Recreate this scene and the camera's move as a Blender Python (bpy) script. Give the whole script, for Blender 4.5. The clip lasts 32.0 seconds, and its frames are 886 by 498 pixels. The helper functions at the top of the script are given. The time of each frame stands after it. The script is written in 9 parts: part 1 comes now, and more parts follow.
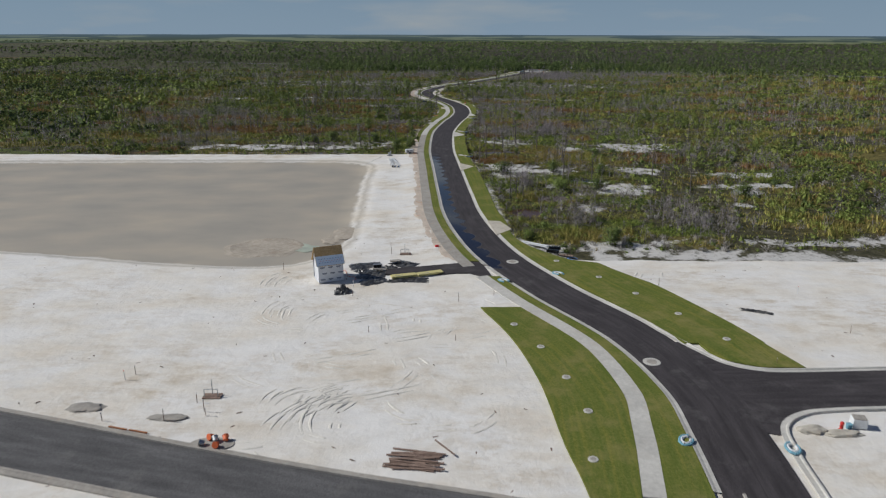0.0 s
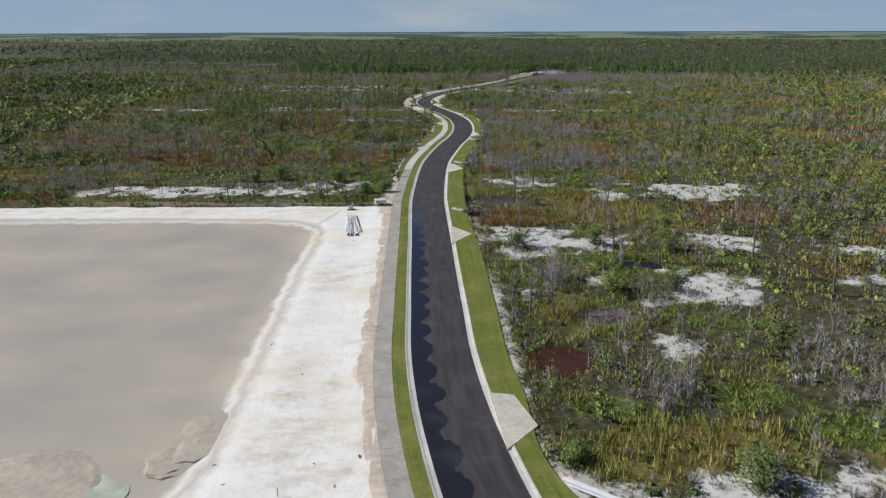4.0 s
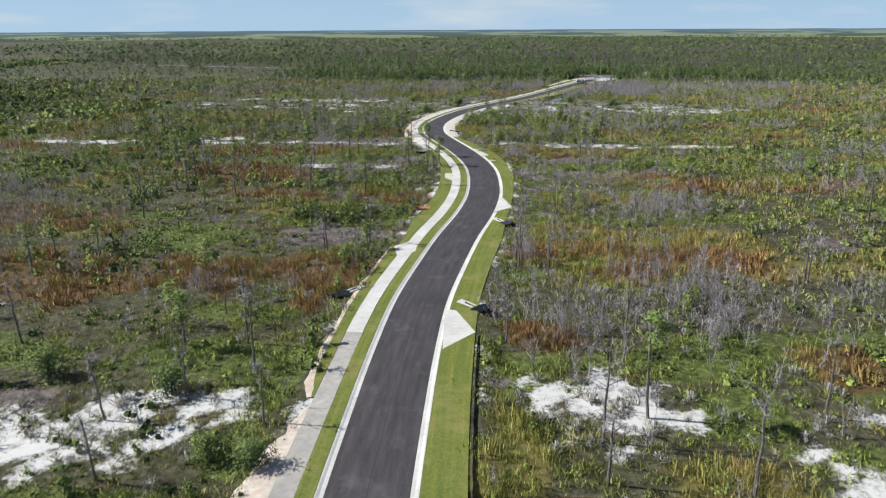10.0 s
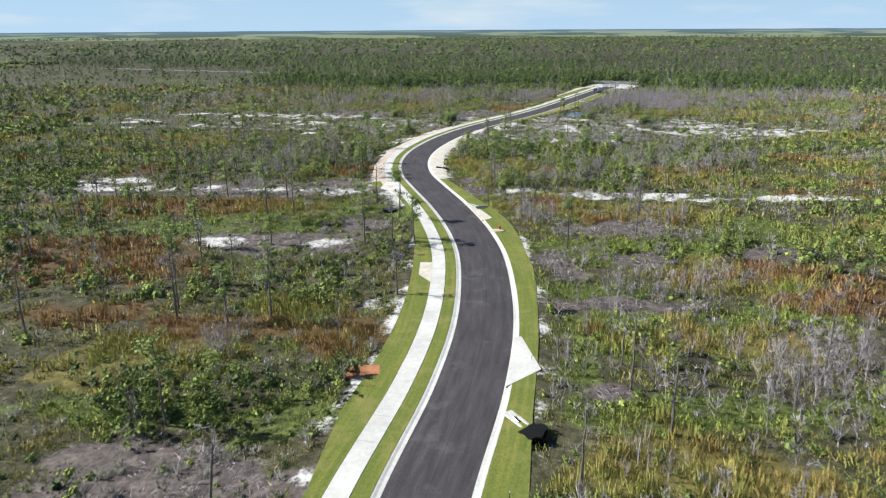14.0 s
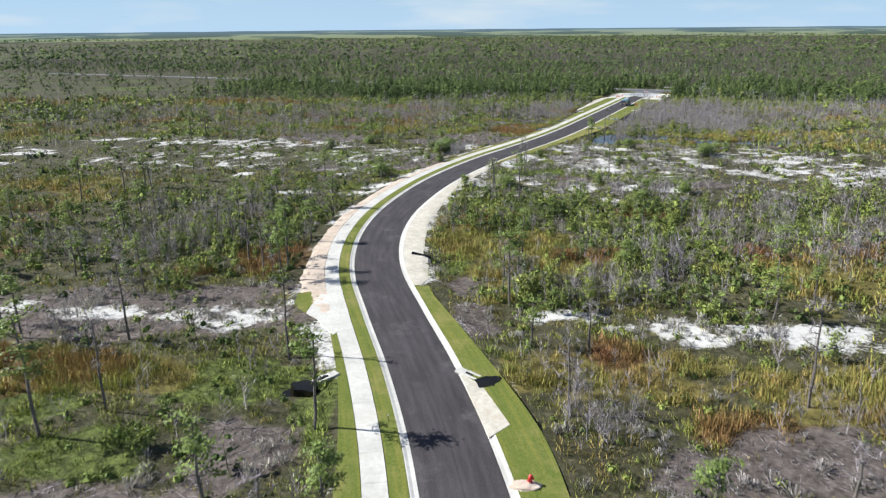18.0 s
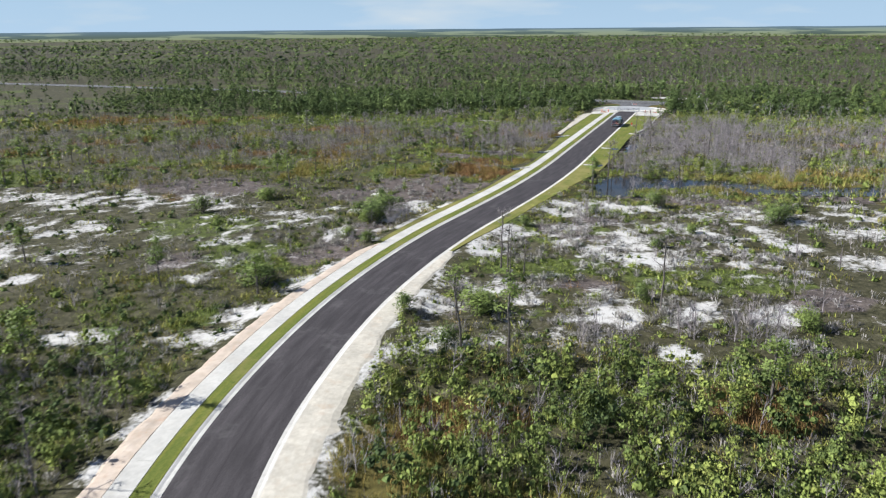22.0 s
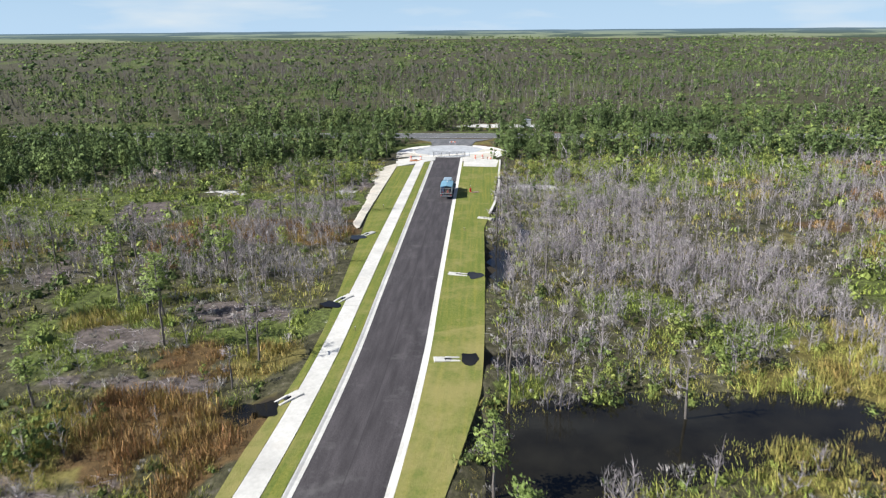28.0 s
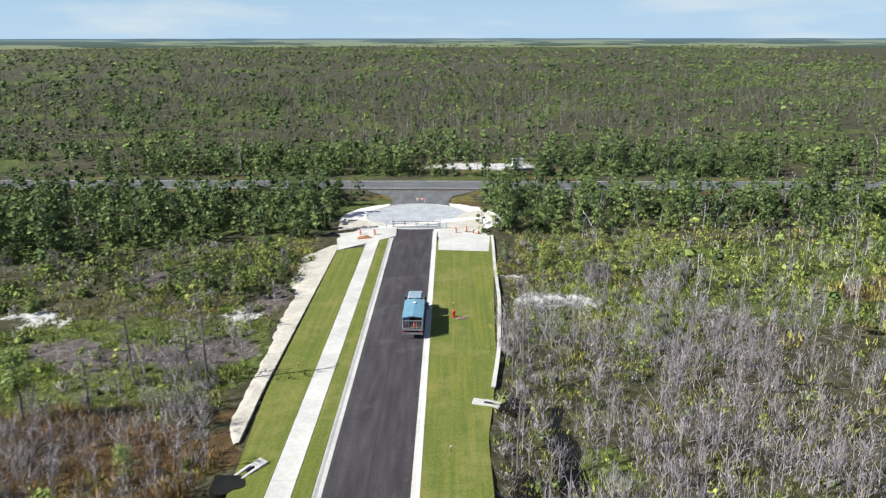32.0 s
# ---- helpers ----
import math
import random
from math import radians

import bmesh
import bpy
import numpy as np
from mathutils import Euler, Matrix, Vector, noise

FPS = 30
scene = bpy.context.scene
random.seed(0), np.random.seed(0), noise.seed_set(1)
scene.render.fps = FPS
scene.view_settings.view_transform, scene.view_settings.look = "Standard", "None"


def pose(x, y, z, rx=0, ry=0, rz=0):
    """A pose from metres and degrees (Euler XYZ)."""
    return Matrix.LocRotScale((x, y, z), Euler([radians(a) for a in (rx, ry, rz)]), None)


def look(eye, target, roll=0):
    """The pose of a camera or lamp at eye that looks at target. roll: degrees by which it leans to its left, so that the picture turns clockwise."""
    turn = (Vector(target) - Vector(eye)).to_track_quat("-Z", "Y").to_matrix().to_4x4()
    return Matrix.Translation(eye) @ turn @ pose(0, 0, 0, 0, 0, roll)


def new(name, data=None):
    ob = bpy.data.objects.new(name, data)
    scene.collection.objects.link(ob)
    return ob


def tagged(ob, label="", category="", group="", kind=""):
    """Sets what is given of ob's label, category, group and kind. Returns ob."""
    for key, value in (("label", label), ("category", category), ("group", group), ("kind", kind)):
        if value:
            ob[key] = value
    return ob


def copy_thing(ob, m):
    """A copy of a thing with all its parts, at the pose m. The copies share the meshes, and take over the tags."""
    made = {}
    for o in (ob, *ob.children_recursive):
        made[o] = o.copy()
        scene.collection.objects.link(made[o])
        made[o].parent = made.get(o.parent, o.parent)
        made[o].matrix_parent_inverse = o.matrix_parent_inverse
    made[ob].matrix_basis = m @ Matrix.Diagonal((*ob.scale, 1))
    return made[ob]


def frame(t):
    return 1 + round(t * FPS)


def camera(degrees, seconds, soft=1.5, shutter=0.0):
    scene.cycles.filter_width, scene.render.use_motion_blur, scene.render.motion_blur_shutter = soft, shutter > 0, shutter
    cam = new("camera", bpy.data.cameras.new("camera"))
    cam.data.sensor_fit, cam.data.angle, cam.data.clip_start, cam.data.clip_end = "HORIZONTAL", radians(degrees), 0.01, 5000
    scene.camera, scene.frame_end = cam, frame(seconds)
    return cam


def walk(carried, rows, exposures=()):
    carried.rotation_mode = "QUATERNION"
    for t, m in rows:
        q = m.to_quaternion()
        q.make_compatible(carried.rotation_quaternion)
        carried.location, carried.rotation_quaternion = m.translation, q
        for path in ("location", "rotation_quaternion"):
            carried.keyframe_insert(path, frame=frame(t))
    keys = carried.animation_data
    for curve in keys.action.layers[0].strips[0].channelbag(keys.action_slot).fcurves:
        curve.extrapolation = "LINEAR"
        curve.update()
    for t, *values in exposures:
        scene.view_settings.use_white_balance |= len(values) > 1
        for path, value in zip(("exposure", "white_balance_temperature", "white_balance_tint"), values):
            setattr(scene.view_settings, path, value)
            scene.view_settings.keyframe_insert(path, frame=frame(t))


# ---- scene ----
cam = camera(64.56, 32.0, soft=1.2, shutter=0.3)
# seconds, x, y, z, yaw, pitch, roll
ROWS = [
    (0.0, 0.02, 0.01, 36.78, -0.65, -17.17, -0.13),
    (0.5, 1.10, 8.87, 36.81, 0.06, -17.19, -0.11),
    (1.0, 2.00, 17.81, 36.83, 0.06, -17.22, -0.08),
    (1.5, 2.84, 26.80, 36.79, 0.07, -17.25, -0.04),
    (2.0, 3.62, 35.86, 36.82, 0.08, -17.27, -0.01),
    (2.5, 4.33, 44.91, 36.78, 0.08, -17.29, 0.02),
    (3.0, 4.93, 53.95, 36.74, 0.08, -17.33, 0.05),
    (3.5, 5.46, 62.90, 36.83, 0.07, -17.37, 0.12),
    (5.5, 7.52, 98.88, 36.66, 0.11, -17.42, 0.23),
    (6.0, 7.98, 108.01, 36.64, 0.12, -17.44, 0.21),
    (6.5, 8.44, 117.21, 36.68, 0.14, -17.46, 0.25),
    (7.0, 8.84, 126.53, 36.71, 0.15, -17.47, 0.27),
    (7.5, 9.17, 135.91, 36.74, 0.14, -17.50, 0.27),
    (8.0, 9.62, 145.38, 36.76, 0.40, -17.51, 0.32),
    (8.5, 10.01, 154.67, 36.83, 1.30, -17.54, 0.30),
    (9.0, 10.39, 163.35, 36.72, 2.46, -17.52, 0.28),
    (9.5, 10.70, 172.63, 36.73, 2.57, -17.54, 0.28),
    (10.0, 10.90, 181.98, 36.67, 2.55, -17.54, 0.27),
    (10.5, 11.08, 191.29, 36.67, 2.53, -17.56, 0.29),
    (11.0, 11.21, 200.68, 36.54, 2.50, -17.57, 0.27),
    (11.5, 11.28, 210.10, 36.40, 2.49, -17.57, 0.25),
    (12.0, 11.40, 219.56, 36.20, 2.49, -17.55, 0.22),
    (12.5, 11.46, 229.07, 36.05, 2.49, -17.55, 0.22),
    (13.0, 11.51, 238.64, 35.94, 2.47, -17.54, 0.26),
    (13.5, 11.50, 248.30, 35.77, 2.45, -17.52, 0.27),
    (14.0, 11.48, 257.98, 35.59, 2.45, -17.51, 0.30),
    (14.5, 11.53, 267.73, 35.41, 2.46, -17.50, 0.32),
    (16.5, 11.59, 304.94, 35.53, 2.48, -17.57, 0.49),
    (17.0, 11.60, 314.44, 35.48, 2.49, -17.56, 0.49),
    (17.5, 11.69, 323.79, 35.44, 2.50, -17.56, 0.50),
    (18.0, 11.79, 333.20, 35.41, 2.52, -17.56, 0.49),
    (18.5, 11.90, 342.60, 35.32, 2.53, -17.54, 0.47),
    (19.0, 12.03, 352.03, 35.28, 2.57, -17.53, 0.43),
    (19.5, 12.16, 361.55, 35.22, 2.59, -17.53, 0.44),
    (20.0, 12.36, 371.18, 35.21, 2.67, -17.53, 0.43),
    (20.5, 12.35, 381.01, 35.05, 2.64, -17.53, 0.43),
    (21.0, 12.55, 390.95, 35.00, 2.70, -17.55, 0.43),
    (21.5, 12.78, 400.93, 34.88, 1.83, -17.56, 0.42),
    (22.0, 13.08, 410.99, 34.81, -1.15, -17.58, 0.46),
    (22.5, 13.42, 421.11, 34.61, -4.39, -17.56, 0.45),
    (23.0, 13.85, 431.02, 34.54, -7.42, -17.58, 0.42),
    (23.5, 14.54, 440.96, 34.47, -10.17, -17.58, 0.46),
    (24.0, 15.46, 450.83, 34.34, -12.65, -17.55, 0.49),
    (24.5, 16.56, 460.64, 34.45, -14.55, -17.55, 0.48),
    (25.0, 18.03, 470.40, 34.43, -15.91, -17.54, 0.50),
    (25.5, 19.83, 480.07, 34.52, -17.23, -17.56, 0.48),
    (27.5, 28.86, 516.46, 34.52, -19.15, -17.51, 0.47),
    (28.0, 31.59, 525.53, 34.54, -19.15, -17.48, 0.43),
    (28.5, 34.37, 534.36, 34.59, -19.13, -17.41, 0.40),
    (29.0, 37.24, 542.92, 34.68, -19.10, -17.34, 0.35),
    (29.5, 40.10, 551.06, 34.80, -19.05, -17.28, 0.32),
    (30.0, 42.82, 558.89, 34.94, -19.04, -17.23, 0.28),
    (30.5, 45.54, 566.53, 35.09, -19.00, -17.18, 0.24),
    (31.0, 48.31, 573.99, 35.18, -18.96, -17.11, 0.20),
    (31.5, 51.02, 581.08, 35.27, -19.30, -17.04, 0.12),
    (32.0, 53.63, 587.83, 35.22, -21.88, -16.91, 0.05),
]
walk(cam, [(t, pose(x, y, z, 90 + pitch, roll, yaw)) for t, x, y, z, yaw, pitch, roll in ROWS],
     exposures=[(0, -0.56, 6300, 8), (2, -0.50, 6300, 8), (3, -0.30, 6250, 8), (6, 0.02, 6250, 8), (7, 0.04, 6250, 8), (8, 0.14, 6250, 8), (9, 0.36, 6200, 7), (10, 0.5, 6200, 7), (13, 0.72, 6200, 6), (20, 0.66, 6200, 7), (24, 0.53, 6200, 8), (28, 0.74, 6300, 8), (29, 0.74, 6300, 6), (32, 0.68, 6300, 6)])

# ---------------------------------------------------------------- light
SUN_ELEV, SUN_ROT = radians(38), radians(-82)
world = bpy.data.worlds.new("sky")
scene.world = world
world.use_nodes = True
wn, wl = world.node_tree.nodes, world.node_tree.links
wn.clear()
sky = wn.new("ShaderNodeTexSky")
sky.sky_type, sky.sun_disc = "NISHITA", False
sky.sun_elevation, sky.sun_rotation = SUN_ELEV, SUN_ROT
sky.air_density, sky.dust_density, sky.ozone_density = 1.0, 0.2, 2.0
w_co = wn.new("ShaderNodeTexCoord")
w_map = wn.new("ShaderNodeMapping")
w_map.inputs["Scale"].default_value = (3.0, 3.0, 16.0)
w_no = wn.new("ShaderNodeTexNoise")
w_no.inputs["Scale"].default_value, w_no.inputs["Detail"].default_value = 1.6, 5.0
w_rp = wn.new("ShaderNodeValToRGB")
w_rp.color_ramp.elements[0].position, w_rp.color_ramp.elements[1].position = 0.5, 0.78
w_mx = wn.new("ShaderNodeMix")
w_mx.data_type = "RGBA"
w_mx.inputs["B"].default_value = (5.2, 5.6, 5.9, 1)
w_bg, w_out = wn.new("ShaderNodeBackground"), wn.new("ShaderNodeOutputWorld")
w_bg.inputs["Strength"].default_value = 0.088
wl.new(w_co.outputs["Generated"], w_map.inputs["Vector"])
wl.new(w_map.outputs["Vector"], w_no.inputs["Vector"])
wl.new(w_no.outputs["Fac"], w_rp.inputs["Fac"])
wl.new(w_rp.outputs["Color"], w_mx.inputs["Factor"])
w_tint = wn.new("ShaderNodeMix")
w_tint.data_type, w_tint.blend_type = "RGBA", "MULTIPLY"
w_tint.inputs["Factor"].default_value, w_tint.inputs["B"].default_value = 1.0, (0.30, 0.385, 0.56, 1)
wl.new(sky.outputs["Color"], w_tint.inputs["A"])
w_pale = wn.new("ShaderNodeMix")
w_pale.data_type = "RGBA"
w_pale.inputs["B"].default_value = (3.95, 5.35, 6.95, 1)
w_sep, w_fade = wn.new("ShaderNodeSeparateXYZ"), wn.new("ShaderNodeMapRange")
w_fade.inputs["From Max"].default_value, w_fade.inputs["To Min"].default_value, w_fade.inputs["To Max"].default_value = 0.30, 0.80, 0.0
wl.new(w_co.outputs["Generated"], w_sep.inputs["Vector"])
wl.new(w_sep.outputs["Z"], w_fade.inputs["Value"])
wl.new(w_fade.outputs["Result"], w_pale.inputs["Factor"])
wl.new(w_tint.outputs["Result"], w_pale.inputs["A"])
wl.new(w_pale.outputs["Result"], w_mx.inputs["A"])
wl.new(w_mx.outputs["Result"], w_bg.inputs["Color"])
wl.new(w_bg.outputs["Background"], w_out.inputs["Surface"])
sun_data = bpy.data.lights.new("sun", "SUN")
sun_data.energy, sun_data.angle, sun_data.color = 5.0, radians(0.6), (1.0, 0.965, 0.92)
sun = new("sun", sun_data)
sun.matrix_world = look((0, 0, 300), (300 / math.tan(SUN_ELEV) * 0.99, -300 / math.tan(SUN_ELEV) * 0.14, 0))

# ---------------------------------------------------------------- noise and plan
_rng = np.random.RandomState(7)
_lat = _rng.rand(512, 512)


def vnoise(x, y):
    """Smooth value noise with period 512."""
    xi, yi = np.floor(x).astype(int), np.floor(y).astype(int)
    fx, fy = x - xi, y - yi
    fx, fy = fx * fx * (3 - 2 * fx), fy * fy * (3 - 2 * fy)
    a, b = _lat[xi % 512, yi % 512], _lat[(xi + 1) % 512, yi % 512]
    c, d = _lat[xi % 512, (yi + 1) % 512], _lat[(xi + 1) % 512, (yi + 1) % 512]
    return (a * (1 - fx) + b * fx) * (1 - fy) + (c * (1 - fx) + d * fx) * fy


def fbm(x, y, size, octaves=4, shift=0.0):
    x, y = np.asarray(x, float) / size + shift, np.asarray(y, float) / size + shift * 1.7
    out, amp, tot = 0.0, 1.0, 0.0
    for _ in range(octaves):
        out, tot = out + amp * vnoise(x, y), tot + amp
        x, y, amp = x * 2.03 + 11.3, y * 2.03 + 5.7, amp * 0.5
    return out / tot


def smooth(a, b, v):
    t = np.clip((np.asarray(v, float) - a) / (b - a), 0, 1)
    return t * t * (3 - 2 * t)


def spline(pts, step=1.0):
    """Catmull-Rom curve through the points, as an array of places."""
    p = np.array(pts, float)
    q = np.vstack([2 * p[0] - p[1], p, 2 * p[-1] - p[-2]])
    out = []
    for i in range(len(p) - 1):
        n = max(2, int(np.hypot(*(p[i + 1] - p[i])) / step))
        u = (np.arange(n) / n)[:, None]
        a, b, c, d = q[i], q[i + 1], q[i + 2], q[i + 3]
        out.append(0.5 * (2 * b + (c - a) * u + (2 * a - 5 * b + 4 * c - d) * u ** 2 + (3 * b - a - 3 * c + d) * u ** 3))
    return np.vstack(out + [p[-1:]])


# centre line of the new road, south to north
CENTRE = [(24.5, 10), (25.5, 30), (27.2, 46), (28.3, 58), (28.5, 68), (25.3, 82), (17.4, 98), (11.2, 114), (7.7, 130), (5.7, 146), (4.9, 162), (4.2, 178),
          (3.6, 194), (2.9, 210), (2.35, 226), (2.45, 242), (2.82, 258), (3.7, 274), (5.7, 290), (8.1, 306), (11.1, 322), (13.0, 338), (13.4, 354),
          (12.6, 370), (10.0, 386), (6.1, 402), (1.4, 418), (-2.9, 434), (-4.7, 450), (-4.1, 466), (-1.3, 482), (3.0, 498), (9.0, 514), (16.4, 530),
          (25.2, 546), (33.9, 562), (41.8, 578), (49.0, 594), (55.6, 610), (62.2, 626), (68.8, 642), (75.4, 658), (82.0, 674), (88.6, 690), (96.5, 709.2)]
ROAD = spline(CENTRE, 1.0)
_t = np.gradient(ROAD, axis=0)
_t /= np.hypot(_t[:, 0], _t[:, 1])[:, None]
NORMAL = np.c_[_t[:, 1], -_t[:, 0]]  # to the right
TAN = _t
ARC = np.r_[0, np.cumsum(np.hypot(*np.diff(ROAD, axis=0).T))]
HALF = 3.6


def road_x(d):
    """x as a function of y on the line d metres to the right of the centre line."""
    q = ROAD + NORMAL * d
    return lambda y: np.interp(y, q[:, 1], q[:, 0])


def by_y(pts):
    p = np.array(pts, float)
    q = spline(p, 1.5)
    return lambda y: np.interp(y, q[:, 1], q[:, 0])


def road_at(y, d=0.0):
    """The place on the line d to the right of the centre and the heading there, in degrees from +y towards +x."""
    i = int(np.argmin(abs(ROAD[:, 1] - y)))
    return ROAD[i] + NORMAL[i] * d, math.degrees(math.atan2(TAN[i, 0], TAN[i, 1]))


def signed_road(x, y):
    """Distance to the right of the centre line, from the offset at equal y."""
    c = np.interp(y, ROAD[:, 1], ROAD[:, 0])
    n = np.interp(y, ROAD[:, 1], NORMAL[:, 0])
    return (x - c) * n


SOD_RIGHT = by_y([(42.5, 71.5), (39.5, 84), (33.8, 99.4), (32, 102.4), (29, 107.1), (27.6, 110.0), (26.6, 111.0), (23.8, 111.7), (22.3, 112.7), (20.8, 114.6), (19.1, 116.9), (17.3, 119.7), (15.6, 123.7), (14.6, 128.5), (14.4, 138), (13.4, 148), (13.0, 165), (12.3, 187),
                  (11, 208), (10.6, 228), (10.8, 250), (11.7, 272), (13.7, 289), (15.8, 303), (17.3, 317), (19.5, 336), (20.8, 358), (20.3, 368), (19.6, 378),
                  (17.6, 391), (11.2, 410), (6.4, 423), (5.2, 428)])
SOD_LEFT = by_y([(13.2, 40), (12.7, 51), (12.1, 57), (11.5, 69.5), (9.6, 81), (6.4, 91)])
END_DIR = np.array((0.386, 0.9225))
END_NRM = np.array((0.9225, -0.386))
PLAZA = np.array((100.6, 718.8))


def ell(x, y, cx, cy, rx, ry, turn=0.0):
    """1 in the middle of an ellipse, 0 at its edge, below 0 outside."""
    c, s = math.cos(radians(turn)), math.sin(radians(turn))
    u, v = (x - cx) * c + (y - cy) * s, -(x - cx) * s + (y - cy) * c
    return 1 - np.sqrt((u / rx) ** 2 + (v / ry) ** 2)


# covers of the wild land, stretch by stretch: ellipses of x, y, half width, half depth and turn; bushes: x, y, half width
SOUTH = {
    "sand": [(40, 115.5, 24, 5.5), (21.5, 117.5, 4.5, 4.5), (80, 113, 40, 5), (34, 121.5, 14, 3.5), (16.6, 122.5, 2, 5), (33.6, 150.8, 4.7, 4.2), (76, 166.2, 3.6, 7.1), (68.9, 153.1, 2.8, 3.3), (22.7, 196.1, 11.9, 10.3), (35.7, 193.7, 8.3, 4.2), (56.9, 193.1, 9.8, 7.8), (30.8, 173.6, 5, 2.5), (46.3, 171.7, 7.3, 10.1), (37, 165.9, 5, 3.6), (18.1, 167.6, 1.5, 2.1)],
    "green": [(27.1, 160.4, 7.1, 5.7), (45.7, 156.9, 9.8, 3.2), (38.7, 138.3, 5.4, 3.4), (22.1, 136, 6, 2.6), (49.3, 130.7, 7.6, 4), (33.5, 183.5, 6.7, 4.7), (41.5, 178, 5.2, 4.5), (56, 184, 4.8, 4), (42.5, 159.5, 3.4, 2.9), (17.2, 178.3, 4.5, 8.5)],
    "gold": [(29.6, 127.4, 12, 7.1), (47.7, 123.5, 6.5, 4.3), (23.9, 162.3, 5.3, 5.7), (43, 214.5, 17.5, 14.2)],
    "rust": [(19.3, 212.6, 8.4, 8.6), (67.7, 214.4, 11.9, 10.8)],
    "dead": [(54.6, 141, 10.3, 16.4), (27.2, 138.1, 7.4, 3.9), (23.5, 172.6, 2.3, 4.2)],
    "litter": [(29.3, 160.2, 5.7, 3.4)],
    "bush": [(19.1, 191.7, 2.8), (32.8, 193.3, 2.3), (31.6, 168.8, 3.4), (45.1, 189.5, 2.4), (40.3, 169.7, 2.2), (32.9, 123.4, 2.9), (17.7, 126.3, 1.8), (73.5, 162.6, 3.1)],
}
DITCH = {
    "sand": [(-25.3, 239.6, 15.5, 12.3, 3), (24.4, 246.4, 8.9, 10.4, 3), (21, 196.2, 10, 9.5, 0), (34.6, 195.8, 7.4, 5.9, 0), (23.3, 247.9, 11.4, 8.9, 0), (66.6, 235.5, 19.8, 11.5, 0), (-30.4, 237.9, 17.4, 7.4), (-60, 237.3, 23, 6.8), (25.1, 246.1, 6.4, 7), (44.5, 231.9, 6, 5.3), (42.4, 237.5, 1.4, 6.6), (59.2, 241.8, 4.5, 4.9), (51.1, 244.4, 3.9, 1.9), (43.7, 230.6, 5.2, 4.3)],
    "green": [(47.6, 235.7, 5.3, 5.9), (-11.1, 236.9, 4.4, 5.9), (-11.2, 247.8, 4.6, 4.9), (-45.7, 255.9, 13.8, 5.1), (-19.1, 255.6, 15.4, 5.9), (35.5, 255.7, 13.6, 5), (17, 254.8, 7, 3.4), (38.3, 245.4, 6.3, 6.2), (15.2, 250.4, 5.1, 2.8), (-25.7, 229.4, 16.4, 2.5), (56.8, 249.4, 8.1, 4.7)],
    "litter": [(-39.9, 245.2, 12.4, 3.3), (-24.2, 245.1, 4.9, 2), (-15.5, 306, 10.7, 7), (74.7, 302.4, 4.4, 5.6), (13.3, 250, 2.1, 2.4)],
    "rust": [(-57.4, 280.5, 18.7, 11.1), (-32.8, 283.5, 9.8, 7.5), (-13, 285, 10.4, 8.4), (-66.6, 313.8, 4.3, 5.9), (18.3, 262.7, 6.6, 4.3), (51.9, 255.2, 6.1, 6), (26.4, 298.4, 12.5, 5), (48.7, 295, 13.3, 6.1), (39.4, 287, 9.2, 3.2)],
    "gold": [(14.7, 238.1, 3.7, 10.2), (33, 229.3, 7.1, 8.5), (38.4, 219.5, 10.3, 9), (23, 216.4, 8.7, 5.4), (56.8, 289.4, 32.8, 5.7)],
    "dead": [(22.4, 269.9, 9, 11.4), (42.6, 274, 12.7, 16), (65, 272.8, 12.9, 14.7)],
    "thicket": [(-51.7, 291, 16.5, 11.6), (-57.1, 262.6, 5.9, 7.9), (-6.2, 288.9, 4.7, 9)],
    "bush": [(-21, 246.7, 2.5), (-36, 250.6, 2.6), (-43.2, 247.9, 2.1), (-12.6, 235.5, 2.2), (-8.3, 234, 2.1), (26.3, 222.9, 1.2)],
}
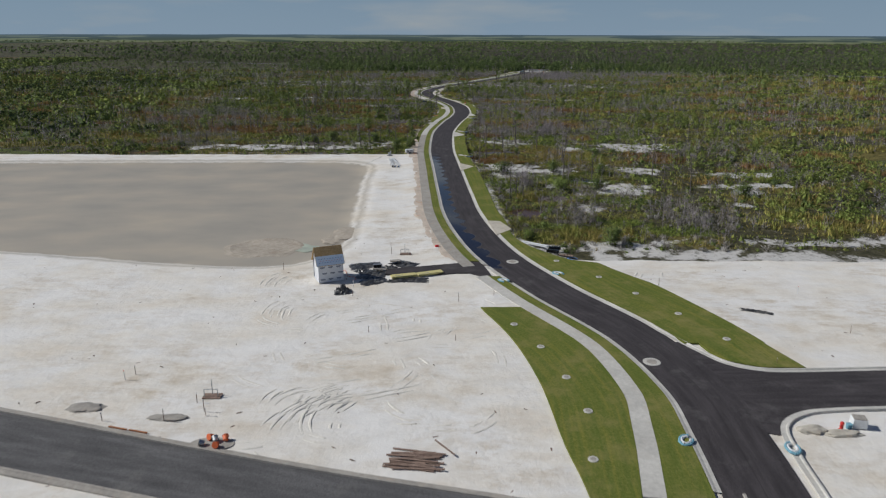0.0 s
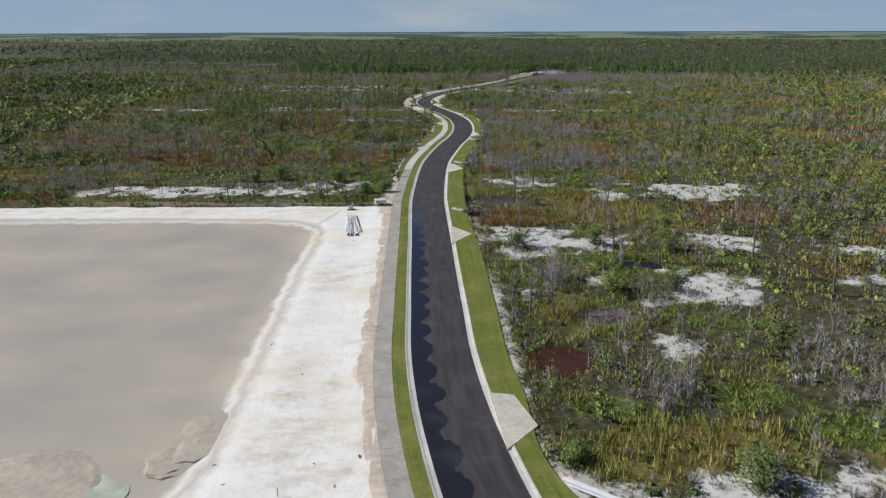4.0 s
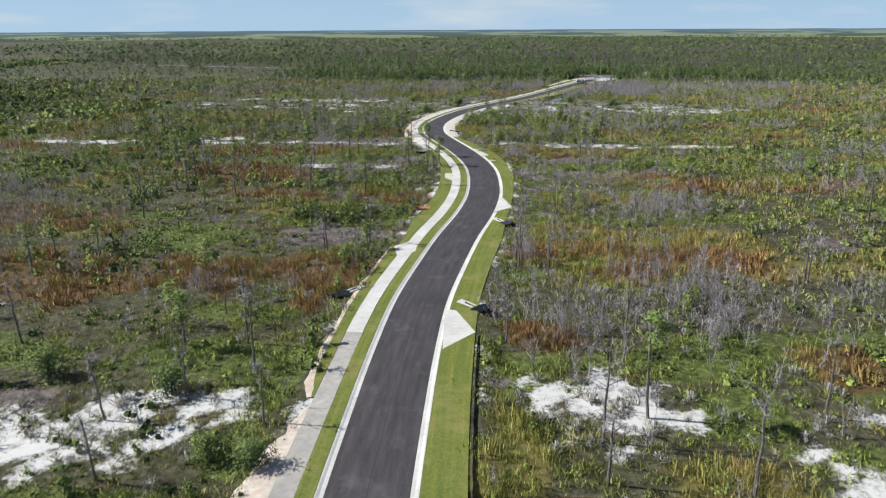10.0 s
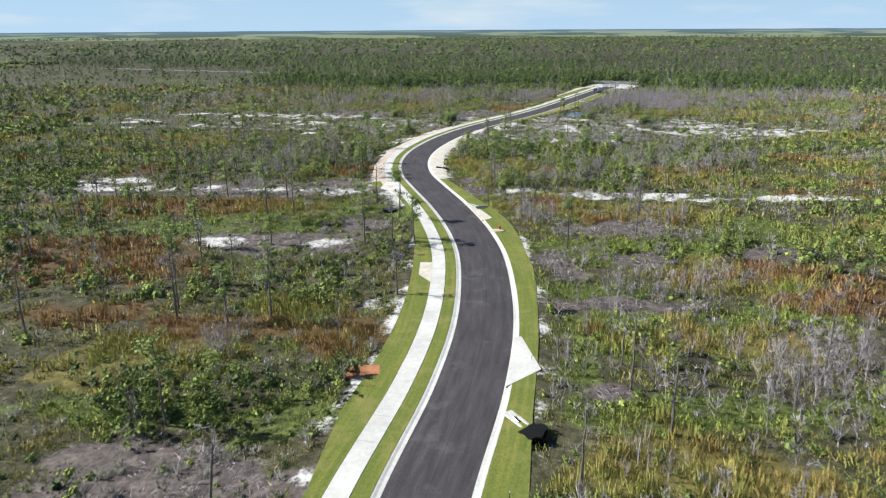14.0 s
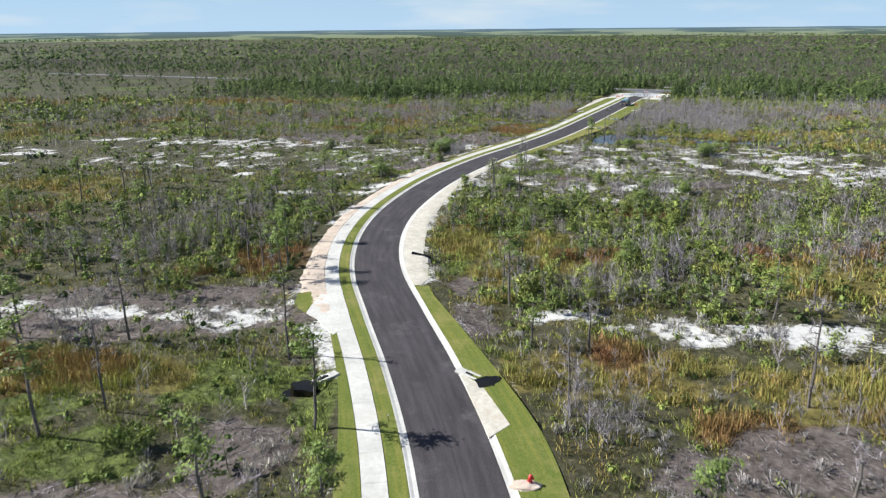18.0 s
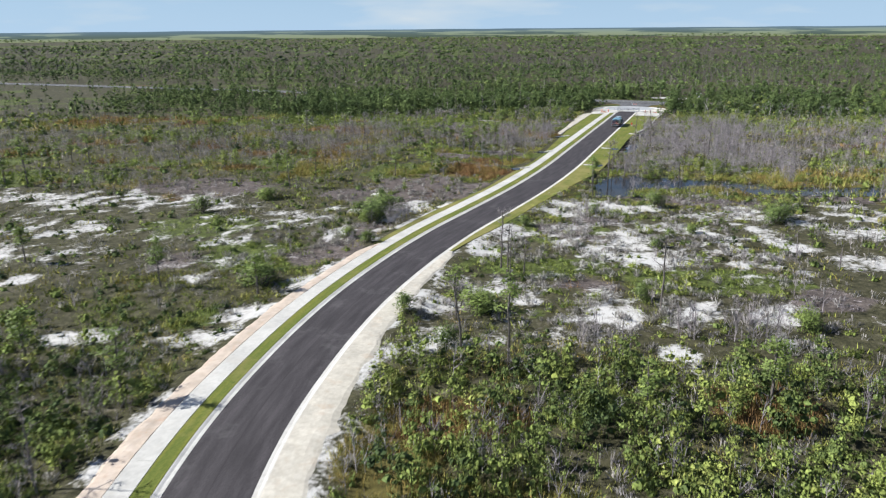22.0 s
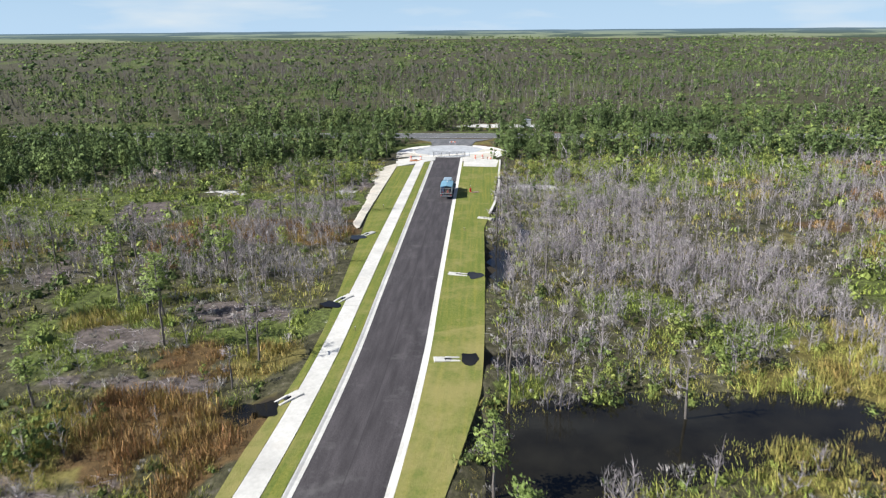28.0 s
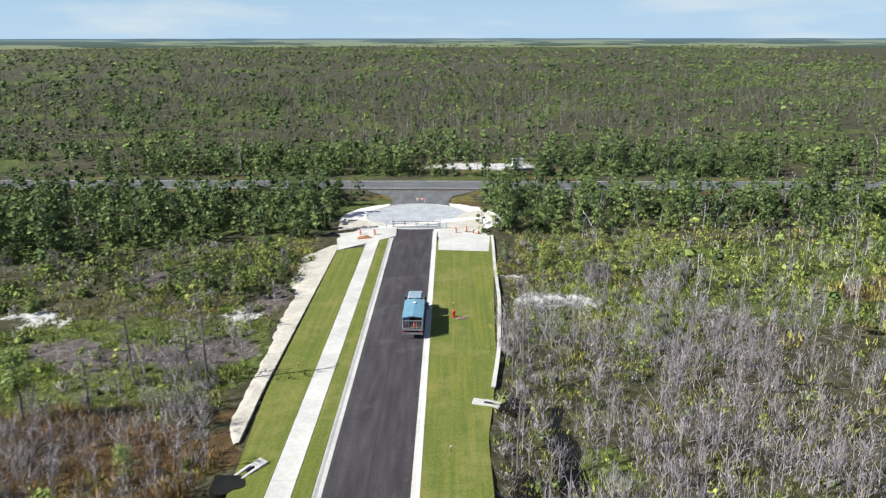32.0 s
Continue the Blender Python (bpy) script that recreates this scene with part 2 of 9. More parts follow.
MEADOW = {
    "green": [(-43.5, 306.4, 10.8, 11.8), (-56.5, 321.4, 7.5, 5), (-87.1, 375.5, 13.4, 8.5), (33.7, 319.4, 14.2, 3.8), (61.2, 320.6, 16.5, 5), (32.5, 338.4, 16.6, 7.9), (38.2, 370.1, 14.4, 9.2), (79.2, 379.2, 29.2, 7.2), (18.8, 285.5, 4, 2.9), (-10.9, 305.5, 5.1, 6.3), (-21.2, 268.9, 8, 3.6), (-23.4, 318.1, 12.5, 3.8)],
    "gold": [(30.7, 302.8, 16.2, 13.4), (54.5, 304.1, 10.7, 11.5), (-82.1, 358.9, 6.7, 11.3), (32.8, 285.5, 9.8, 7.2), (18.9, 294.3, 3.7, 6.9)],
    "rust": [(-47.4, 362.8, 20.3, 12.2), (-40.9, 341.7, 10, 4.6), (-4.2, 336.8, 6.7, 5.9), (-16, 290.1, 11, 6.7), (-39, 290.8, 4.4, 4.4), (-12, 272.4, 2, 3.1), (-26.3, 281.7, 5.1, 8), (-4.1, 286.9, 1.4, 3.7), (67.9, 354.6, 6.1, 7.4), (69.2, 348.8, 21.7, 4.9)],
    "litter": [(-21.5, 306.2, 7.3, 8.7), (-23.2, 375.3, 18.9, 5.4), (61.4, 370.4, 6.2, 4.4), (-1.1, 306.2, 2.5, 4.5), (-42.2, 318.2, 2.4, 4.8)],
    "dead": [(-29.2, 277.4, 2.1, 5.4), (-17.2, 279.8, 1.9, 2.7), (53.4, 328.7, 10.1, 9.9), (18.5, 271.8, 6.4, 6.5), (29.4, 271.4, 6.9, 5.9), (45, 280.6, 6.8, 9.3), (19.3, 294.6, 1.8, 8.8), (-3.6, 270.1, 2.1, 3.8)],
    "thicket": [(-19.9, 321.5, 11.8, 8.1), (-61.8, 348.4, 8.6, 9.6), (-65.2, 330.5, 4.3, 8.8), (39.1, 269.5, 3.1, 4), (-6.4, 266.9, 2, 2.7)],
}
BEND_SOUTH = {
    "sand": [(-75.7, 418, 21.6, 4), (-34.2, 417.5, 13, 3.2), (-1.6, 345.4, 4.2, 2.3), (-121.8, 418.2, 29.4, 7.1), (35.3, 414.4, 11.4, 3.6), (57.5, 413.4, 13.8, 3.6), (83.1, 412.5, 15.4, 4.2)],
    "green": [(-52.2, 384.3, 22.6, 8.2), (36.8, 374, 18.9, 4.3), (65.5, 388.6, 8.8, 7.5), (29.2, 351.7, 6.5, 4.3), (-6.5, 317.9, 5.6, 4.8), (-22.5, 317.3, 3.2, 3.1), (27.5, 318.2, 9.1, 3.8), (53.2, 345.6, 8.1, 4.1), (23.3, 328.6, 3.1, 4.3)],
    "rust": [(-56.4, 399.6, 21.5, 8.6), (-39.1, 362.3, 11.7, 2.1), (-20.2, 338.7, 10.1, 4.4), (-35.8, 342, 5.3, 4.1), (-4.3, 336.7, 5.5, 7.1), (38.4, 391.5, 5.7, 3.1), (26.2, 339, 2.1, 1.6), (58.2, 360.5, 11.6, 4.2)],
    "litter": [(-23.5, 376.3, 19.9, 6.5), (32.4, 347, 12.3, 3), (58.7, 367.9, 5.6, 2.5), (25.9, 322.7, 3.4, 1.6), (26.7, 359.7, 2.6, 5.1)],
    "gold": [(51, 359.6, 12.4, 10.4), (-26.1, 329.4, 11.2, 8.7), (34.4, 336.4, 8.4, 5.5), (47.1, 333.8, 7.6, 6.1), (-11.7, 346, 7.8, 4)],
    "dead": [(27.9, 365, 5, 7.2), (44.2, 322, 3.4, 10.2), (40.4, 346, 4.9, 4), (-17.8, 332.8, 2.7, 6.2), (42, 354.3, 12.3, 6)],
    "thicket": [(-12.8, 353.1, 9.2, 9), (-44.3, 350.2, 6.2, 10.3), (-2.7, 324.1, 3.5, 4), (-29.4, 351.2, 6.6, 6.1), (32.7, 335.7, 3.3, 7)],
}
BEND = {
    "sand": [(-52.8, 418, 7.7, 3.7), (-21, 417, 8, 5), (-78.2, 427.2, 14, 4), (-14.2, 374.8, 6, 3), (24.9, 418.1, 10.7, 2.5), (42.4, 412.9, 11.1, 3.2), (60.7, 410.2, 13.3, 3.6), (-34.1, 374.5, 8, 3.7)],
    "litter": [(-36.5, 417.5, 30.2, 10.2), (-9.2, 386.2, 6.1, 6.8), (-26, 371.8, 8.5, 5.9), (-12.8, 373.2, 6.7, 5.6), (40.1, 385, 13.7, 7), (24.6, 365.9, 3.7, 5), (39.7, 366.3, 7.3, 5.4), (-77.5, 416.7, 15.4, 12.1), (11.7, 416.8, 3.9, 7.6)],
    "gold": [(-43.9, 400.2, 9.5, 8.6), (-27.4, 399.8, 8.5, 4.9), (28.4, 402.7, 15.1, 6.5), (51.8, 397.2, 12.4, 7.9), (17.6, 442.2, 12.4, 13.8), (66.7, 432, 16.8, 14.7), (9.4, 455.9, 5.2, 19.4)],
    "rust": [(-39.3, 400.5, 4.3, 3.9), (-30.2, 401.7, 3.9, 3.9), (-20.3, 441, 7.2, 8), (-73.1, 442.2, 8.1, 5.6), (36.1, 390.5, 5.9, 3.6), (28.3, 406.7, 4.4, 4.5), (58.9, 443.8, 5.3, 4.9), (29.9, 443.4, 5.9, 4.7)],
    "green": [(-23, 385.5, 7.2, 5.1), (-33.6, 381.1, 6.9, 3.4), (-13.6, 399.2, 8.4, 5.7), (28.4, 374.3, 9, 4.3), (43.3, 375.3, 8.6, 5.3), (-37.7, 394.5, 12.2, 6.3), (-3.2, 395.3, 2.4, 9.2)],
    "thicket": [(-68.7, 452, 19.2, 36.8), (-33.7, 457.4, 21.2, 27.3), (-3.4, 366.9, 4.9, 6.2), (-17.2, 361.3, 10.2, 3.9), (30.3, 466.3, 28.8, 16.3), (40.8, 438.2, 13.9, 22.3), (76.5, 462.1, 23.8, 22.8), (18.7, 425.7, 6.7, 11), (-116.9, 451.7, 32.8, 43.3)],
    "dead": [(-48.2, 452.6, 16.3, 20.7), (23.7, 390.6, 4.4, 5.6), (31, 368, 3, 4.7), (70.5, 456.6, 18.8, 23.8), (19.8, 399.1, 4.1, 4.5), (49.3, 394.5, 4.5, 6.4), (-40.5, 418.6, 3, 12.6)],
}
THICKET_BELT = {
    "sand": [(-29.6, 489, 5.7, 3.7, -1), (-16.8, 486.8, 4.8, 6.7, -1), (-47.8, 509, 2.8, 4.9, -1)],
    "rust": [(-21.3, 438.3, 6.2, 6.6), (-32.3, 434.2, 3.6, 2), (16.4, 469.1, 6.5, 4.3), (44.9, 469.8, 5.1, 4.5)],
    "thicket": [(-20.3, 472.9, 10.2, 11, -1), (15.6, 474.8, 12.1, 9.4, -1), (39.9, 467.2, 16.1, 11.6, -1), (-36, 463.1, 20.7, 29.7), (-14.4, 428.4, 5.1, 3.5), (-32, 434, 4.9, 11.2), (-15.1, 437.7, 3, 6.4), (8.8, 472.7, 4.8, 9.4), (40.8, 465.6, 17.4, 17.3), (35.9, 440.5, 2.7, 4.9), (42, 422.9, 4.8, 7.8), (26.5, 422.7, 3.2, 3.4), (52.9, 438.7, 2.2, 8.3)],
    "dead": [(-37.3, 473.3, 7.9, 13.9), (-40.1, 452.8, 6.6, 6.2), (58.2, 454.2, 8.1, 10.5), (17.3, 432.5, 4.3, 7.6), (31.2, 427.7, 9.6, 5.7), (41.9, 439.7, 4.3, 7.3)],
    "gold": [(10.9, 453.1, 7.1, 11.4), (22.7, 450.9, 6.9, 11.8), (29.9, 440.2, 5.4, 7.8), (15.5, 422.7, 2.9, 1.9)],
    "green": [(9.3, 438.8, 4.7, 5.9), (6.5, 448.8, 2.7, 5.7), (15.3, 422.6, 3.2, 1.6)],
    "litter": [(10.5, 428.8, 2.6, 5.6), (-23.1, 425.5, 8.7, 3.6), (-12.9, 426, 2.9, 2.6)],
}
SAND_FLATS = {
    "sand": [(12.8, 499.4, 3, 6.1, -7), (25.5, 500.2, 4.9, 3.4, -7), (34.4, 493.6, 6.5, 4.2, -7), (48.7, 493.3, 3.6, 3.8, -7), (56.5, 491.6, 3.6, 4.7, -7), (14.5, 486.4, 7.9, 4.8, -7), (40.1, 482, 4.4, 5.9, -7), (54.3, 484.5, 2.7, 2.1, -7), (-5.3, 506.7, 4.3, 4.5, -7), (-22.5, 509, 4.4, 3.1, -7), (-13.6, 486.8, 4.1, 4.9, -7), (-11.3, 495.5, 3.4, 4.1, -7), (7.7, 491.2, 1.8, 4.2, -7)],
    "green": [(-30.1, 539.9, 12.3, 10.5, -7), (-13, 521.5, 14.7, 8, -7), (29.1, 513.1, 12.1, 4.9, -7), (52, 505.2, 15.2, 5.6, -7), (37.3, 533.4, 9.9, 4.9, -7), (-17.6, 493.8, 3, 4.7, -7), (26.6, 494.6, 2.3, 2.8, -7)],
    "dead": [(31.8, 485.1, 5.7, 3.1, -7), (50.5, 484.9, 3.8, 6.5, -7), (9.2, 536.5, 4, 5.9, -7), (43.3, 486.7, 3, 2.6, -7)],
    "litter": [(-39.3, 573.5, 19, 12.9, -7), (10.6, 566.7, 15, 11.9, -7), (35.4, 505, 6.3, 3.3, -7), (-27.4, 518.2, 4, 5.9, -7), (-4.7, 521.7, 7.6, 7.4, -7), (66.7, 496.2, 5.9, 4.7, -7)],
    "thicket": [(13.3, 476.8, 6.7, 2.1, -7), (25.4, 476.7, 6.6, 3.9, -7), (45.4, 473.5, 8.9, 3.7, -7), (33.7, 473.6, 3.5, 1.7, -7)],
    "bush": [(18.4, 496.8, 3.9), (9.8, 494.2, 1.9), (14.7, 485.1, 1.9), (41.3, 498.1, 1.6), (58.3, 488.5, 2.5), (-11.4, 506.3, 3.7), (2.5, 544.7, 4.2), (-33.2, 549.1, 2.6), (-21.2, 561.1, 3.5)],
    "rust": [(-41.6, 562.9, 10.6, 5.6, -7), (36.1, 503.9, 5.9, 2.3, -7)],
}
SAND_NORTH = {
    "sand": [(41.7, 548.3, 7, 10.7, -17), (71.1, 541.2, 4.7, 2, -17), (55.4, 533.5, 5.2, 5.6, -17), (61.5, 528.3, 4.1, 4.4, -17), (26.6, 530.3, 3.7, 5.1, -17), (94.9, 546.5, 9, 4.7, -17), (1.6, 565.2, 3.8, 3.1, -17), (11.9, 549.1, 6.4, 5.1, -17), (4.5, 534.4, 2.3, 2, -17), (-1.3, 547, 1.8, 2.7, -17), (47.4, 523.9, 1.8, 3.7, -17), (72.1, 523.3, 3.7, 5.1, -17), (58.6, 548.2, 4.5, 4.8, -17), (71.2, 531.5, 4.8, 4.5, -17)],
    "litter": [(67.3, 552.9, 19, 4.2, -17), (37.5, 531.9, 5.6, 5.5, -17), (45, 538.1, 5.7, 3.3, -17), (43, 526.5, 4.5, 2.4, -17), (11.3, 573.5, 17.8, 6.2, -17), (7, 557.5, 5.3, 3.1, -17), (16.9, 558.5, 6.6, 2.8, -17), (99.6, 554.2, 9.7, 6.1, -17)],
    "rust": [(11.1, 564, 7.7, 3.4, -17), (30, 583.9, 6.3, 7.2, -17), (59.4, 517.7, 1.7, 1.9, -17)],
    "green": [(21.8, 561.1, 3.5, 4, -17), (49.2, 543.3, 4.1, 2.4, -17), (29.7, 537.6, 2.7, 4.1, -17), (33, 526.4, 3.3, 2.1, -17), (69.2, 518.8, 1.8, 2.8, -17), (15.8, 615.5, 9.1, 5, -17), (-10.3, 687.7, 35.2, 14.5, -17), (56.3, 562, 4.7, 3.1, -17)],
    "gold": [(11.5, 585.2, 9.4, 6.2, -17), (95.5, 568.2, 11.9, 7.7, -17), (127.9, 575.6, 9.6, 10.2, -17)],
    "dead": [(-3.4, 624.1, 11, 21.9, -17), (-17.3, 628, 6.8, 17.1, -17), (18.8, 646.3, 10.2, 16.8, -17), (44.9, 641.9, 12.6, 15.1, -17), (7.4, 535.3, 2.8, 6, -17), (44.5, 536.2, 5.2, 3.2, -17)],
    "bush": [(58.5, 548, 3), (78.2, 536.9, 4.5), (3.3, 548.2, 4.3), (2, 539.3, 2.4), (54, 525.8, 1.4), (50.8, 521.4, 1.5), (30.4, 536, 1.4), (59.4, 528.7, 1.6), (45.1, 543.9, 1.7)],
}
MARSH = {
    "green": [(9.3, 682.5, 21.7, 20.1, -19), (44.6, 669.6, 20.2, 14.3, -19), (37.2, 608.5, 7.5, 6.2, -19), (23.2, 597.4, 4, 2.7, -19), (84, 599.3, 6.3, 6, -19), (14.7, 627, 4, 5.6, -19), (92.9, 586.1, 5.3, 4.1, -19), (59.6, 583.9, 2.9, 3.5, -19)],
    "litter": [(20, 674.7, 7.7, 10.1, -19), (32.5, 614.7, 8.2, 5.8, -19), (19.3, 611.1, 7.6, 4.3, -19), (24.1, 597.1, 10.9, 2.7, -19), (8.4, 641, 3.4, 8.7, -19)],
    "rust": [(25.8, 644.9, 4.2, 10.7, -19), (28.3, 601.5, 3.5, 4.3, -19), (27.5, 585.4, 4.3, 4.6, -19), (27.5, 578.2, 2.8, 3.8, -19)],
    "gold": [(23.5, 585.1, 3.3, 6.6, -19), (33.2, 586.9, 2.4, 4.3, -19), (84.3, 570, 7.3, 8.8, -19), (76.8, 561.6, 5.3, 2.5, -19), (35, 598.3, 4.5, 5, -19), (17.9, 617.2, 6.1, 3.5, -19)],
    "dead": [(41.1, 633.1, 12.8, 16.1, -19), (15.2, 634.3, 15.9, 7.3, -19), (107.7, 618.5, 33.3, 42, -19), (67.3, 586.1, 9.1, 11.2, -19), (16.8, 579.7, 3.2, 2.4, -19), (58.5, 565.1, 3.6, 2.6, -19), (19.9, 637.4, 11.2, 6.9, -19)],
    "thicket": [(83.3, 584, 5, 5, -19), (15.5, 586.9, 2.2, 4.6, -19), (6.4, 652.5, 3.2, 10.8, -19), (67.5, 578.7, 2.8, 4.1, -19)],
}
NORTH_END = {
    "thicket": [(54.8, 697.8, 12.9, 12.5, -19), (34.4, 699.4, 11.3, 10.2, -19), (125.2, 678.3, 27.6, 11.3, -19), (40.6, 703.9, 14.5, 17.4, -22), (61.6, 694.7, 10.6, 13, -22), (60.8, 683.6, 7.5, 5.3, -22)],
    "green": [(42.6, 672, 21.8, 11.8, -19), (126.2, 658.9, 19.9, 10.5, -19), (48.8, 677.7, 19.9, 4.7, -22), (51.2, 664.4, 11.1, 5.9, -22), (109.8, 661.5, 17.5, 10.2, -22), (135.5, 652.5, 13.1, 6.9, -22), (86, 630.8, 4, 3.4, -22), (41, 660.9, 6.4, 3, -22)],
    "litter": [(42.8, 671.6, 10.9, 5.7, -22), (55, 668.2, 7.4, 3.7, -22), (52.6, 698.2, 7.8, 4.9, -22), (65.9, 681.7, 3.1, 5.2, -22)],
    "rust": [(39.3, 654.7, 16.7, 5.5, -19), (42.2, 650.5, 5.5, 6.8, -22), (51.3, 644.8, 5.4, 6.2, -22)],
    "sand": [(36.1, 686.5, 5.4, 4.4, -22), (60.2, 678.3, 3.8, 3.5, -22), (103.9, 667, 8.9, 3, -22), (102, 677, 3.8, 2.7, -22)],
    "dead": [(39.6, 637.1, 13.5, 11.9, -19), (45.6, 644.2, 8.2, 7.3, -19), (100.9, 630.7, 19.4, 16.7, -19), (98.7, 635.3, 20.2, 18, -22), (52.6, 651.4, 4.8, 4.4, -22)],
}
MARSH_SIDES = {
    "sand": [(44.6, 548.7, 12.4, 9.6, -16), (58.8, 532.2, 9.4, 5.9, -16), (47.4, 514.9, 6.9, 3.8, -16), (23, 523.3, 3.8, 5.9, -16), (26.8, 531.4, 3.7, 4.4, -16), (37.3, 522.9, 7.4, 3.8, -16), (74.7, 521.1, 4.7, 4.7, -16), (74.2, 544.2, 5, 7.3, -16), (46.6, 524.2, 2.1, 3.1, -16), (63.2, 511.8, 6.1, 3.3, -16), (-3.6, 534.2, 2.3, 8.6, -16), (-2.4, 548.4, 2.4, 3.5, -16), (10.1, 550.1, 4.4, 6.6, -16), (-6.9, 551.2, 3.9, 3.8, -16), (16.2, 553, 2.7, 3.1, -16), (4.7, 542.3, 2.3, 4.6, -16)],
    "litter": [(14.5, 570.8, 13.7, 12.2, -16), (-5.3, 563.5, 10.2, 6.1, -16), (0.9, 555.3, 7.6, 6.2, -16), (-0.3, 531.6, 5.5, 10.4, -16)],
    "gold": [(-16.7, 595.9, 6.9, 18.5, -16), (20.1, 589.9, 9.8, 10, -16), (101.2, 572.7, 13.4, 12.5, -16), (122.9, 572.8, 10.9, 13.1, -16)],
    "rust": [(24.9, 590.4, 8.8, 12.2, -16)],
    "dead": [(-12.9, 642, 24.1, 40, -16), (45.7, 647.1, 12.1, 23.8, -16), (23.9, 650.8, 12.9, 13, -16), (7.6, 537.9, 3.1, 5.6, -16)],
    "green": [(-15.8, 696.5, 43.2, 25.4, -16), (16, 613.8, 7.1, 11.1, -16), (4.8, 586.6, 12.4, 11, -16)],
    "thicket": [(13, 648.1, 7.8, 20.6, -16), (28.6, 638.8, 6.1, 15.3, -16)],
    "bush": [(2.3, 540.4, 3.4), (-0.9, 545.1, 2.0), (-1.5, 529.3, 1.8), (2.3, 525.3, 1.6), (2.5, 560.0, 1.6)],
}
FAR_SIDES = {
    "sand": [(84, 174, 16, 4), (84, 189, 24, 5), (80, 124, 30, 4), (68, 232, 18, 6), (72, 410, 46, 1.6)],
    "rust": [(-75, 284, 34, 14), (-100, 320, 40, 10), (-54, 374, 26, 5)],
    "dead": [(-150, 640, 130, 26), (190, 640, 60, 30), (114, 626, 50, 46)],
    "thicket": [(140, 675, 20, 6), (170, 664, 20, 6), (-60, 450, 40, 20), (-90, 380, 40, 20), (100, 480, 40, 14), (70, 372, 30, 8)],
    "green": [(140, 673, 20, 7), (170, 662, 20, 7), (-50, 708, 80, 6), (60, 260, 30, 5)],
}
STRETCHES = (SOUTH, DITCH, MEADOW, BEND_SOUTH, BEND, THICKET_BELT, SAND_FLATS, SAND_NORTH, MARSH, NORTH_END, MARSH_SIDES, FAR_SIDES)
COVERS = {kind: [e for st in STRETCHES for e in st.get(kind, [])] for kind in ("sand", "litter", "rust", "gold", "green", "dead", "thicket")}
SAND_WEAK = [(-30, 535, 34, 26), (60, 505, 62, 28), (-85, 545, 80, 34), (80, 520, 70, 30), (42, 119, 30, 9), (95, 116, 40, 9)]
WATER = [(19.5, 147, 3.6, 3.4, 0), (20, 227.5, 8.5, 3.6, 0), (38.5, 182, 3.2, 1.6, 0), (-30, 225.3, 14, 1.7, 0), (-10.3, 225.4, 2.6, 2.0, 0), (-62, 226, 16, 1.5, 0), (64, 572.5, 10.5, 6, -15),
         (79, 570, 11, 4.2, -15), (55, 567.5, 4.4, 8, -22), (101, 561, 22, 3.6, -6), (73.8, 621.6, 2.4, 10, -24), (60.5, 589.6, 4.2, 1.8, -10), (69.5, 615.5, 2.4, 1.5, 0),
         (34.2, 588.3, 3.0, 1.8, 10), (45.2, 612, 2.6, 1.6, 10), (13.2, 214.4, 1.7, 1.5, 0), (18.4, 314, 1.6, 1.3, 0), (15.2, 396.6, 1.0, 5.0, 28), (6.4, 439.6, 1.6, 1.3, 0),
         (13.4, 270.2, 1.5, 1.2, 0), (-6.4, 397.5, 1.8, 1.4, 20), (24, 345, 1.6, 1.2, 0), (28.5, 339, 1.8, 1.0, 0), (84, 634, 1.0, 9, -24), (54.6, 639.6, 1.6, 1.0, 20)]


def best(table, x, y):
    return np.max([ell(x, y, *e) for e in table], axis=0)


def site_mask(x, y):
    """Above 0 on the bare sand of the building site."""
    left = np.minimum.reduce([221.0 - y + 0 * x, np.interp(y, [0, 100, 225], [60, 12, 2]) - x, y + 60, x + 900])
    right = np.minimum.reduce([112.6 - y - 0.02 * (x - 45) + 0 * x, x - 20, y + 60])
    south = 48.0 - y + 0 * x
    return np.maximum.reduce([left, right, south]) + (fbm(x, y, 5, 3) - 0.5) * 2.0


POND = spline([(-16.4, 130), (-17.4, 157), (-18.4, 180), (-18.6, 199), (-22, 206.5), (-36, 209.5), (-70, 209.8), (-150, 207), (-240, 200), (-250, 150), (-150, 130), (-78, 119.5),
               (-45, 112.3), (-28, 110.6), (-20.5, 114.5), (-16.4, 124), (-16.4, 130)], 3.0)


def pond_mask(x, y):
    """Signed distance to the shore of the retention pond, above 0 inside it."""
    x, y = np.asarray(x, float), np.asarray(y, float)
    shape = x.shape
    x, y = x.ravel(), y.ravel()
    near = (x > -270) & (x < 0) & (y > 95) & (y < 225)
    out = np.full(len(x), -20.0)
    px, py = x[near], y[near]
    d2, inside = np.full(len(px), 1e9), np.zeros(len(px), bool)
    for (ax, ay), (bx, by) in zip(POND[:-1], POND[1:]):
        ex, ey = bx - ax, by - ay
        u = np.clip(((px - ax) * ex + (py - ay) * ey) / (ex * ex + ey * ey + 1e-9), 0, 1)
        d2 = np.minimum(d2, (px - ax - u * ex) ** 2 + (py - ay - u * ey) ** 2)
        cross = ((ay > py) != (by > py))
        with np.errstate(divide="ignore", invalid="ignore"):
            inside ^= cross & (px < (bx - ax) * (py - ay) / (by - ay) + ax)
    out[near] = np.where(inside, np.sqrt(d2), -np.sqrt(d2))
    return out.reshape(shape)


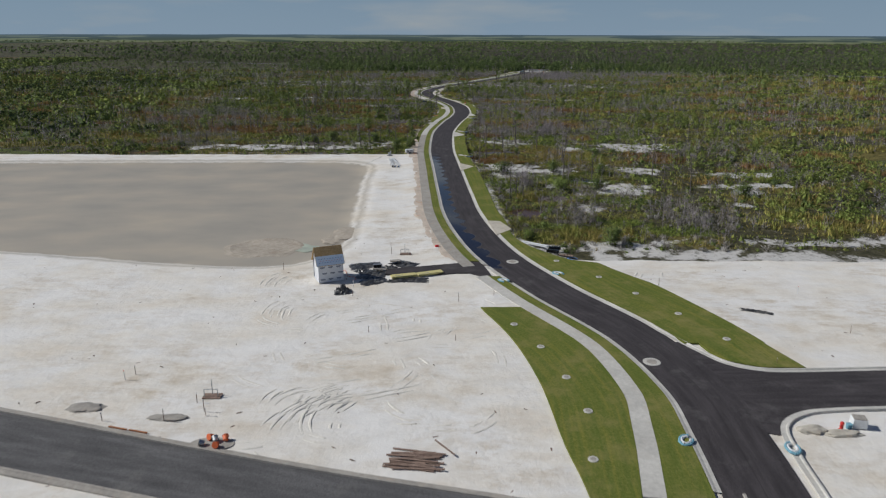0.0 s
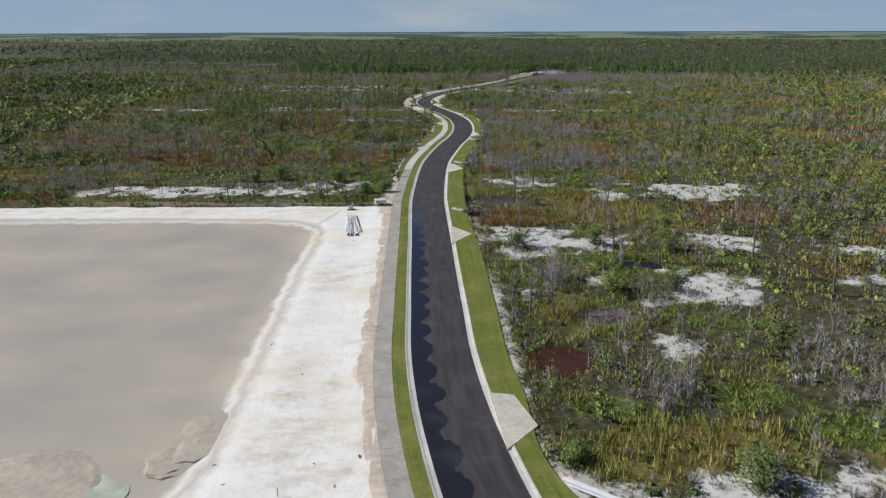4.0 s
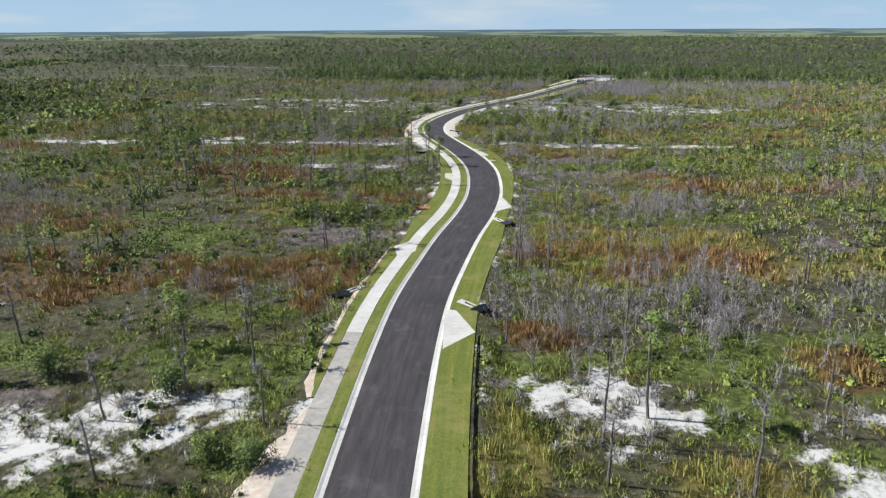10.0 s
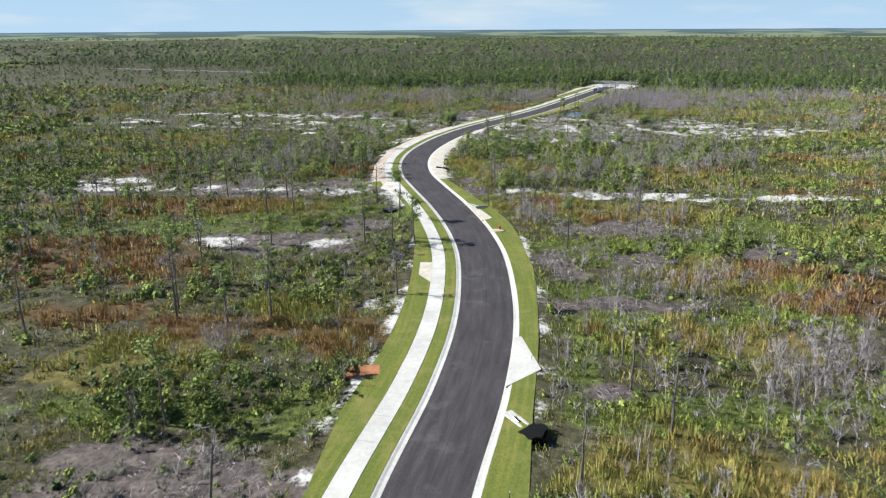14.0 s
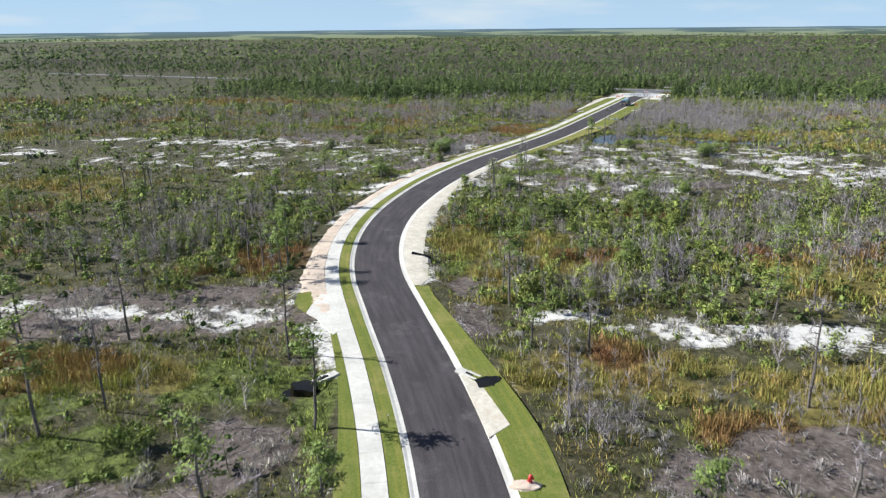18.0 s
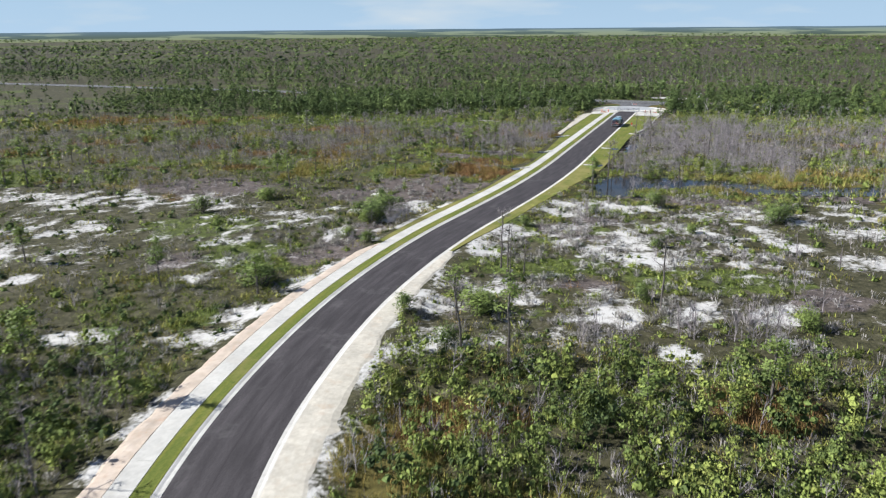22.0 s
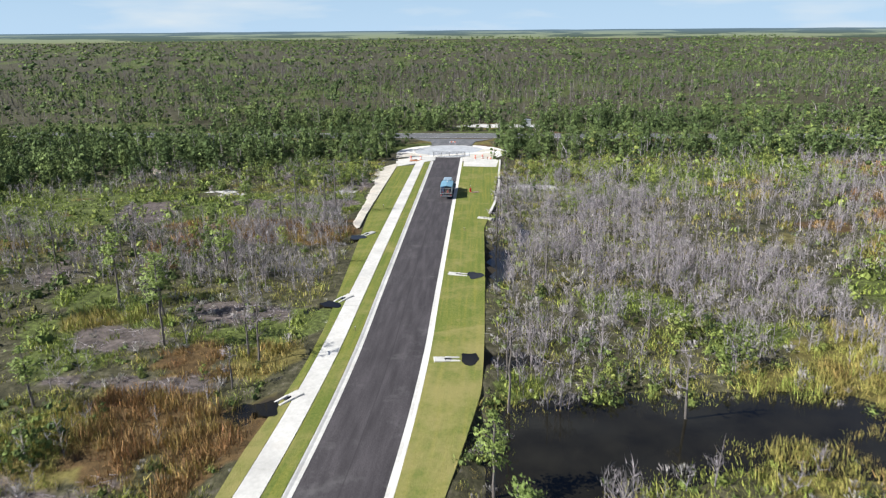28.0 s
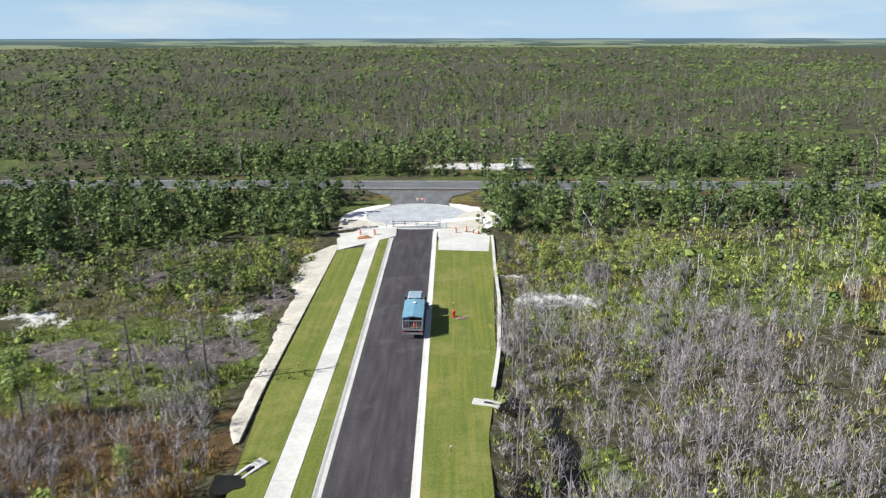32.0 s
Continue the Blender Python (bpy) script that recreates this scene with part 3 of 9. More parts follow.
def corridor(x, y):
    """Above 0 on the built strip of the road: asphalt, kerbs, sod and walk."""
    d = signed_road(x, y)
    dr = np.where(y < 428, signed_road(SOD_RIGHT(y), y), np.interp(y, [428, 440, 460, 480, 505, 520, 536, 556, 572, 587, 616, 642, 650, 700], [7.2, 8.2, 8.6, 8.2, 7.4, 6.4, 6.5, 6.9, 8.2, 10.2, 10.4, 10.2, 11.2, 14.4]))
    dl = np.interp(y, [95, 110, 240, 262, 290, 304, 316, 336, 368, 380, 400, 415, 430, 455, 480, 520, 560, 640, 650, 705],
                   [-8.2, -8.2, -9.0, -9.0, -9.2, -9.6, -11.4, -11.2, -11.0, -10.4, -9.2, -12, -12.5, -11, -10.2, -10, -9.6, -11.3, -15.0, -15.5])
    return np.minimum.reduce([dr - d, d - dl, 712 - y])


def highway_d(x, y):
    """Distance north of the near edge of the old highway."""
    return (x - 102) * 0.386 + (y - 746.3) * 0.9225


def woods_mask(x, y):
    n = np.maximum(x - 95, 0) * 0.36 + (y - 704) + (fbm(x, y, 30, 3) - 0.5) * 26
    gap = 1 - smooth(0.0, 0.35, ell(x, y, 100.6, 722, 21, 23, -22))
    throat = np.abs((x - PLAZA[0]) * END_NRM[0] + (y - PLAZA[1]) * END_NRM[1]) > 12
    h = highway_d(x, y)
    road = (h < -6) | (h > 16)
    clearing = ell(x, y, 137, 766, 24, 11, -22) < 0
    return smooth(0, 10, n) * gap * (throat | (h > 16)) * road * clearing


def zones(x, y):
    """Shares of the ground covers of the wild land, by name."""
    x, y = np.asarray(x, float), np.asarray(y, float)
    n2, n3, n4 = fbm(x, y * 1.5, 11, 4, 3.1), fbm(x, y, 4, 3, 9.7), fbm(x, y, 1.9, 2, 13.3)
    edge = (n2 - 0.5) * 0.75 + (n3 - 0.5) * 0.7 + (n4 - 0.5) * 0.6
    side = smooth(48, 85, np.abs(x - np.interp(y, ROAD[:, 1], ROAD[:, 0])))
    side = np.maximum(side, smooth(705, 720, y))
    share = {}
    for kind, table in COVERS.items():
        lo, hi = {"sand": (0.0, 0.55), "litter": (0.0, 0.35)}.get(kind, (-0.06, 0.25))
        share[kind] = smooth(lo, hi, best(table, x, y) + edge)
    bare = smooth(0.0, 0.25, best(SAND_WEAK, x, y))
    mottle = smooth(0.50, 0.57, 0.25 * n2 + 0.25 * n3 + 0.25 * n4 + 0.25 * fbm(x * 0.3, y, 8, 2, 71.0))
    share["sand"] = share["sand"] * (0.42 + 0.62 * smooth(0.36, 0.60, 0.5 * n3 + 0.5 * n4))
    share["sand"] = np.maximum(share["sand"], bare * mottle * (0.5 + 0.15 * side))
    for kind, size, shift, lo, hi in (("rust", 22, 5.5, 0.63, 0.70), ("gold", 24, 2.2, 0.56, 0.66), ("dead", 30, 7.9, 0.58, 0.66), ("green", 20, 4.4, 0.56, 0.65), ("thicket", 34, 62.0, 0.53, 0.62)):
        wild = smooth(lo, hi, fbm(x, y * 1.8, size, 3, shift)) * (0.10 + 0.8 * side) * (1 - 0.8 * bare)
        share[kind] = np.maximum(share[kind], wild)
    share["wet"] = smooth(-0.12, 0.12, np.max([ell(x, y, *e) for e in WATER], axis=0) + (n3 - 0.5) * 0.25)
    share["bare"] = bare
    for kind in ("rust", "gold", "thicket"):
        share[kind] = share[kind] * (1 - 0.8 * share["sand"])
    return share


def height(x, y):
    """Height of the ground."""
    c, s, p = corridor(x, y), site_mask(x, y), pond_mask(x, y)
    built = np.maximum(smooth(-2.5, 0.0, c), smooth(-2.0, 1.0, s))
    built = np.maximum(built, smooth(-0.3, 0.1, ell(x, y, 100.6, 728, 24, 34, -22)))
    built = np.maximum(built, smooth(-14, -3, highway_d(x, y)) * smooth(26, 14, highway_d(x, y)))
    wild = -0.42 + (fbm(x, y, 9, 3) - 0.5) * 0.55 + (fbm(x, y, 60, 2) - 0.5) * 0.4
    z = wild * (1 - built) - 0.06 * built
    wet = np.max([ell(x, y, *e) for e in WATER], axis=0)
    z = z + 0.23 * smooth(-3.6, -1.2, c) * smooth(2.0, 0.5, c) * (y > 75) * (1 - smooth(-0.7, 0.0, wet))
    z = np.where(built < 0.9, z * (1 - smooth(-0.45, 0.1, wet)) + -0.95 * smooth(-0.45, 0.1, wet), z)
    bumps = (fbm(x, y, 3.5, 3, 6.1) - 0.5) * 0.30 * smooth(0, 3, s) * (1 - smooth(-1.5, 0, c)) * (1 - smooth(-3, 0, p))
    z = z + bumps * (built > 0.9) - 0.8 * smooth(-3.0, 2.5, p) + (fbm(x, y, 14, 3) - 0.5) * 0.25 * smooth(0, 8, p)
    return z


def ground_z(x, y):
    return float(height(np.array([float(x)]), np.array([float(y)]))[0])

# ---------------------------------------------------------------- materials
def shader(name):
    m = bpy.data.materials.new(name)
    m.use_nodes = True
    nt = m.node_tree
    b = nt.nodes["Principled BSDF"]
    return m, nt, b


def n_noise(nt, size, detail=4.0, rough=0.6, stretch=(1, 1, 1), coords="Object"):
    co, mp, no = nt.nodes.new("ShaderNodeTexCoord"), nt.nodes.new("ShaderNodeMapping"), nt.nodes.new("ShaderNodeTexNoise")
    mp.inputs["Scale"].default_value = tuple(s / size for s in stretch)
    no.inputs["Scale"].default_value, no.inputs["Detail"].default_value, no.inputs["Roughness"].default_value = 1.0, detail, rough
    nt.links.new(co.outputs[coords], mp.inputs["Vector"])
    nt.links.new(mp.outputs["Vector"], no.inputs["Vector"])
    return no.outputs["Fac"]


def n_ramp(nt, fac, stops):
    r = nt.nodes.new("ShaderNodeValToRGB")
    e = r.color_ramp.elements
    while len(e) < len(stops):
        e.new(0.5)
    for el, (p, c) in zip(e, stops):
        el.position = p
        el.color = (*c, 1) if isinstance(c, tuple) else (c, c, c, 1)
    nt.links.new(fac, r.inputs["Fac"])
    return r.outputs["Color"]


def n_mix(nt, fac, a, b, mode="MIX"):
    m = nt.nodes.new("ShaderNodeMix")
    m.data_type, m.blend_type = "RGBA", mode
    for value, key in ((fac, "Factor"), (a, "A"), (b, "B")):
        if isinstance(value, (int, float)):
            m.inputs[key].default_value = value
        elif isinstance(value, tuple):
            m.inputs[key].default_value = (*value, 1)
        else:
            nt.links.new(value, m.inputs[key])
    return m.outputs["Result"]


def n_math(nt, op, a, b=0.0):
    m = nt.nodes.new("ShaderNodeMath")
    m.operation = op
    for i, v in enumerate((a, b)):
        if isinstance(v, (int, float)):
            m.inputs[i].default_value = v
        else:
            nt.links.new(v, m.inputs[i])
    return m.outputs[0]


def n_attr(nt, name):
    a = nt.nodes.new("ShaderNodeAttribute")
    a.attribute_name = name
    s = nt.nodes.new("ShaderNodeSeparateColor")
    nt.links.new(a.outputs["Color"], s.inputs["Color"])
    return s.outputs["Red"], s.outputs["Green"], s.outputs["Blue"], a.outputs["Alpha"]


def n_bump(nt, b, height_out, strength, distance):
    u = nt.nodes.new("ShaderNodeBump")
    u.inputs["Strength"].default_value, u.inputs["Distance"].default_value = strength, distance
    nt.links.new(height_out, u.inputs["Height"])
    nt.links.new(u.outputs["Normal"], b.inputs["Normal"])


def speckled(name, dark, light, size=0.5, big=8.0, rough=0.85, bump=0.3, metal=0.0, stain=None, spec=0.3):
    """A surface with grain at one size and stains at another."""
    m, nt, b = shader(name)
    fine = n_ramp(nt, n_noise(nt, size, 5), [(0.3, dark), (0.72, light)])
    wide = n_ramp(nt, n_noise(nt, big, 4), [(0.3, 0.82), (0.7, 1.12)])
    col = n_mix(nt, 1.0, fine, wide, "MULTIPLY")
    if stain:
        col = n_mix(nt, n_ramp(nt, n_noise(nt, big * 0.6, 5, 0.7), [(0.55, 0.0), (0.72, 0.8)]), col, stain)
    nt.links.new(col, b.inputs["Base Color"])
    b.inputs["Roughness"].default_value, b.inputs["Metallic"].default_value = rough, metal
    b.inputs["Specular IOR Level"].default_value = spec
    if bump:
        n_bump(nt, b, n_noise(nt, size, 5), bump, 0.03)
    return m


def plain(name, colour, rough=0.5, metal=0.0, vary=0.12, size=0.3):
    """A painted or moulded surface with slight wear."""
    m, nt, b = shader(name)
    f = n_ramp(nt, n_noise(nt, size, 4), [(0.25, 1 - vary), (0.75, 1 + vary * 0.5)])
    nt.links.new(n_mix(nt, 1.0, colour, f, "MULTIPLY"), b.inputs["Base Color"])
    b.inputs["Roughness"].default_value, b.inputs["Metallic"].default_value = rough, metal
    return m


def mat_asphalt(name, base, streak, wet=False):
    m, nt, b = shader(name)
    along = n_attr(nt, "lane")  # red: across, green: along
    cb = nt.nodes.new("ShaderNodeCombineXYZ")
    nt.links.new(along[0], cb.inputs["X"])
    nt.links.new(along[1], cb.inputs["Y"])
    no = nt.nodes.new("ShaderNodeTexNoise")
    mp = nt.nodes.new("ShaderNodeMapping")
    mp.inputs["Scale"].default_value = (9.0, 14.0, 1.0)
    no.inputs["Detail"].default_value, no.inputs["Scale"].default_value = 5.0, 1.0
    nt.links.new(cb.outputs["Vector"], mp.inputs["Vector"])
    nt.links.new(mp.outputs["Vector"], no.inputs["Vector"])
    fine = n_ramp(nt, n_noise(nt, 0.12, 4), [(0.3, tuple(c * 0.72 for c in base)), (0.7, tuple(c * 1.3 for c in base))])
    band = n_ramp(nt, no.outputs["Fac"], [(0.32, 0.74), (0.5, 1.0), (0.7, 1.35)])
    col = n_mix(nt, 1.0, fine, band, "MULTIPLY")
    dust = n_ramp(nt, n_noise(nt, 5.0, 6, 0.72), [(0.55, 0.0), (0.78, 0.55)])
    col = n_mix(nt, dust, col, streak)
    seam = n_ramp(nt, n_math(nt, "ABSOLUTE", n_math(nt, "SUBTRACT", along[0], 0.5)), [(0.0, 0.6), (0.012, 0.0)])
    col = n_mix(nt, seam, col, tuple(c * 0.55 for c in base))
    rough = 0.8
    if wet:
        puddle = n_math(nt, "MULTIPLY", along[2], n_ramp(nt, n_noise(nt, 2.2, 3), [(0.40, 0.0), (0.55, 1.0)]))
        puddle = n_ramp(nt, n_math(nt, "ADD", n_math(nt, "MULTIPLY", along[2], 1.0), n_math(nt, "MULTIPLY", n_noise(nt, 3.0, 3), 0.35)), [(0.55, 0.0), (0.82, 1.0)])
        col = n_mix(nt, puddle, col, tuple(c * 0.4 for c in base))
        r = nt.nodes.new("ShaderNodeMapRange")
        r.inputs["To Min"].default_value, r.inputs["To Max"].default_value = 0.8, 0.04
        nt.links.new(puddle, r.inputs["Value"])
        nt.links.new(r.outputs["Result"], b.inputs["Roughness"])
        s = nt.nodes.new("ShaderNodeMapRange")
        s.inputs["To Min"].default_value, s.inputs["To Max"].default_value = 0.25, 0.9
        nt.links.new(puddle, s.inputs["Value"])
        nt.links.new(s.outputs["Result"], b.inputs["Specular IOR Level"])
    else:
        b.inputs["Roughness"].default_value = rough
    nt.links.new(col, b.inputs["Base Color"])
    if not wet:
        b.inputs["Specular IOR Level"].default_value = 0.25
        n_bump(nt, b, n_noise(nt, 0.05, 3), 0.4, 0.01)
    return m


def mat_ground():
    """White sand, brush litter, grasses and mud, laid out by the zone attributes of the sheet."""
    m, nt, b = shader("wild_ground")
    sand, rust, gold, dead = n_attr(nt, "cover")
    green, site, pond, wet = n_attr(nt, "place")
    n_s, n_m, n_l = n_noise(nt, 0.6, 6, 0.7), n_noise(nt, 3.5, 5, 0.65), n_noise(nt, 22, 5, 0.6)
    n_b = n_noise(nt, 1.5, 9, 0.82)
    # soil and litter tones, darkened to stand in for shade between plants
    brush = n_ramp(nt, n_b, [(0.32, (0.020, 0.019, 0.011)), (0.44, (0.045, 0.043, 0.021)), (0.54, (0.078, 0.072, 0.038)), (0.64, (0.135, 0.12, 0.088)), (0.76, (0.25, 0.225, 0.195))])
    brush = n_mix(nt, 1.0, brush, n_ramp(nt, n_s, [(0.3, 0.55), (0.7, 1.35)]), "MULTIPLY")
    brush = n_mix(nt, 1.0, brush, n_ramp(nt, n_l, [(0.3, 0.85), (0.7, 1.2)]), "MULTIPLY")

    def lay(col, share, new_col, lo=0.35, hi=0.65, wobble=0.5):
        f = n_math(nt, "ADD", share, n_math(nt, "MULTIPLY", n_math(nt, "SUBTRACT", n_s, 0.5), wobble))
        f = n_math(nt, "ADD", f, n_math(nt, "MULTIPLY", n_math(nt, "SUBTRACT", n_m, 0.5), wobble))
        return n_mix(nt, n_ramp(nt, f, [(lo, 0.0), (hi, 1.0)]), col, new_col)

    grain = n_ramp(nt, n_b, [(0.34, 0.22), (0.5, 0.75), (0.68, 1.35)])
    # green, gold and rust covers also carry that gap shade in their colour
    col = lay(brush, green, n_mix(nt, 1.0, (0.115, 0.140, 0.036), n_mix(nt, 1.0, grain, n_ramp(nt, n_s, [(0.35, 0.35), (0.65, 1.5)]), "MULTIPLY"), "MULTIPLY"))
    col = lay(col, gold, n_mix(nt, 1.0, (0.175, 0.148, 0.046), grain, "MULTIPLY"))
    col = lay(col, rust, n_mix(nt, 1.0, (0.13, 0.082, 0.034), grain, "MULTIPLY"))
    col = lay(col, dead, n_mix(nt, 1.0, (0.155, 0.127, 0.112), n_mix(nt, 1.0, grain, n_ramp(nt, n_s, [(0.35, 0.6), (0.65, 1.3)]), "MULTIPLY"), "MULTIPLY"))
    white = n_mix(nt, n_ramp(nt, n_noise(nt, 1.4, 6, 0.75), [(0.52, 0.0), (0.70, 1.0)]), (0.57, 0.55, 0.52), (0.25, 0.225, 0.195))
    col = lay(col, sand, white, 0.34, 0.66, 1.5)
    col = n_mix(nt, n_ramp(nt, wet, [(0.3, 0.0), (0.8, 1.0)]), col, (0.035, 0.028, 0.018))
    # graded sand of the building site: warm stains, ruts
    warm = n_ramp(nt, n_noise(nt, 15, 6, 0.62, (1, 1.4, 1)), [(0.42, (0.79, 0.765, 0.725)), (0.56, (0.765, 0.72, 0.645)), (0.72, (0.69, 0.61, 0.50))])
    ruts = n_ramp(nt, n_noise(nt, 3.4, 6, 0.7, (0.9, 1.2, 1)), [(0.3, 0.90), (0.48, 0.99), (0.6, 1.02)])
    graded = n_mix(nt, 1.0, warm, ruts, "MULTIPLY")
    churn = n_math(nt, "MULTIPLY", n_ramp(nt, n_noise(nt, 19, 4, 0.6), [(0.40, 0.0), (0.60, 1.0)]), n_ramp(nt, pond, [(0.30, 1.0), (0.42, 0.0)]))
    smudge = n_math(nt, "MULTIPLY", n_ramp(nt, n_noise(nt, 3.2, 8, 0.74, (0.7, 1.2, 1)), [(0.46, 0.0), (0.66, 0.8)]), churn)
    graded = n_mix(nt, smudge, graded, (0.52, 0.435, 0.325))
    tread = n_math(nt, "MULTIPLY", n_noise(nt, 1.6, 5, 0.65, (1.0, 0.7, 1)), 0.5)
    tread_h = n_math(nt, "MULTIPLY", n_math(nt, "MULTIPLY", tread, churn), n_ramp(nt, site, [(0.5, 0.0), (0.56, 1.0)]))
    mud = n_ramp(nt, n_noise(nt, 16, 4, 0.5, (1, 1.5, 1)), [(0.3, (0.345, 0.32, 0.275)), (0.55, (0.415, 0.37, 0.305)), (0.75, (0.48, 0.42, 0.33))])
    shore = n_math(nt, "ADD", pond, n_math(nt, "MULTIPLY", n_math(nt, "SUBTRACT", n_m, 0.5), 0.12))
    band = n_ramp(nt, shore, [(0.40, 0.0), (0.46, 0.75), (0.50, 0.25), (0.54, 1.0)])
    graded = n_mix(nt, band, graded, mud)
    sf = n_math(nt, "ADD", site, n_math(nt, "MULTIPLY", n_math(nt, "SUBTRACT", n_s, 0.5), 0.25))
    col = n_mix(nt, n_ramp(nt, sf, [(0.47, 0.0), (0.53, 1.0)]), col, graded)
    nt.links.new(col, b.inputs["Base Color"])
    r = nt.nodes.new("ShaderNodeMapRange")
    r.inputs["From Min"].default_value, r.inputs["From Max"].default_value = 0.45, 0.7
    r.inputs["To Min"].default_value, r.inputs["To Max"].default_value = 0.95, 0.6
    nt.links.new(pond, r.inputs["Value"])
    nt.links.new(r.outputs["Result"], b.inputs["Roughness"])
    b.inputs["Specular IOR Level"].default_value = 0.2
    calm = n_ramp(nt, pond, [(0.44, 1.0), (0.52, 0.08)])
    n_bump(nt, b, n_math(nt, "MULTIPLY", n_math(nt, "ADD", n_noise(nt, 1.3, 6, 0.68), tread_h), calm), 0.6, 0.2)
    return m


def mat_plant(name, stops, rough=0.75, spec=0.15, trans=0.0, tone=(0.3, 1.55), mottle=0.0, soft=0.6):
    """Foliage or twigs: the colour of each plant comes from its tint, its light from the round of its clump."""
    m, nt, b = shader(name)
    tint = n_attr(nt, "tint")
    col = n_ramp(nt, tint[0], stops)
    col = n_mix(nt, 1.0, col, n_ramp(nt, tint[1], [(0.0, tone[0]), (1.0, tone[1])]), "MULTIPLY")
    way, turn, geo, mx = nt.nodes.new("ShaderNodeAttribute"), nt.nodes.new("ShaderNodeVectorTransform"), nt.nodes.new("ShaderNodeNewGeometry"), nt.nodes.new("ShaderNodeMix")
    way.attribute_name, turn.vector_type, mx.data_type = "lean", "NORMAL", "VECTOR"
    turn.convert_from, turn.convert_to = "OBJECT", "WORLD"
    nt.links.new(way.outputs["Vector"], turn.inputs["Vector"])
    mx.inputs["Factor"].default_value = soft
    nt.links.new(geo.outputs["Normal"], mx.inputs["A"])
    nt.links.new(turn.outputs["Vector"], mx.inputs["B"])
    unit = nt.nodes.new("ShaderNodeVectorMath")
    unit.operation = "NORMALIZE"
    nt.links.new(mx.outputs["Result"], unit.inputs[0])
    nt.links.new(unit.outputs["Vector"], b.inputs["Normal"])
    if mottle:
        col = n_mix(nt, 1.0, col, n_ramp(nt, n_noise(nt, mottle, 3, 0.7), [(0.30, 0.45), (0.5, 1.0), (0.68, 1.3)]), "MULTIPLY")
    nt.links.new(col, b.inputs["Base Color"])
    b.inputs["Roughness"].default_value, b.inputs["Specular IOR Level"].default_value = rough, spec
    if trans:
        tr, ad = nt.nodes.new("ShaderNodeBsdfTranslucent"), nt.nodes.new("ShaderNodeMixShader")
        nt.links.new(n_mix(nt, 1.0, col, (1.1, 1.15, 0.75), "MULTIPLY"), tr.inputs["Color"])
        ad.inputs["Fac"].default_value = trans
        nt.links.new(b.outputs["BSDF"], ad.inputs[1])
        nt.links.new(tr.outputs["BSDF"], ad.inputs[2])
        nt.links.new(ad.outputs["Shader"], nt.nodes["Material Output"].inputs["Surface"])
    return m


def mat_water(name, colour, rough=0.06):
    m, nt, b = shader(name)
    col = n_ramp(nt, n_noise(nt, 3.0, 4), [(0.35, colour), (0.7, tuple(c * 1.7 for c in colour))])
    nt.links.new(col, b.inputs["Base Color"])
    b.inputs["Roughness"].default_value, b.inputs["IOR"].default_value = rough, 1.33
    n_bump(nt, b, n_noise(nt, 0.5, 3), 0.08, 0.02)
    return m


def mat_sod(name, dried):
    m, nt, b = shader(name)
    a = n_ramp(nt, n_noise(nt, 0.25, 5, 0.7), [(0.3, (0.105, 0.130, 0.026)), (0.55, (0.165, 0.185, 0.042)), (0.75, (0.225, 0.225, 0.070))])
    along = n_attr(nt, "lane")  # red: across, green: along
    cb, no = nt.nodes.new("ShaderNodeCombineXYZ"), nt.nodes.new("ShaderNodeTexNoise")
    nt.links.new(n_math(nt, "MULTIPLY", along[0], 14.0), cb.inputs["X"])
    nt.links.new(n_math(nt, "MULTIPLY", along[1], 7.0), cb.inputs["Y"])
    no.inputs["Scale"].default_value, no.inputs["Detail"].default_value = 1.0, 4.0
    nt.links.new(cb.outputs["Vector"], no.inputs["Vector"])
    c = n_ramp(nt, no.outputs["Fac"], [(0.3, (0.72, 0.82, 0.75)), (0.5, (0.9, 0.92, 0.9)), (0.7, (1.2, 1.08, 1.0))])
    col = n_mix(nt, 1.0, a, c, "MULTIPLY")
    dry = n_ramp(nt, n_noise(nt, 6.0, 6, 0.75), [(0.52 - dried, 0.0), (0.76 - dried, 0.65)])
    col = n_mix(nt, dry, col, (0.30, 0.25, 0.10))
    nt.links.new(col, b.inputs["Base Color"])
    b.inputs["Roughness"].default_value, b.inputs["Specular IOR Level"].default_value = 0.9, 0.1
    n_bump(nt, b, n_noise(nt, 0.12, 4), 0.8, 0.06)
    return m


M_ASPHALT = mat_asphalt("new_asphalt", (0.055, 0.0485, 0.050), (0.165, 0.156, 0.15), wet=True)
M_ASPHALT_OLD = mat_asphalt("worn_asphalt", (0.13, 0.13, 0.132), (0.2, 0.2, 0.2))
M_ASPHALT_DUST = mat_asphalt("dusty_asphalt", (0.105, 0.102, 0.102), (0.23, 0.22, 0.205))
M_CONC = speckled("concrete", (0.50, 0.48, 0.435), (0.63, 0.605, 0.555), 0.4, 5.0, 0.85, 0.15, stain=(0.52, 0.48, 0.42))
M_CONC_GREY = speckled("dirty_concrete", (0.32, 0.295, 0.26), (0.43, 0.40, 0.355), 0.5, 3.0, 0.9, 0.2, stain=(0.43, 0.35, 0.28))
M_SAND = speckled("loose_sand", (0.46, 0.415, 0.34), (0.62, 0.575, 0.49), 0.5, 3.0, 0.95, 0.8, stain=(0.48, 0.38, 0.28))
M_SAND_PINK = speckled("reddish_sand", (0.50, 0.40, 0.31), (0.63, 0.53, 0.44), 0.7, 3.0, 0.95, 0.6, stain=(0.50, 0.33, 0.23))
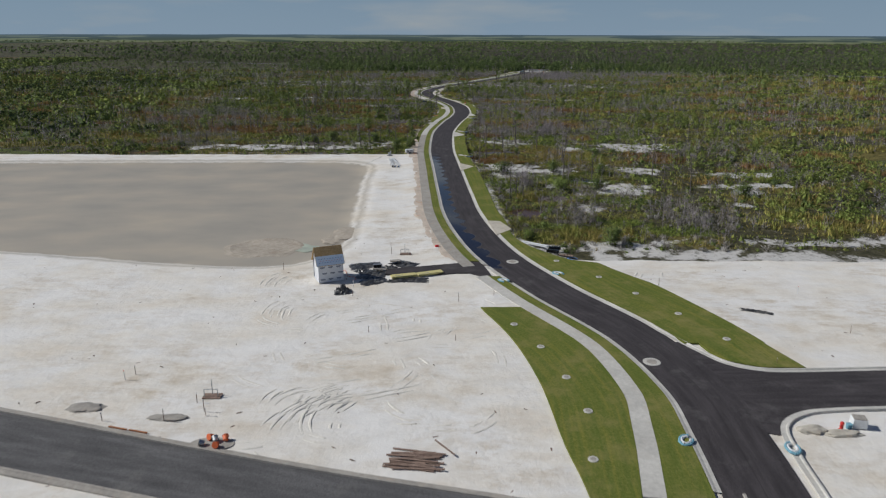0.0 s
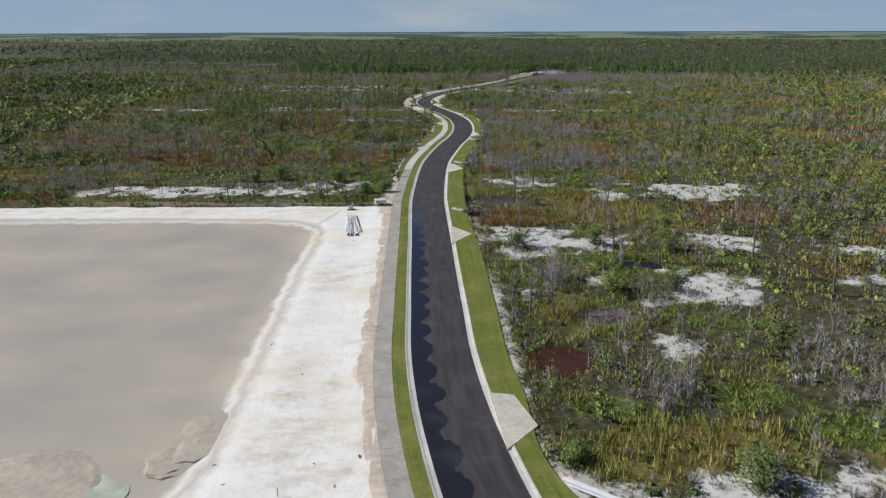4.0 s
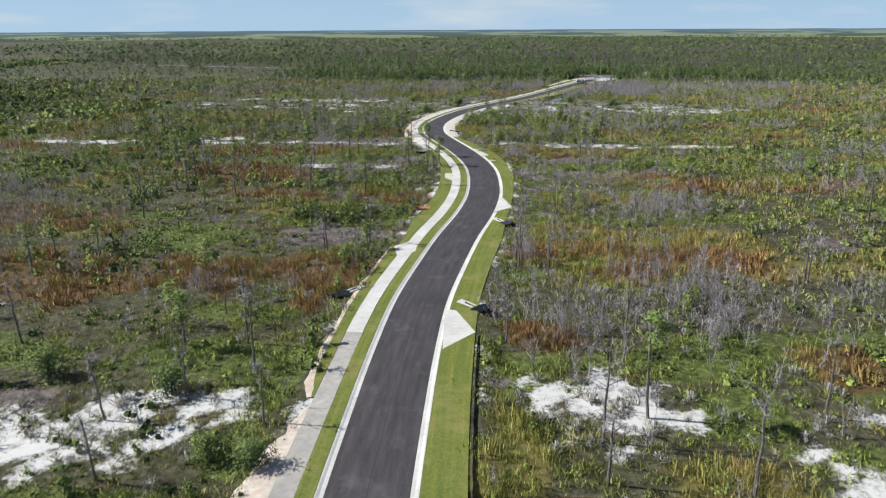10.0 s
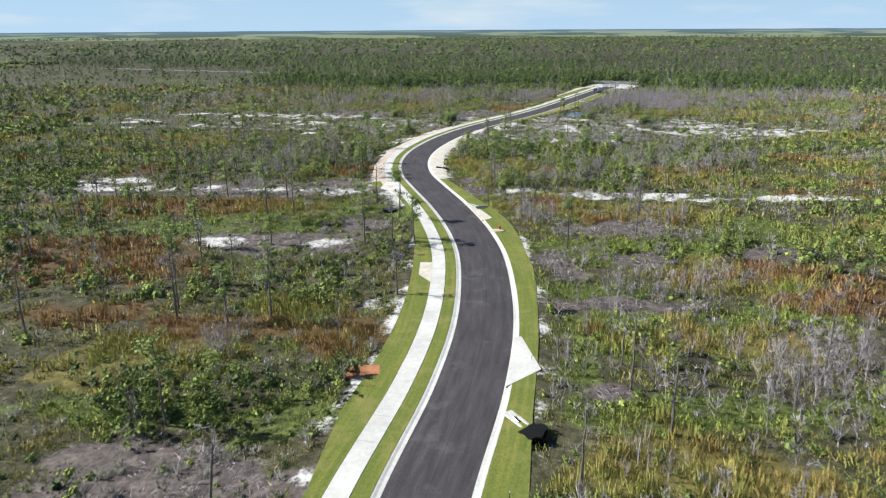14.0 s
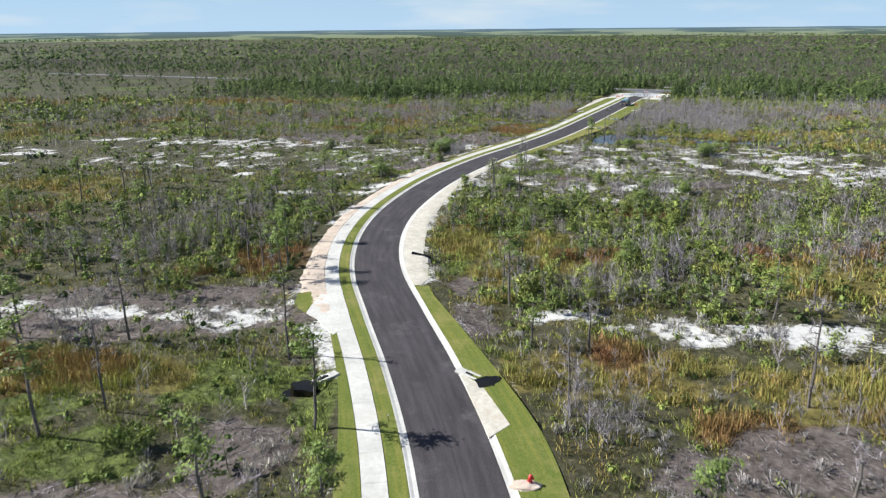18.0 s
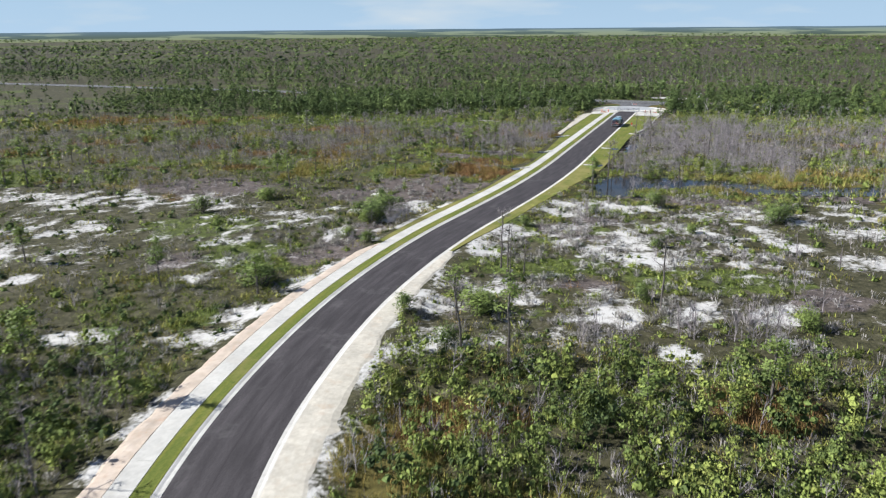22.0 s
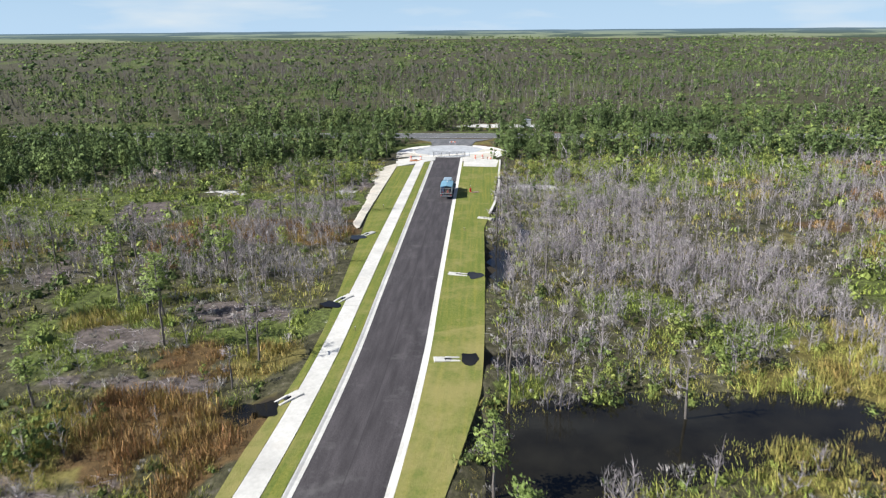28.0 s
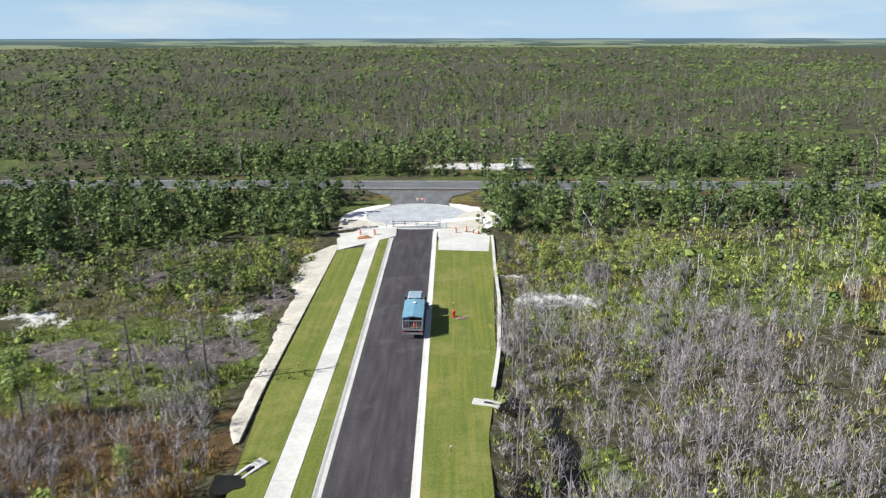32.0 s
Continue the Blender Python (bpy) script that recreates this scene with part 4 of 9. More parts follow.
M_SAND_STAINED = speckled("stained_sand", (0.48, 0.39, 0.31), (0.64, 0.56, 0.47), 0.6, 3.5, 0.95, 0.6, stain=(0.50, 0.25, 0.14))
M_RED_DIRT = speckled("red_clay", (0.33, 0.13, 0.06), (0.48, 0.22, 0.11), 0.4, 2.0, 0.95, 0.6)
M_SOD, M_SOD_DRY = mat_sod("sod", 0.04), mat_sod("dry_sod", 0.17)
M_GROUND = mat_ground()
M_WATER = mat_water("dark_water", (0.010, 0.009, 0.006))
M_WATER_RED = mat_water("rust_water", (0.045, 0.018, 0.008), 0.12)
M_MUDWATER = mat_water("mud_water", (0.17, 0.12, 0.07), 0.12)
M_GRASS = mat_plant("wild_grass", [(0.0, (0.150, 0.199, 0.055)), (0.14, (0.260, 0.335, 0.062)), (0.3, (0.325, 0.349, 0.081)), (0.46, (0.370, 0.325, 0.094)), (0.6, (0.385, 0.281, 0.091)), (0.8, (0.335, 0.194, 0.081)), (1.0, (0.300, 0.145, 0.070))], trans=0.10, tone=(0.5, 1.35))
M_LEAF = mat_plant("leaves", [(0.0, (0.094, 0.133, 0.057)), (0.4, (0.228, 0.290, 0.084)), (0.75, (0.339, 0.394, 0.101)), (1.0, (0.404, 0.432, 0.128))], 0.85, 0.08, 0.10, tone=(0.6, 1.2), mottle=0.22, soft=0.72)
M_FOREST = mat_plant("forest_leaves", [(0.0, (0.102, 0.151, 0.058)), (0.5, (0.198, 0.261, 0.090)), (1.0, (0.312, 0.384, 0.120))], 0.85, 0.08, 0.10, tone=(0.65, 1.2), mottle=0.3, soft=0.75)
M_TWIG = mat_plant("dead_twigs", [(0.0, (0.215, 0.182, 0.18)), (0.5, (0.32, 0.278, 0.275)), (1.0, (0.42, 0.375, 0.365))], 0.9, tone=(0.65, 1.25))
M_SPRAY = mat_plant("dead_twig_sprays", [(0.0, (0.235, 0.205, 0.22)), (0.5, (0.365, 0.325, 0.345)), (1.0, (0.49, 0.445, 0.46))], 0.9, trans=0.2, tone=(0.6, 1.25))
M_PUFF = mat_plant("dead_bushes", [(0.0, (0.36, 0.325, 0.315)), (0.5, (0.48, 0.44, 0.43)), (1.0, (0.60, 0.56, 0.545))], 0.9, trans=0.2, tone=(0.6, 1.2), soft=0.7)
M_BARK = speckled("bark", (0.105, 0.088, 0.075), (0.24, 0.212, 0.19), 0.2, 2.0, 0.95, 0.6)
M_WHITE = plain("white_plastic", (0.72, 0.73, 0.73), 0.45)
M_BLACK = plain("black_plastic", (0.014, 0.014, 0.016), 0.22, vary=0.3)
M_STEEL = plain("steel", (0.42, 0.43, 0.44), 0.45, 0.7)
M_RUBBER = plain("rubber", (0.02, 0.02, 0.02), 0.8)
M_ORANGE = plain("orange_plastic", (0.78, 0.16, 0.05), 0.5)
M_RED = plain("red_paint", (0.62, 0.035, 0.03), 0.4)
M_WOOD = speckled("lumber", (0.30, 0.20, 0.12), (0.45, 0.33, 0.21), 0.3, 1.0, 0.85, 0.3)
M_OLDWOOD = speckled("weathered_lumber", (0.19, 0.125, 0.095), (0.33, 0.24, 0.19), 0.3, 0.8, 0.9, 0.3)
M_OSB = speckled("roof_sheathing", (0.36, 0.235, 0.11), (0.50, 0.35, 0.18), 0.25, 1.2, 0.85, 0.2)
M_WRAP = plain("house_wrap", (0.70, 0.71, 0.73), 0.55, vary=0.06, size=0.8)
M_BLUEWRAP = plain("roof_underlay", (0.58, 0.68, 0.80), 0.5, vary=0.08)
M_INK = plain("grey_print", (0.20, 0.22, 0.27), 0.6)
M_BLUEINK = plain("blue_print", (0.10, 0.20, 0.40), 0.6)
M_YELLOW = plain("yellow_foam", (0.62, 0.55, 0.24), 0.7)
M_GLASS = plain("dark_glass", (0.02, 0.024, 0.028), 0.05)
M_TRUCK_ROOF = plain("blue_tarp", (0.16, 0.31, 0.40), 0.5, vary=0.2, size=0.8)
M_TRUCK = plain("pale_blue_paint", (0.28, 0.36, 0.42), 0.3)
M_HOSE = plain("blue_sock", (0.20, 0.42, 0.52), 0.7, vary=0.3)
M_GALV = plain("galvanised", (0.50, 0.52, 0.53), 0.45, 0.6)
M_PRINT_W = plain("white_print", (0.75, 0.75, 0.75), 0.6)


# ---------------------------------------------------------------- mesh helpers
def part(name, bm, material, parent=None, label=""):
    me = bpy.data.meshes.new(name)
    bm.to_mesh(me)
    bm.free()
    me.materials.append(material)
    ob = new(name, me)
    if parent is not None:
        ob.parent = parent
    if label:
        ob["label"] = label
    return ob


def thing(name, label, category, group="", kind="", at=None):
    ob = new(name)
    ob.empty_display_size = 0.2
    if at is not None:
        ob.matrix_world = at
    return tagged(ob, label, category, group, kind)


def box(bm, cx, cy, cz, sx, sy, sz, rz=0.0, rx=0.0, ry=0.0, bevel=0.0):
    """A box with its middle at c and full sizes s."""
    r = bmesh.ops.create_cube(bm, size=1.0)
    if bevel:
        bmesh.ops.scale(bm, vec=(sx, sy, sz), verts=r["verts"])
        es = list({e for v in r["verts"] for e in v.link_edges})
        b = bmesh.ops.bevel(bm, geom=es, offset=bevel, segments=1, affect="EDGES")
        vs = list({v for f in b["faces"] for v in f.verts} | {v for v in r["verts"] if v.is_valid})
    else:
        vs = r["verts"]
        bmesh.ops.scale(bm, vec=(sx, sy, sz), verts=vs)
    bmesh.ops.transform(bm, matrix=pose(cx, cy, cz, rx, ry, rz), verts=vs)
    return bm


def tube(bm, a, b, r0, r1=None, seg=8):
    """A tapered round bar from a to b."""
    a, b = Vector(a), Vector(b)
    r1 = r0 if r1 is None else r1
    d = b - a
    m = Matrix.Translation((a + b) / 2) @ d.to_track_quat("Z", "Y").to_matrix().to_4x4()
    bmesh.ops.create_cone(bm, cap_ends=True, segments=seg, radius1=r0, radius2=max(r1, 0.001), depth=d.length, matrix=m)
    return bm


def slab(bm, pts, z0, z1, inset=0.0):
    """A flat plate with the outline pts (anticlockwise) between two heights."""
    top = [bm.verts.new((x, y, z1)) for x, y in pts]
    bot = [bm.verts.new((x, y, z0)) for x, y in pts]
    bm.faces.new(top)
    n = len(pts)
    for i in range(n):
        bm.faces.new((bot[i], bot[(i + 1) % n], top[(i + 1) % n], top[i]))
    return bm


def sweep(bm, path, profile, closed=False):
    """Profile points (d to the right, z) carried along a plan path."""
    p = np.array(path, float)
    t = np.gradient(p, axis=0)
    if closed:
        t[0] = t[-1] = p[1] - p[-2]
    t /= np.hypot(t[:, 0], t[:, 1])[:, None]
    n = np.c_[t[:, 1], -t[:, 0]]
    rows = [[bm.verts.new((p[i, 0] + n[i, 0] * d, p[i, 1] + n[i, 1] * d, z)) for d, z in profile] for i in range(len(p))]
    for a, b in zip(rows[:-1], rows[1:]):
        for k in range(len(profile) - 1):
            bm.faces.new((a[k], a[k + 1], b[k + 1], b[k]))
    return bm


def loft(bm, fa, fb, y0, y1, z, drop=0.2, step=1.5, cross=3):
    """A plate between the curves fa(y) and fb(y), with skirts down to the ground."""
    ys = np.linspace(y0, y1, max(2, int((y1 - y0) / step)))
    xa, xb = fa(ys), fb(ys)
    rows = []
    for y, a, b in zip(ys, xa, xb):
        r = [bm.verts.new((a, y, z - drop))]
        for k in range(cross + 1):
            u = k / cross
            edge = 0.0 if k in (0, cross) else 0.03 * (noise.noise((a + (b - a) * u, y, 0)))
            r.append(bm.verts.new((a + (b - a) * u, y, z + edge)))
        r.append(bm.verts.new((b, y, z - drop)))
        rows.append(r)
    for r, s in zip(rows[:-1], rows[1:]):
        for k in range(len(r) - 1):
            bm.faces.new((r[k], r[k + 1], s[k + 1], s[k]))
    for r in (rows[0], rows[-1]):
        bm.faces.new(r)
    return bm


def soup(name, verts, faces, material, tint=None, parent=None, lean=None):
    """A mesh from arrays of places and triangles, with a tint and a soft facing for every corner point."""
    me = bpy.data.meshes.new(name)
    v, f = np.asarray(verts, np.float32), np.asarray(faces, np.int32)
    me.vertices.add(len(v))
    me.vertices.foreach_set("co", v.ravel())
    me.loops.add(f.size)
    me.loops.foreach_set("vertex_index", f.ravel())
    me.polygons.add(len(f))
    me.polygons.foreach_set("loop_start", np.arange(0, f.size, f.shape[1], dtype=np.int32))
    if tint is not None:
        at = me.attributes.new("tint", "FLOAT_COLOR", "POINT")
        at.data.foreach_set("color", np.c_[tint, np.zeros((len(v), 4 - tint.shape[1]))].astype(np.float32).ravel())
        if lean is None:
            lean = v - (v.mean(0) - np.array((0, 0, 0.35 * np.ptp(v[:, 2]))))
            lean = lean / (np.linalg.norm(lean, axis=1)[:, None] + 1e-6)
        me.attributes.new("lean", "FLOAT_VECTOR", "POINT").data.foreach_set("vector", lean.astype(np.float32).ravel())
    me.update(calc_edges=True)
    me.validate()
    me.materials.append(material)
    ob = new(name, me)
    if parent is not None:
        ob.parent = parent
    return ob


def lane_attr(ob, fn):
    """Gives every point of a road its share across and its way along."""
    me = ob.data
    co = np.empty(len(me.vertices) * 3, np.float32)
    me.vertices.foreach_get("co", co)
    co = co.reshape(-1, 3)
    at = me.attributes.new("lane", "FLOAT_COLOR", "POINT")
    at.data.foreach_set("color", fn(co[:, 0], co[:, 1]).astype(np.float32).ravel())
    return ob

# ---------------------------------------------------------------- ground sheet
def grown(a, b, step, far_lo, far_hi):
    """Grid lines: even between a and b, then ever wider out to the far ends."""
    mid = list(np.arange(a, b + 0.1, step))
    up, s = [], step
    while mid[-1] + sum(up) < far_hi:
        s = min(s * 1.16, 160)
        up.append(s)
    hi = list(mid[-1] + np.cumsum(up))
    dn, s = [], step
    while mid[0] - sum(dn) > far_lo:
        s = min(s * 1.16, 160)
        dn.append(s)
    return np.array(list((mid[0] - np.cumsum(dn))[::-1]) + mid + hi)


gx, gy = grown(-112, 150, 2.1, -4600, 4700), grown(28, 790, 2.1, -900, 5300)
GX, GY = np.meshgrid(gx, gy)
gxf, gyf = GX.ravel(), GY.ravel()
gz = height(gxf, gyf)
nx, ny = len(gx), len(gy)
idx = np.arange(nx * ny).reshape(ny, nx)
quads = np.stack([idx[:-1, :-1], idx[:-1, 1:], idx[1:, 1:], idx[1:, :-1]], -1).reshape(-1, 4)
ground = soup("ground", np.c_[gxf, gyf, gz], quads, M_GROUND)
ZG = zones(gxf, gyf)
sand, rust, gold, dead, green, wet = (ZG[k] for k in ("sand", "rust", "gold", "litter", "green", "wet"))
shoulder = smooth(-2.2, -0.6, corridor(gxf, gyf)) * smooth(0.44, 0.54, fbm(gxf, gyf, 6, 3, 2.7))
shoulder = 0.6 * shoulder * (1 - 0.8 * smooth(540, 570, gyf))
woods_g = woods_mask(gxf, gyf)
sand = np.clip(np.maximum(sand * (1 - woods_g), shoulder), 0, 1)
clearing = smooth(0.0, 0.5, ell(gxf, gyf, 138, 768, 21, 8, -22))
sand = np.maximum(sand, clearing * 0.8)
site_f = np.clip(0.5 + site_mask(gxf, gyf) * 0.12, 0, 1)
site_f = np.maximum(site_f, smooth(-0.05, 0.15, ell(gxf, gyf, 100.6, 717, 17, 15, -22)))
pond_f = np.clip(0.5 + pond_mask(gxf, gyf) * 0.04, 0, 1)
for key, cols in (("cover", (sand, rust * (1 - woods_g), gold * (1 - woods_g), dead)), ("place", (green, site_f, pond_f, wet))):
    at = ground.data.attributes.new(key, "FLOAT_COLOR", "POINT")
    at.data.foreach_set("color", np.stack(cols, -1).astype(np.float32).ravel())
ground.data.polygons.foreach_set("use_smooth", np.ones(len(quads), bool))
tagged(ground, "white sand and scrubland ground with brush, litter and mud", "ground", kind="structure")

# ---------------------------------------------------------------- water
def pool(e, material, label, level=-0.62):
    cx, cy, rx, ry, turn = e
    bm = bmesh.new()
    c, s = math.cos(radians(turn)), math.sin(radians(turn))
    vs = []
    for i in range(40):
        a = i / 40 * 2 * math.pi
        k = 1.32 + 0.25 * noise.noise((cx + math.cos(a) * 1.5, cy + math.sin(a) * 1.5, 1.0))
        u, v = rx * k * math.cos(a), ry * k * math.sin(a)
        vs.append((cx + u * c - v * s, cy + u * s + v * c))
    slab(bm, vs, level - 0.25, level)
    return tagged(part("water", bm, material), label, "water", kind="structure")


for i, e in enumerate(WATER):
    if e[1] < 229 and e[0] < 0:
        pool(e, M_MUDWATER, "shallow brown water in a roadside ditch", -0.60 - 0.004 * i)
    elif e[1] in (227.5, 147):
        pool(e, M_WATER_RED, "tannin-red swamp water among reeds", -0.6)
    else:
        pool(e, M_WATER, "dark still swamp water beside the road", -0.62 - 0.003 * i)
mound = bmesh.new()
rings = []
for r, h in ((1.22, -0.20), (1.10, -0.04), (1.0, 0.03), (0.93, 0.08), (0.84, 0.05), (0.5, 0.05), (0.2, 0.07)):
    row = []
    for k in range(64):
        a = k / 64 * 2 * math.pi
        w = 1 + 0.05 * math.sin(2 * a + 1) + 0.16 * noise.noise((math.cos(a) * 1.6, math.sin(a) * 1.6, 0.3))
        row.append(mound.verts.new((-30.6 + 6.5 * r * w * math.cos(a), 122.8 + 5.7 * r * w * math.sin(a), -0.82 + h + 0.04 * noise.noise((r * 6 * math.cos(a), r * 6 * math.sin(a), 4)))))
    rings.append(row)
for p, q in zip(rings[:-1], rings[1:]):
    for k in range(64):
        mound.faces.new((p[k], p[(k + 1) % 64], q[(k + 1) % 64], q[k]))
mound.faces.new(rings[-1])
bmesh.ops.recalc_face_normals(mound, faces=mound.faces)
M_DAMP = speckled("damp_sand", (0.375, 0.325, 0.26), (0.50, 0.44, 0.365), 0.8, 5.0, 0.9, 0.5, stain=(0.31, 0.25, 0.19))
tagged(part("sand_bar", mound, M_DAMP), "low oval bar of damp sand in the drained pond", "sand bar", kind="structure")
basin = bmesh.new()
slab(basin, [(-24.6 + 3.6 * math.cos(a / 16 * math.pi), 122.4 + (2.4 + 0.5 * math.sin(a)) * math.sin(a / 16 * math.pi)) for a in range(32)], -1.1, -0.80)
tagged(part("water", basin, mat_water("turquoise_water", (0.335, 0.36, 0.285), 0.3)), "shallow turquoise puddle on the pond bed", "water", kind="structure")

# ---------------------------------------------------------------- roads
def road_lane(x, y):
    d = signed_road(x, y)
    s = np.interp(y, ROAD[:, 1], ARC)
    scallop = 1.25 + 1.6 * np.abs(np.sin(s / 5.4 * 3.1416)) ** 0.8 + 1.2 * (fbm(s, s * 0, 4, 3) - 0.5)
    w = smooth(0.6, -0.6, d + 3.6 - scallop) * smooth(104, 112, y) * smooth(262, 205, y) * (0.45 + 0.55 * smooth(240, 150, y))
    return np.stack([(d + HALF) / (2 * HALF), s / 100, w, np.ones_like(d)], -1)


asphalt = bmesh.new()
keep = (ROAD[:, 1] > 12)
sweep(asphalt, ROAD[keep], [(-3.62, -0.1)] + [(d, 0.06 + 0.05 * (1 - (d / 3.6) ** 2)) for d in np.linspace(-3.62, 3.62, 15)] + [(3.62, -0.1)])
road_ob = lane_attr(part("road", asphalt, M_ASPHALT), road_lane)
tagged(road_ob, "new black asphalt road winding between pale kerbs", "road", kind="structure")


def curb_profile(side):
    """Gutter pan, sloped face and flat top; side 1 is to the right."""
    pts = [(3.56, -0.12), (3.56, 0.075), (3.92, 0.085), (4.16, 0.16), (4.30, 0.175), (4.34, -0.12)]
    return pts if side > 0 else [(-d, z) for d, z in reversed(pts)]


def stretch(y0, y1):
    return ROAD[(ROAD[:, 1] >= y0) & (ROAD[:, 1] <= y1)]


for y0, y1 in ((83.5, 709),):
    tagged(part("kerb_right", sweep(bmesh.new(), stretch(y0, y1), curb_profile(1)), M_CONC), "pale concrete kerb and gutter along the road", "kerb", kind="structure")
for y0, y1 in ((49, 103.6), (110.4, 709)):
    tagged(part("kerb_left", sweep(bmesh.new(), stretch(y0, y1), curb_profile(-1)), M_CONC), "pale concrete kerb and gutter along the road", "kerb", kind="structure")
flush = [(-4.3, -0.1), (-4.3, 0.085), (-3.56, 0.085), (-3.56, -0.1)]
tagged(part("kerb_dropped", sweep(bmesh.new(), stretch(103.2, 110.8), flush), M_CONC), "dropped concrete kerb at the driveway", "kerb", kind="structure")

CURB_RIB = [(-0.3, -0.12), (-0.3, 0.075), (0.16, 0.075), (0.26, 0.19), (0.44, 0.20), (0.48, -0.12)]


def ribbon(name, pts, profile, material, label, flip=False):
    p = spline(pts, 0.8)
    return tagged(part(name, sweep(bmesh.new(), p[::-1] if flip else p, profile), material), label, "kerb", kind="structure")


ribbon("kerb_corner_north", [tuple(road_at(84.0, 3.86)[0]), tuple(road_at(81.0, 3.86)[0]), (32.1, 76.6), (34.0, 73.6), (37.4, 71.9), (42, 71.7), (52, 72.1), (90, 73.8), (150, 77)], CURB_RIB, M_CONC, "curved concrete kerb of the road junction", flip=True)
ribbon("kerb_corner_south", [(150, 67), (90, 65), (52, 63.7), (41, 63.2), (36.8, 62.3), (34.0, 59.8), (32.9, 55), (32.2, 49), (30.8, 38), (29.6, 24)], CURB_RIB, M_CONC, "curved concrete kerb of the road junction", flip=True)
ribbon("kerb_corner_west", [(25.4, 49.5), (24.9, 47.4), (22.6, 45.6), (17, 46.3), (4.6, 49.6), (-8.3, 52.9), (-22.8, 57.2), (-44, 63.8), (-75, 73), (-120, 88)], CURB_RIB, M_CONC_GREY, "sandy concrete kerb of the older road", flip=True)
ribbon("kerb_far_west", [(20, 37.5), (4, 41), (-22, 48.6), (-38.5, 53.4), (-75, 64), (-120, 79)], CURB_RIB, M_CONC_GREY, "sandy concrete kerb of the older road")


def flat_lane(scale, ux, uy):
    return lambda x, y: np.stack([(x * -uy + y * ux) * scale, (x * ux + y * uy) / 100, 0 * x, 0 * x + 1], -1)


side = slab(bmesh.new(), [(29, 60), (33, 58.5), (35.5, 62.0), (41, 63.1), (90, 64.9), (150, 66.9), (150, 77.0), (90, 73.9), (42, 71.8), (37, 72.1), (33.5, 74.8), (30.5, 80), (26, 76)], -0.1, 0.055)
tagged(lane_attr(part("side_road", side, M_ASPHALT), flat_lane(0.12, 1, 0.03)), "black asphalt side road at the junction", "road", kind="structure")
west = slab(bmesh.new(), [(26, 34), (27.5, 47), (22.6, 45.8), (17, 46.5), (4.6, 49.8), (-8.3, 53.1), (-22.8, 57.4), (-44, 64), (-75, 73.2), (-120, 88.2), (-120, 79), (-75, 64), (-38.5, 53.4), (-22, 48.6), (4, 41), (20, 37.5)][::-1], -0.1, 0.05)
tagged(lane_attr(part("old_road", west, M_ASPHALT_DUST), flat_lane(0.1, 0.96, -0.28)), "dusty grey asphalt road with sand drifts", "road", kind="structure")
drive = slab(bmesh.new(), [(-7.8, 105.0), (-3.0, 104.7), (1.0, 105.2), (5.4, 105.2), (9.2, 103.2), (7.4, 113.0), (5.8, 112.4), (4.4, 110.7), (2.1, 110.0), (-2.8, 108.8), (-7.9, 107.4)], -0.1, 0.2)
for v in drive.verts:
    if v.co.z > 0 and v.co.x > 7:
        v.co.z = 0.088
tagged(lane_attr(part("driveway", drive, M_ASPHALT), flat_lane(0.12, 1, 0.05)), "black asphalt driveway stub with foam boards beside it", "driveway", kind="structure")

# old highway, shoulders and median patches beyond the gate
hw = np.array([(102 + u * 0.9225, 746.3 - u * 0.386) for u in np.linspace(-500, 500, 60)])
hwy = sweep(bmesh.new(), hw, [(-10.4, -0.1), (-10.4, 0.09), (-5.2, 0.16), (0.0, 0.09), (0.0, -0.1)])
tagged(lane_attr(part("highway", hwy, M_ASPHALT_OLD), lambda x, y: np.stack([highway_d(x, y) / 10.4, (x * 0.92 - y * 0.386) / 100, 0 * x, 0 * x + 1], -1)), "worn grey two-lane highway behind trees", "road", kind="structure")
for off in (-9.4, -1.0):
    line = sweep(bmesh.new(), hw, [(off - 0.09, 0.118), (off + 0.09, 0.118)])
    tagged(part("edge_line", line, M_PRINT_W), "faded white edge line of the highway", "road marking", kind="structure")
throat = [PLAZA + END_DIR * a + END_NRM * b for a, b in ((6, -7), (6, 7), (12, 6.2), (18, 7.0), (24.5, 13), (24.5, -13), (18, -7.0), (12, -6.2))]
throat = [throat[i] for i in (1, 2, 3, 4, 5, 6, 7, 0)]
tagged(lane_attr(part("entry_road", slab(bmesh.new(), [tuple(p) for p in throat], -0.1, 0.05), M_ASPHALT_OLD), flat_lane(0.08, 0.386, 0.92)), "grey asphalt entry between the circle and the highway", "road", kind="structure")

# turning circle
ring = [tuple(PLAZA + 10.2 * np.array((math.cos(a), math.sin(a)))) for a in np.linspace(0, 2 * math.pi, 64, endpoint=False)]
disc = lane_attr(part("turning_circle", slab(bmesh.new(), ring, -0.1, 0.085), speckled("pale_paving", (0.34, 0.35, 0.36), (0.47, 0.48, 0.49), 0.5, 2.2, 0.8, 0.2, stain=(0.64, 0.635, 0.61))), flat_lane(0.1, 1, 0))
tagged(disc, "pale paved turning circle dusted with sand", "road", kind="structure")
loop = np.array([PLAZA + 10.5 * np.array((math.cos(a), -math.sin(a))) for a in np.linspace(0, 2 * math.pi, 73)])
tagged(part("kerb_circle", sweep(bmesh.new(), loop, [(-0.22, -0.1), (-0.22, 0.11), (0.22, 0.12), (0.22, -0.1)], closed=True), M_CONC), "white concrete band round the turning circle", "kerb", kind="structure")

# ---------------------------------------------------------------- walk, sod and sand strips
walk_root = thing("pavement", "pale concrete footpath of long slabs beside the road", "footpath", kind="structure")


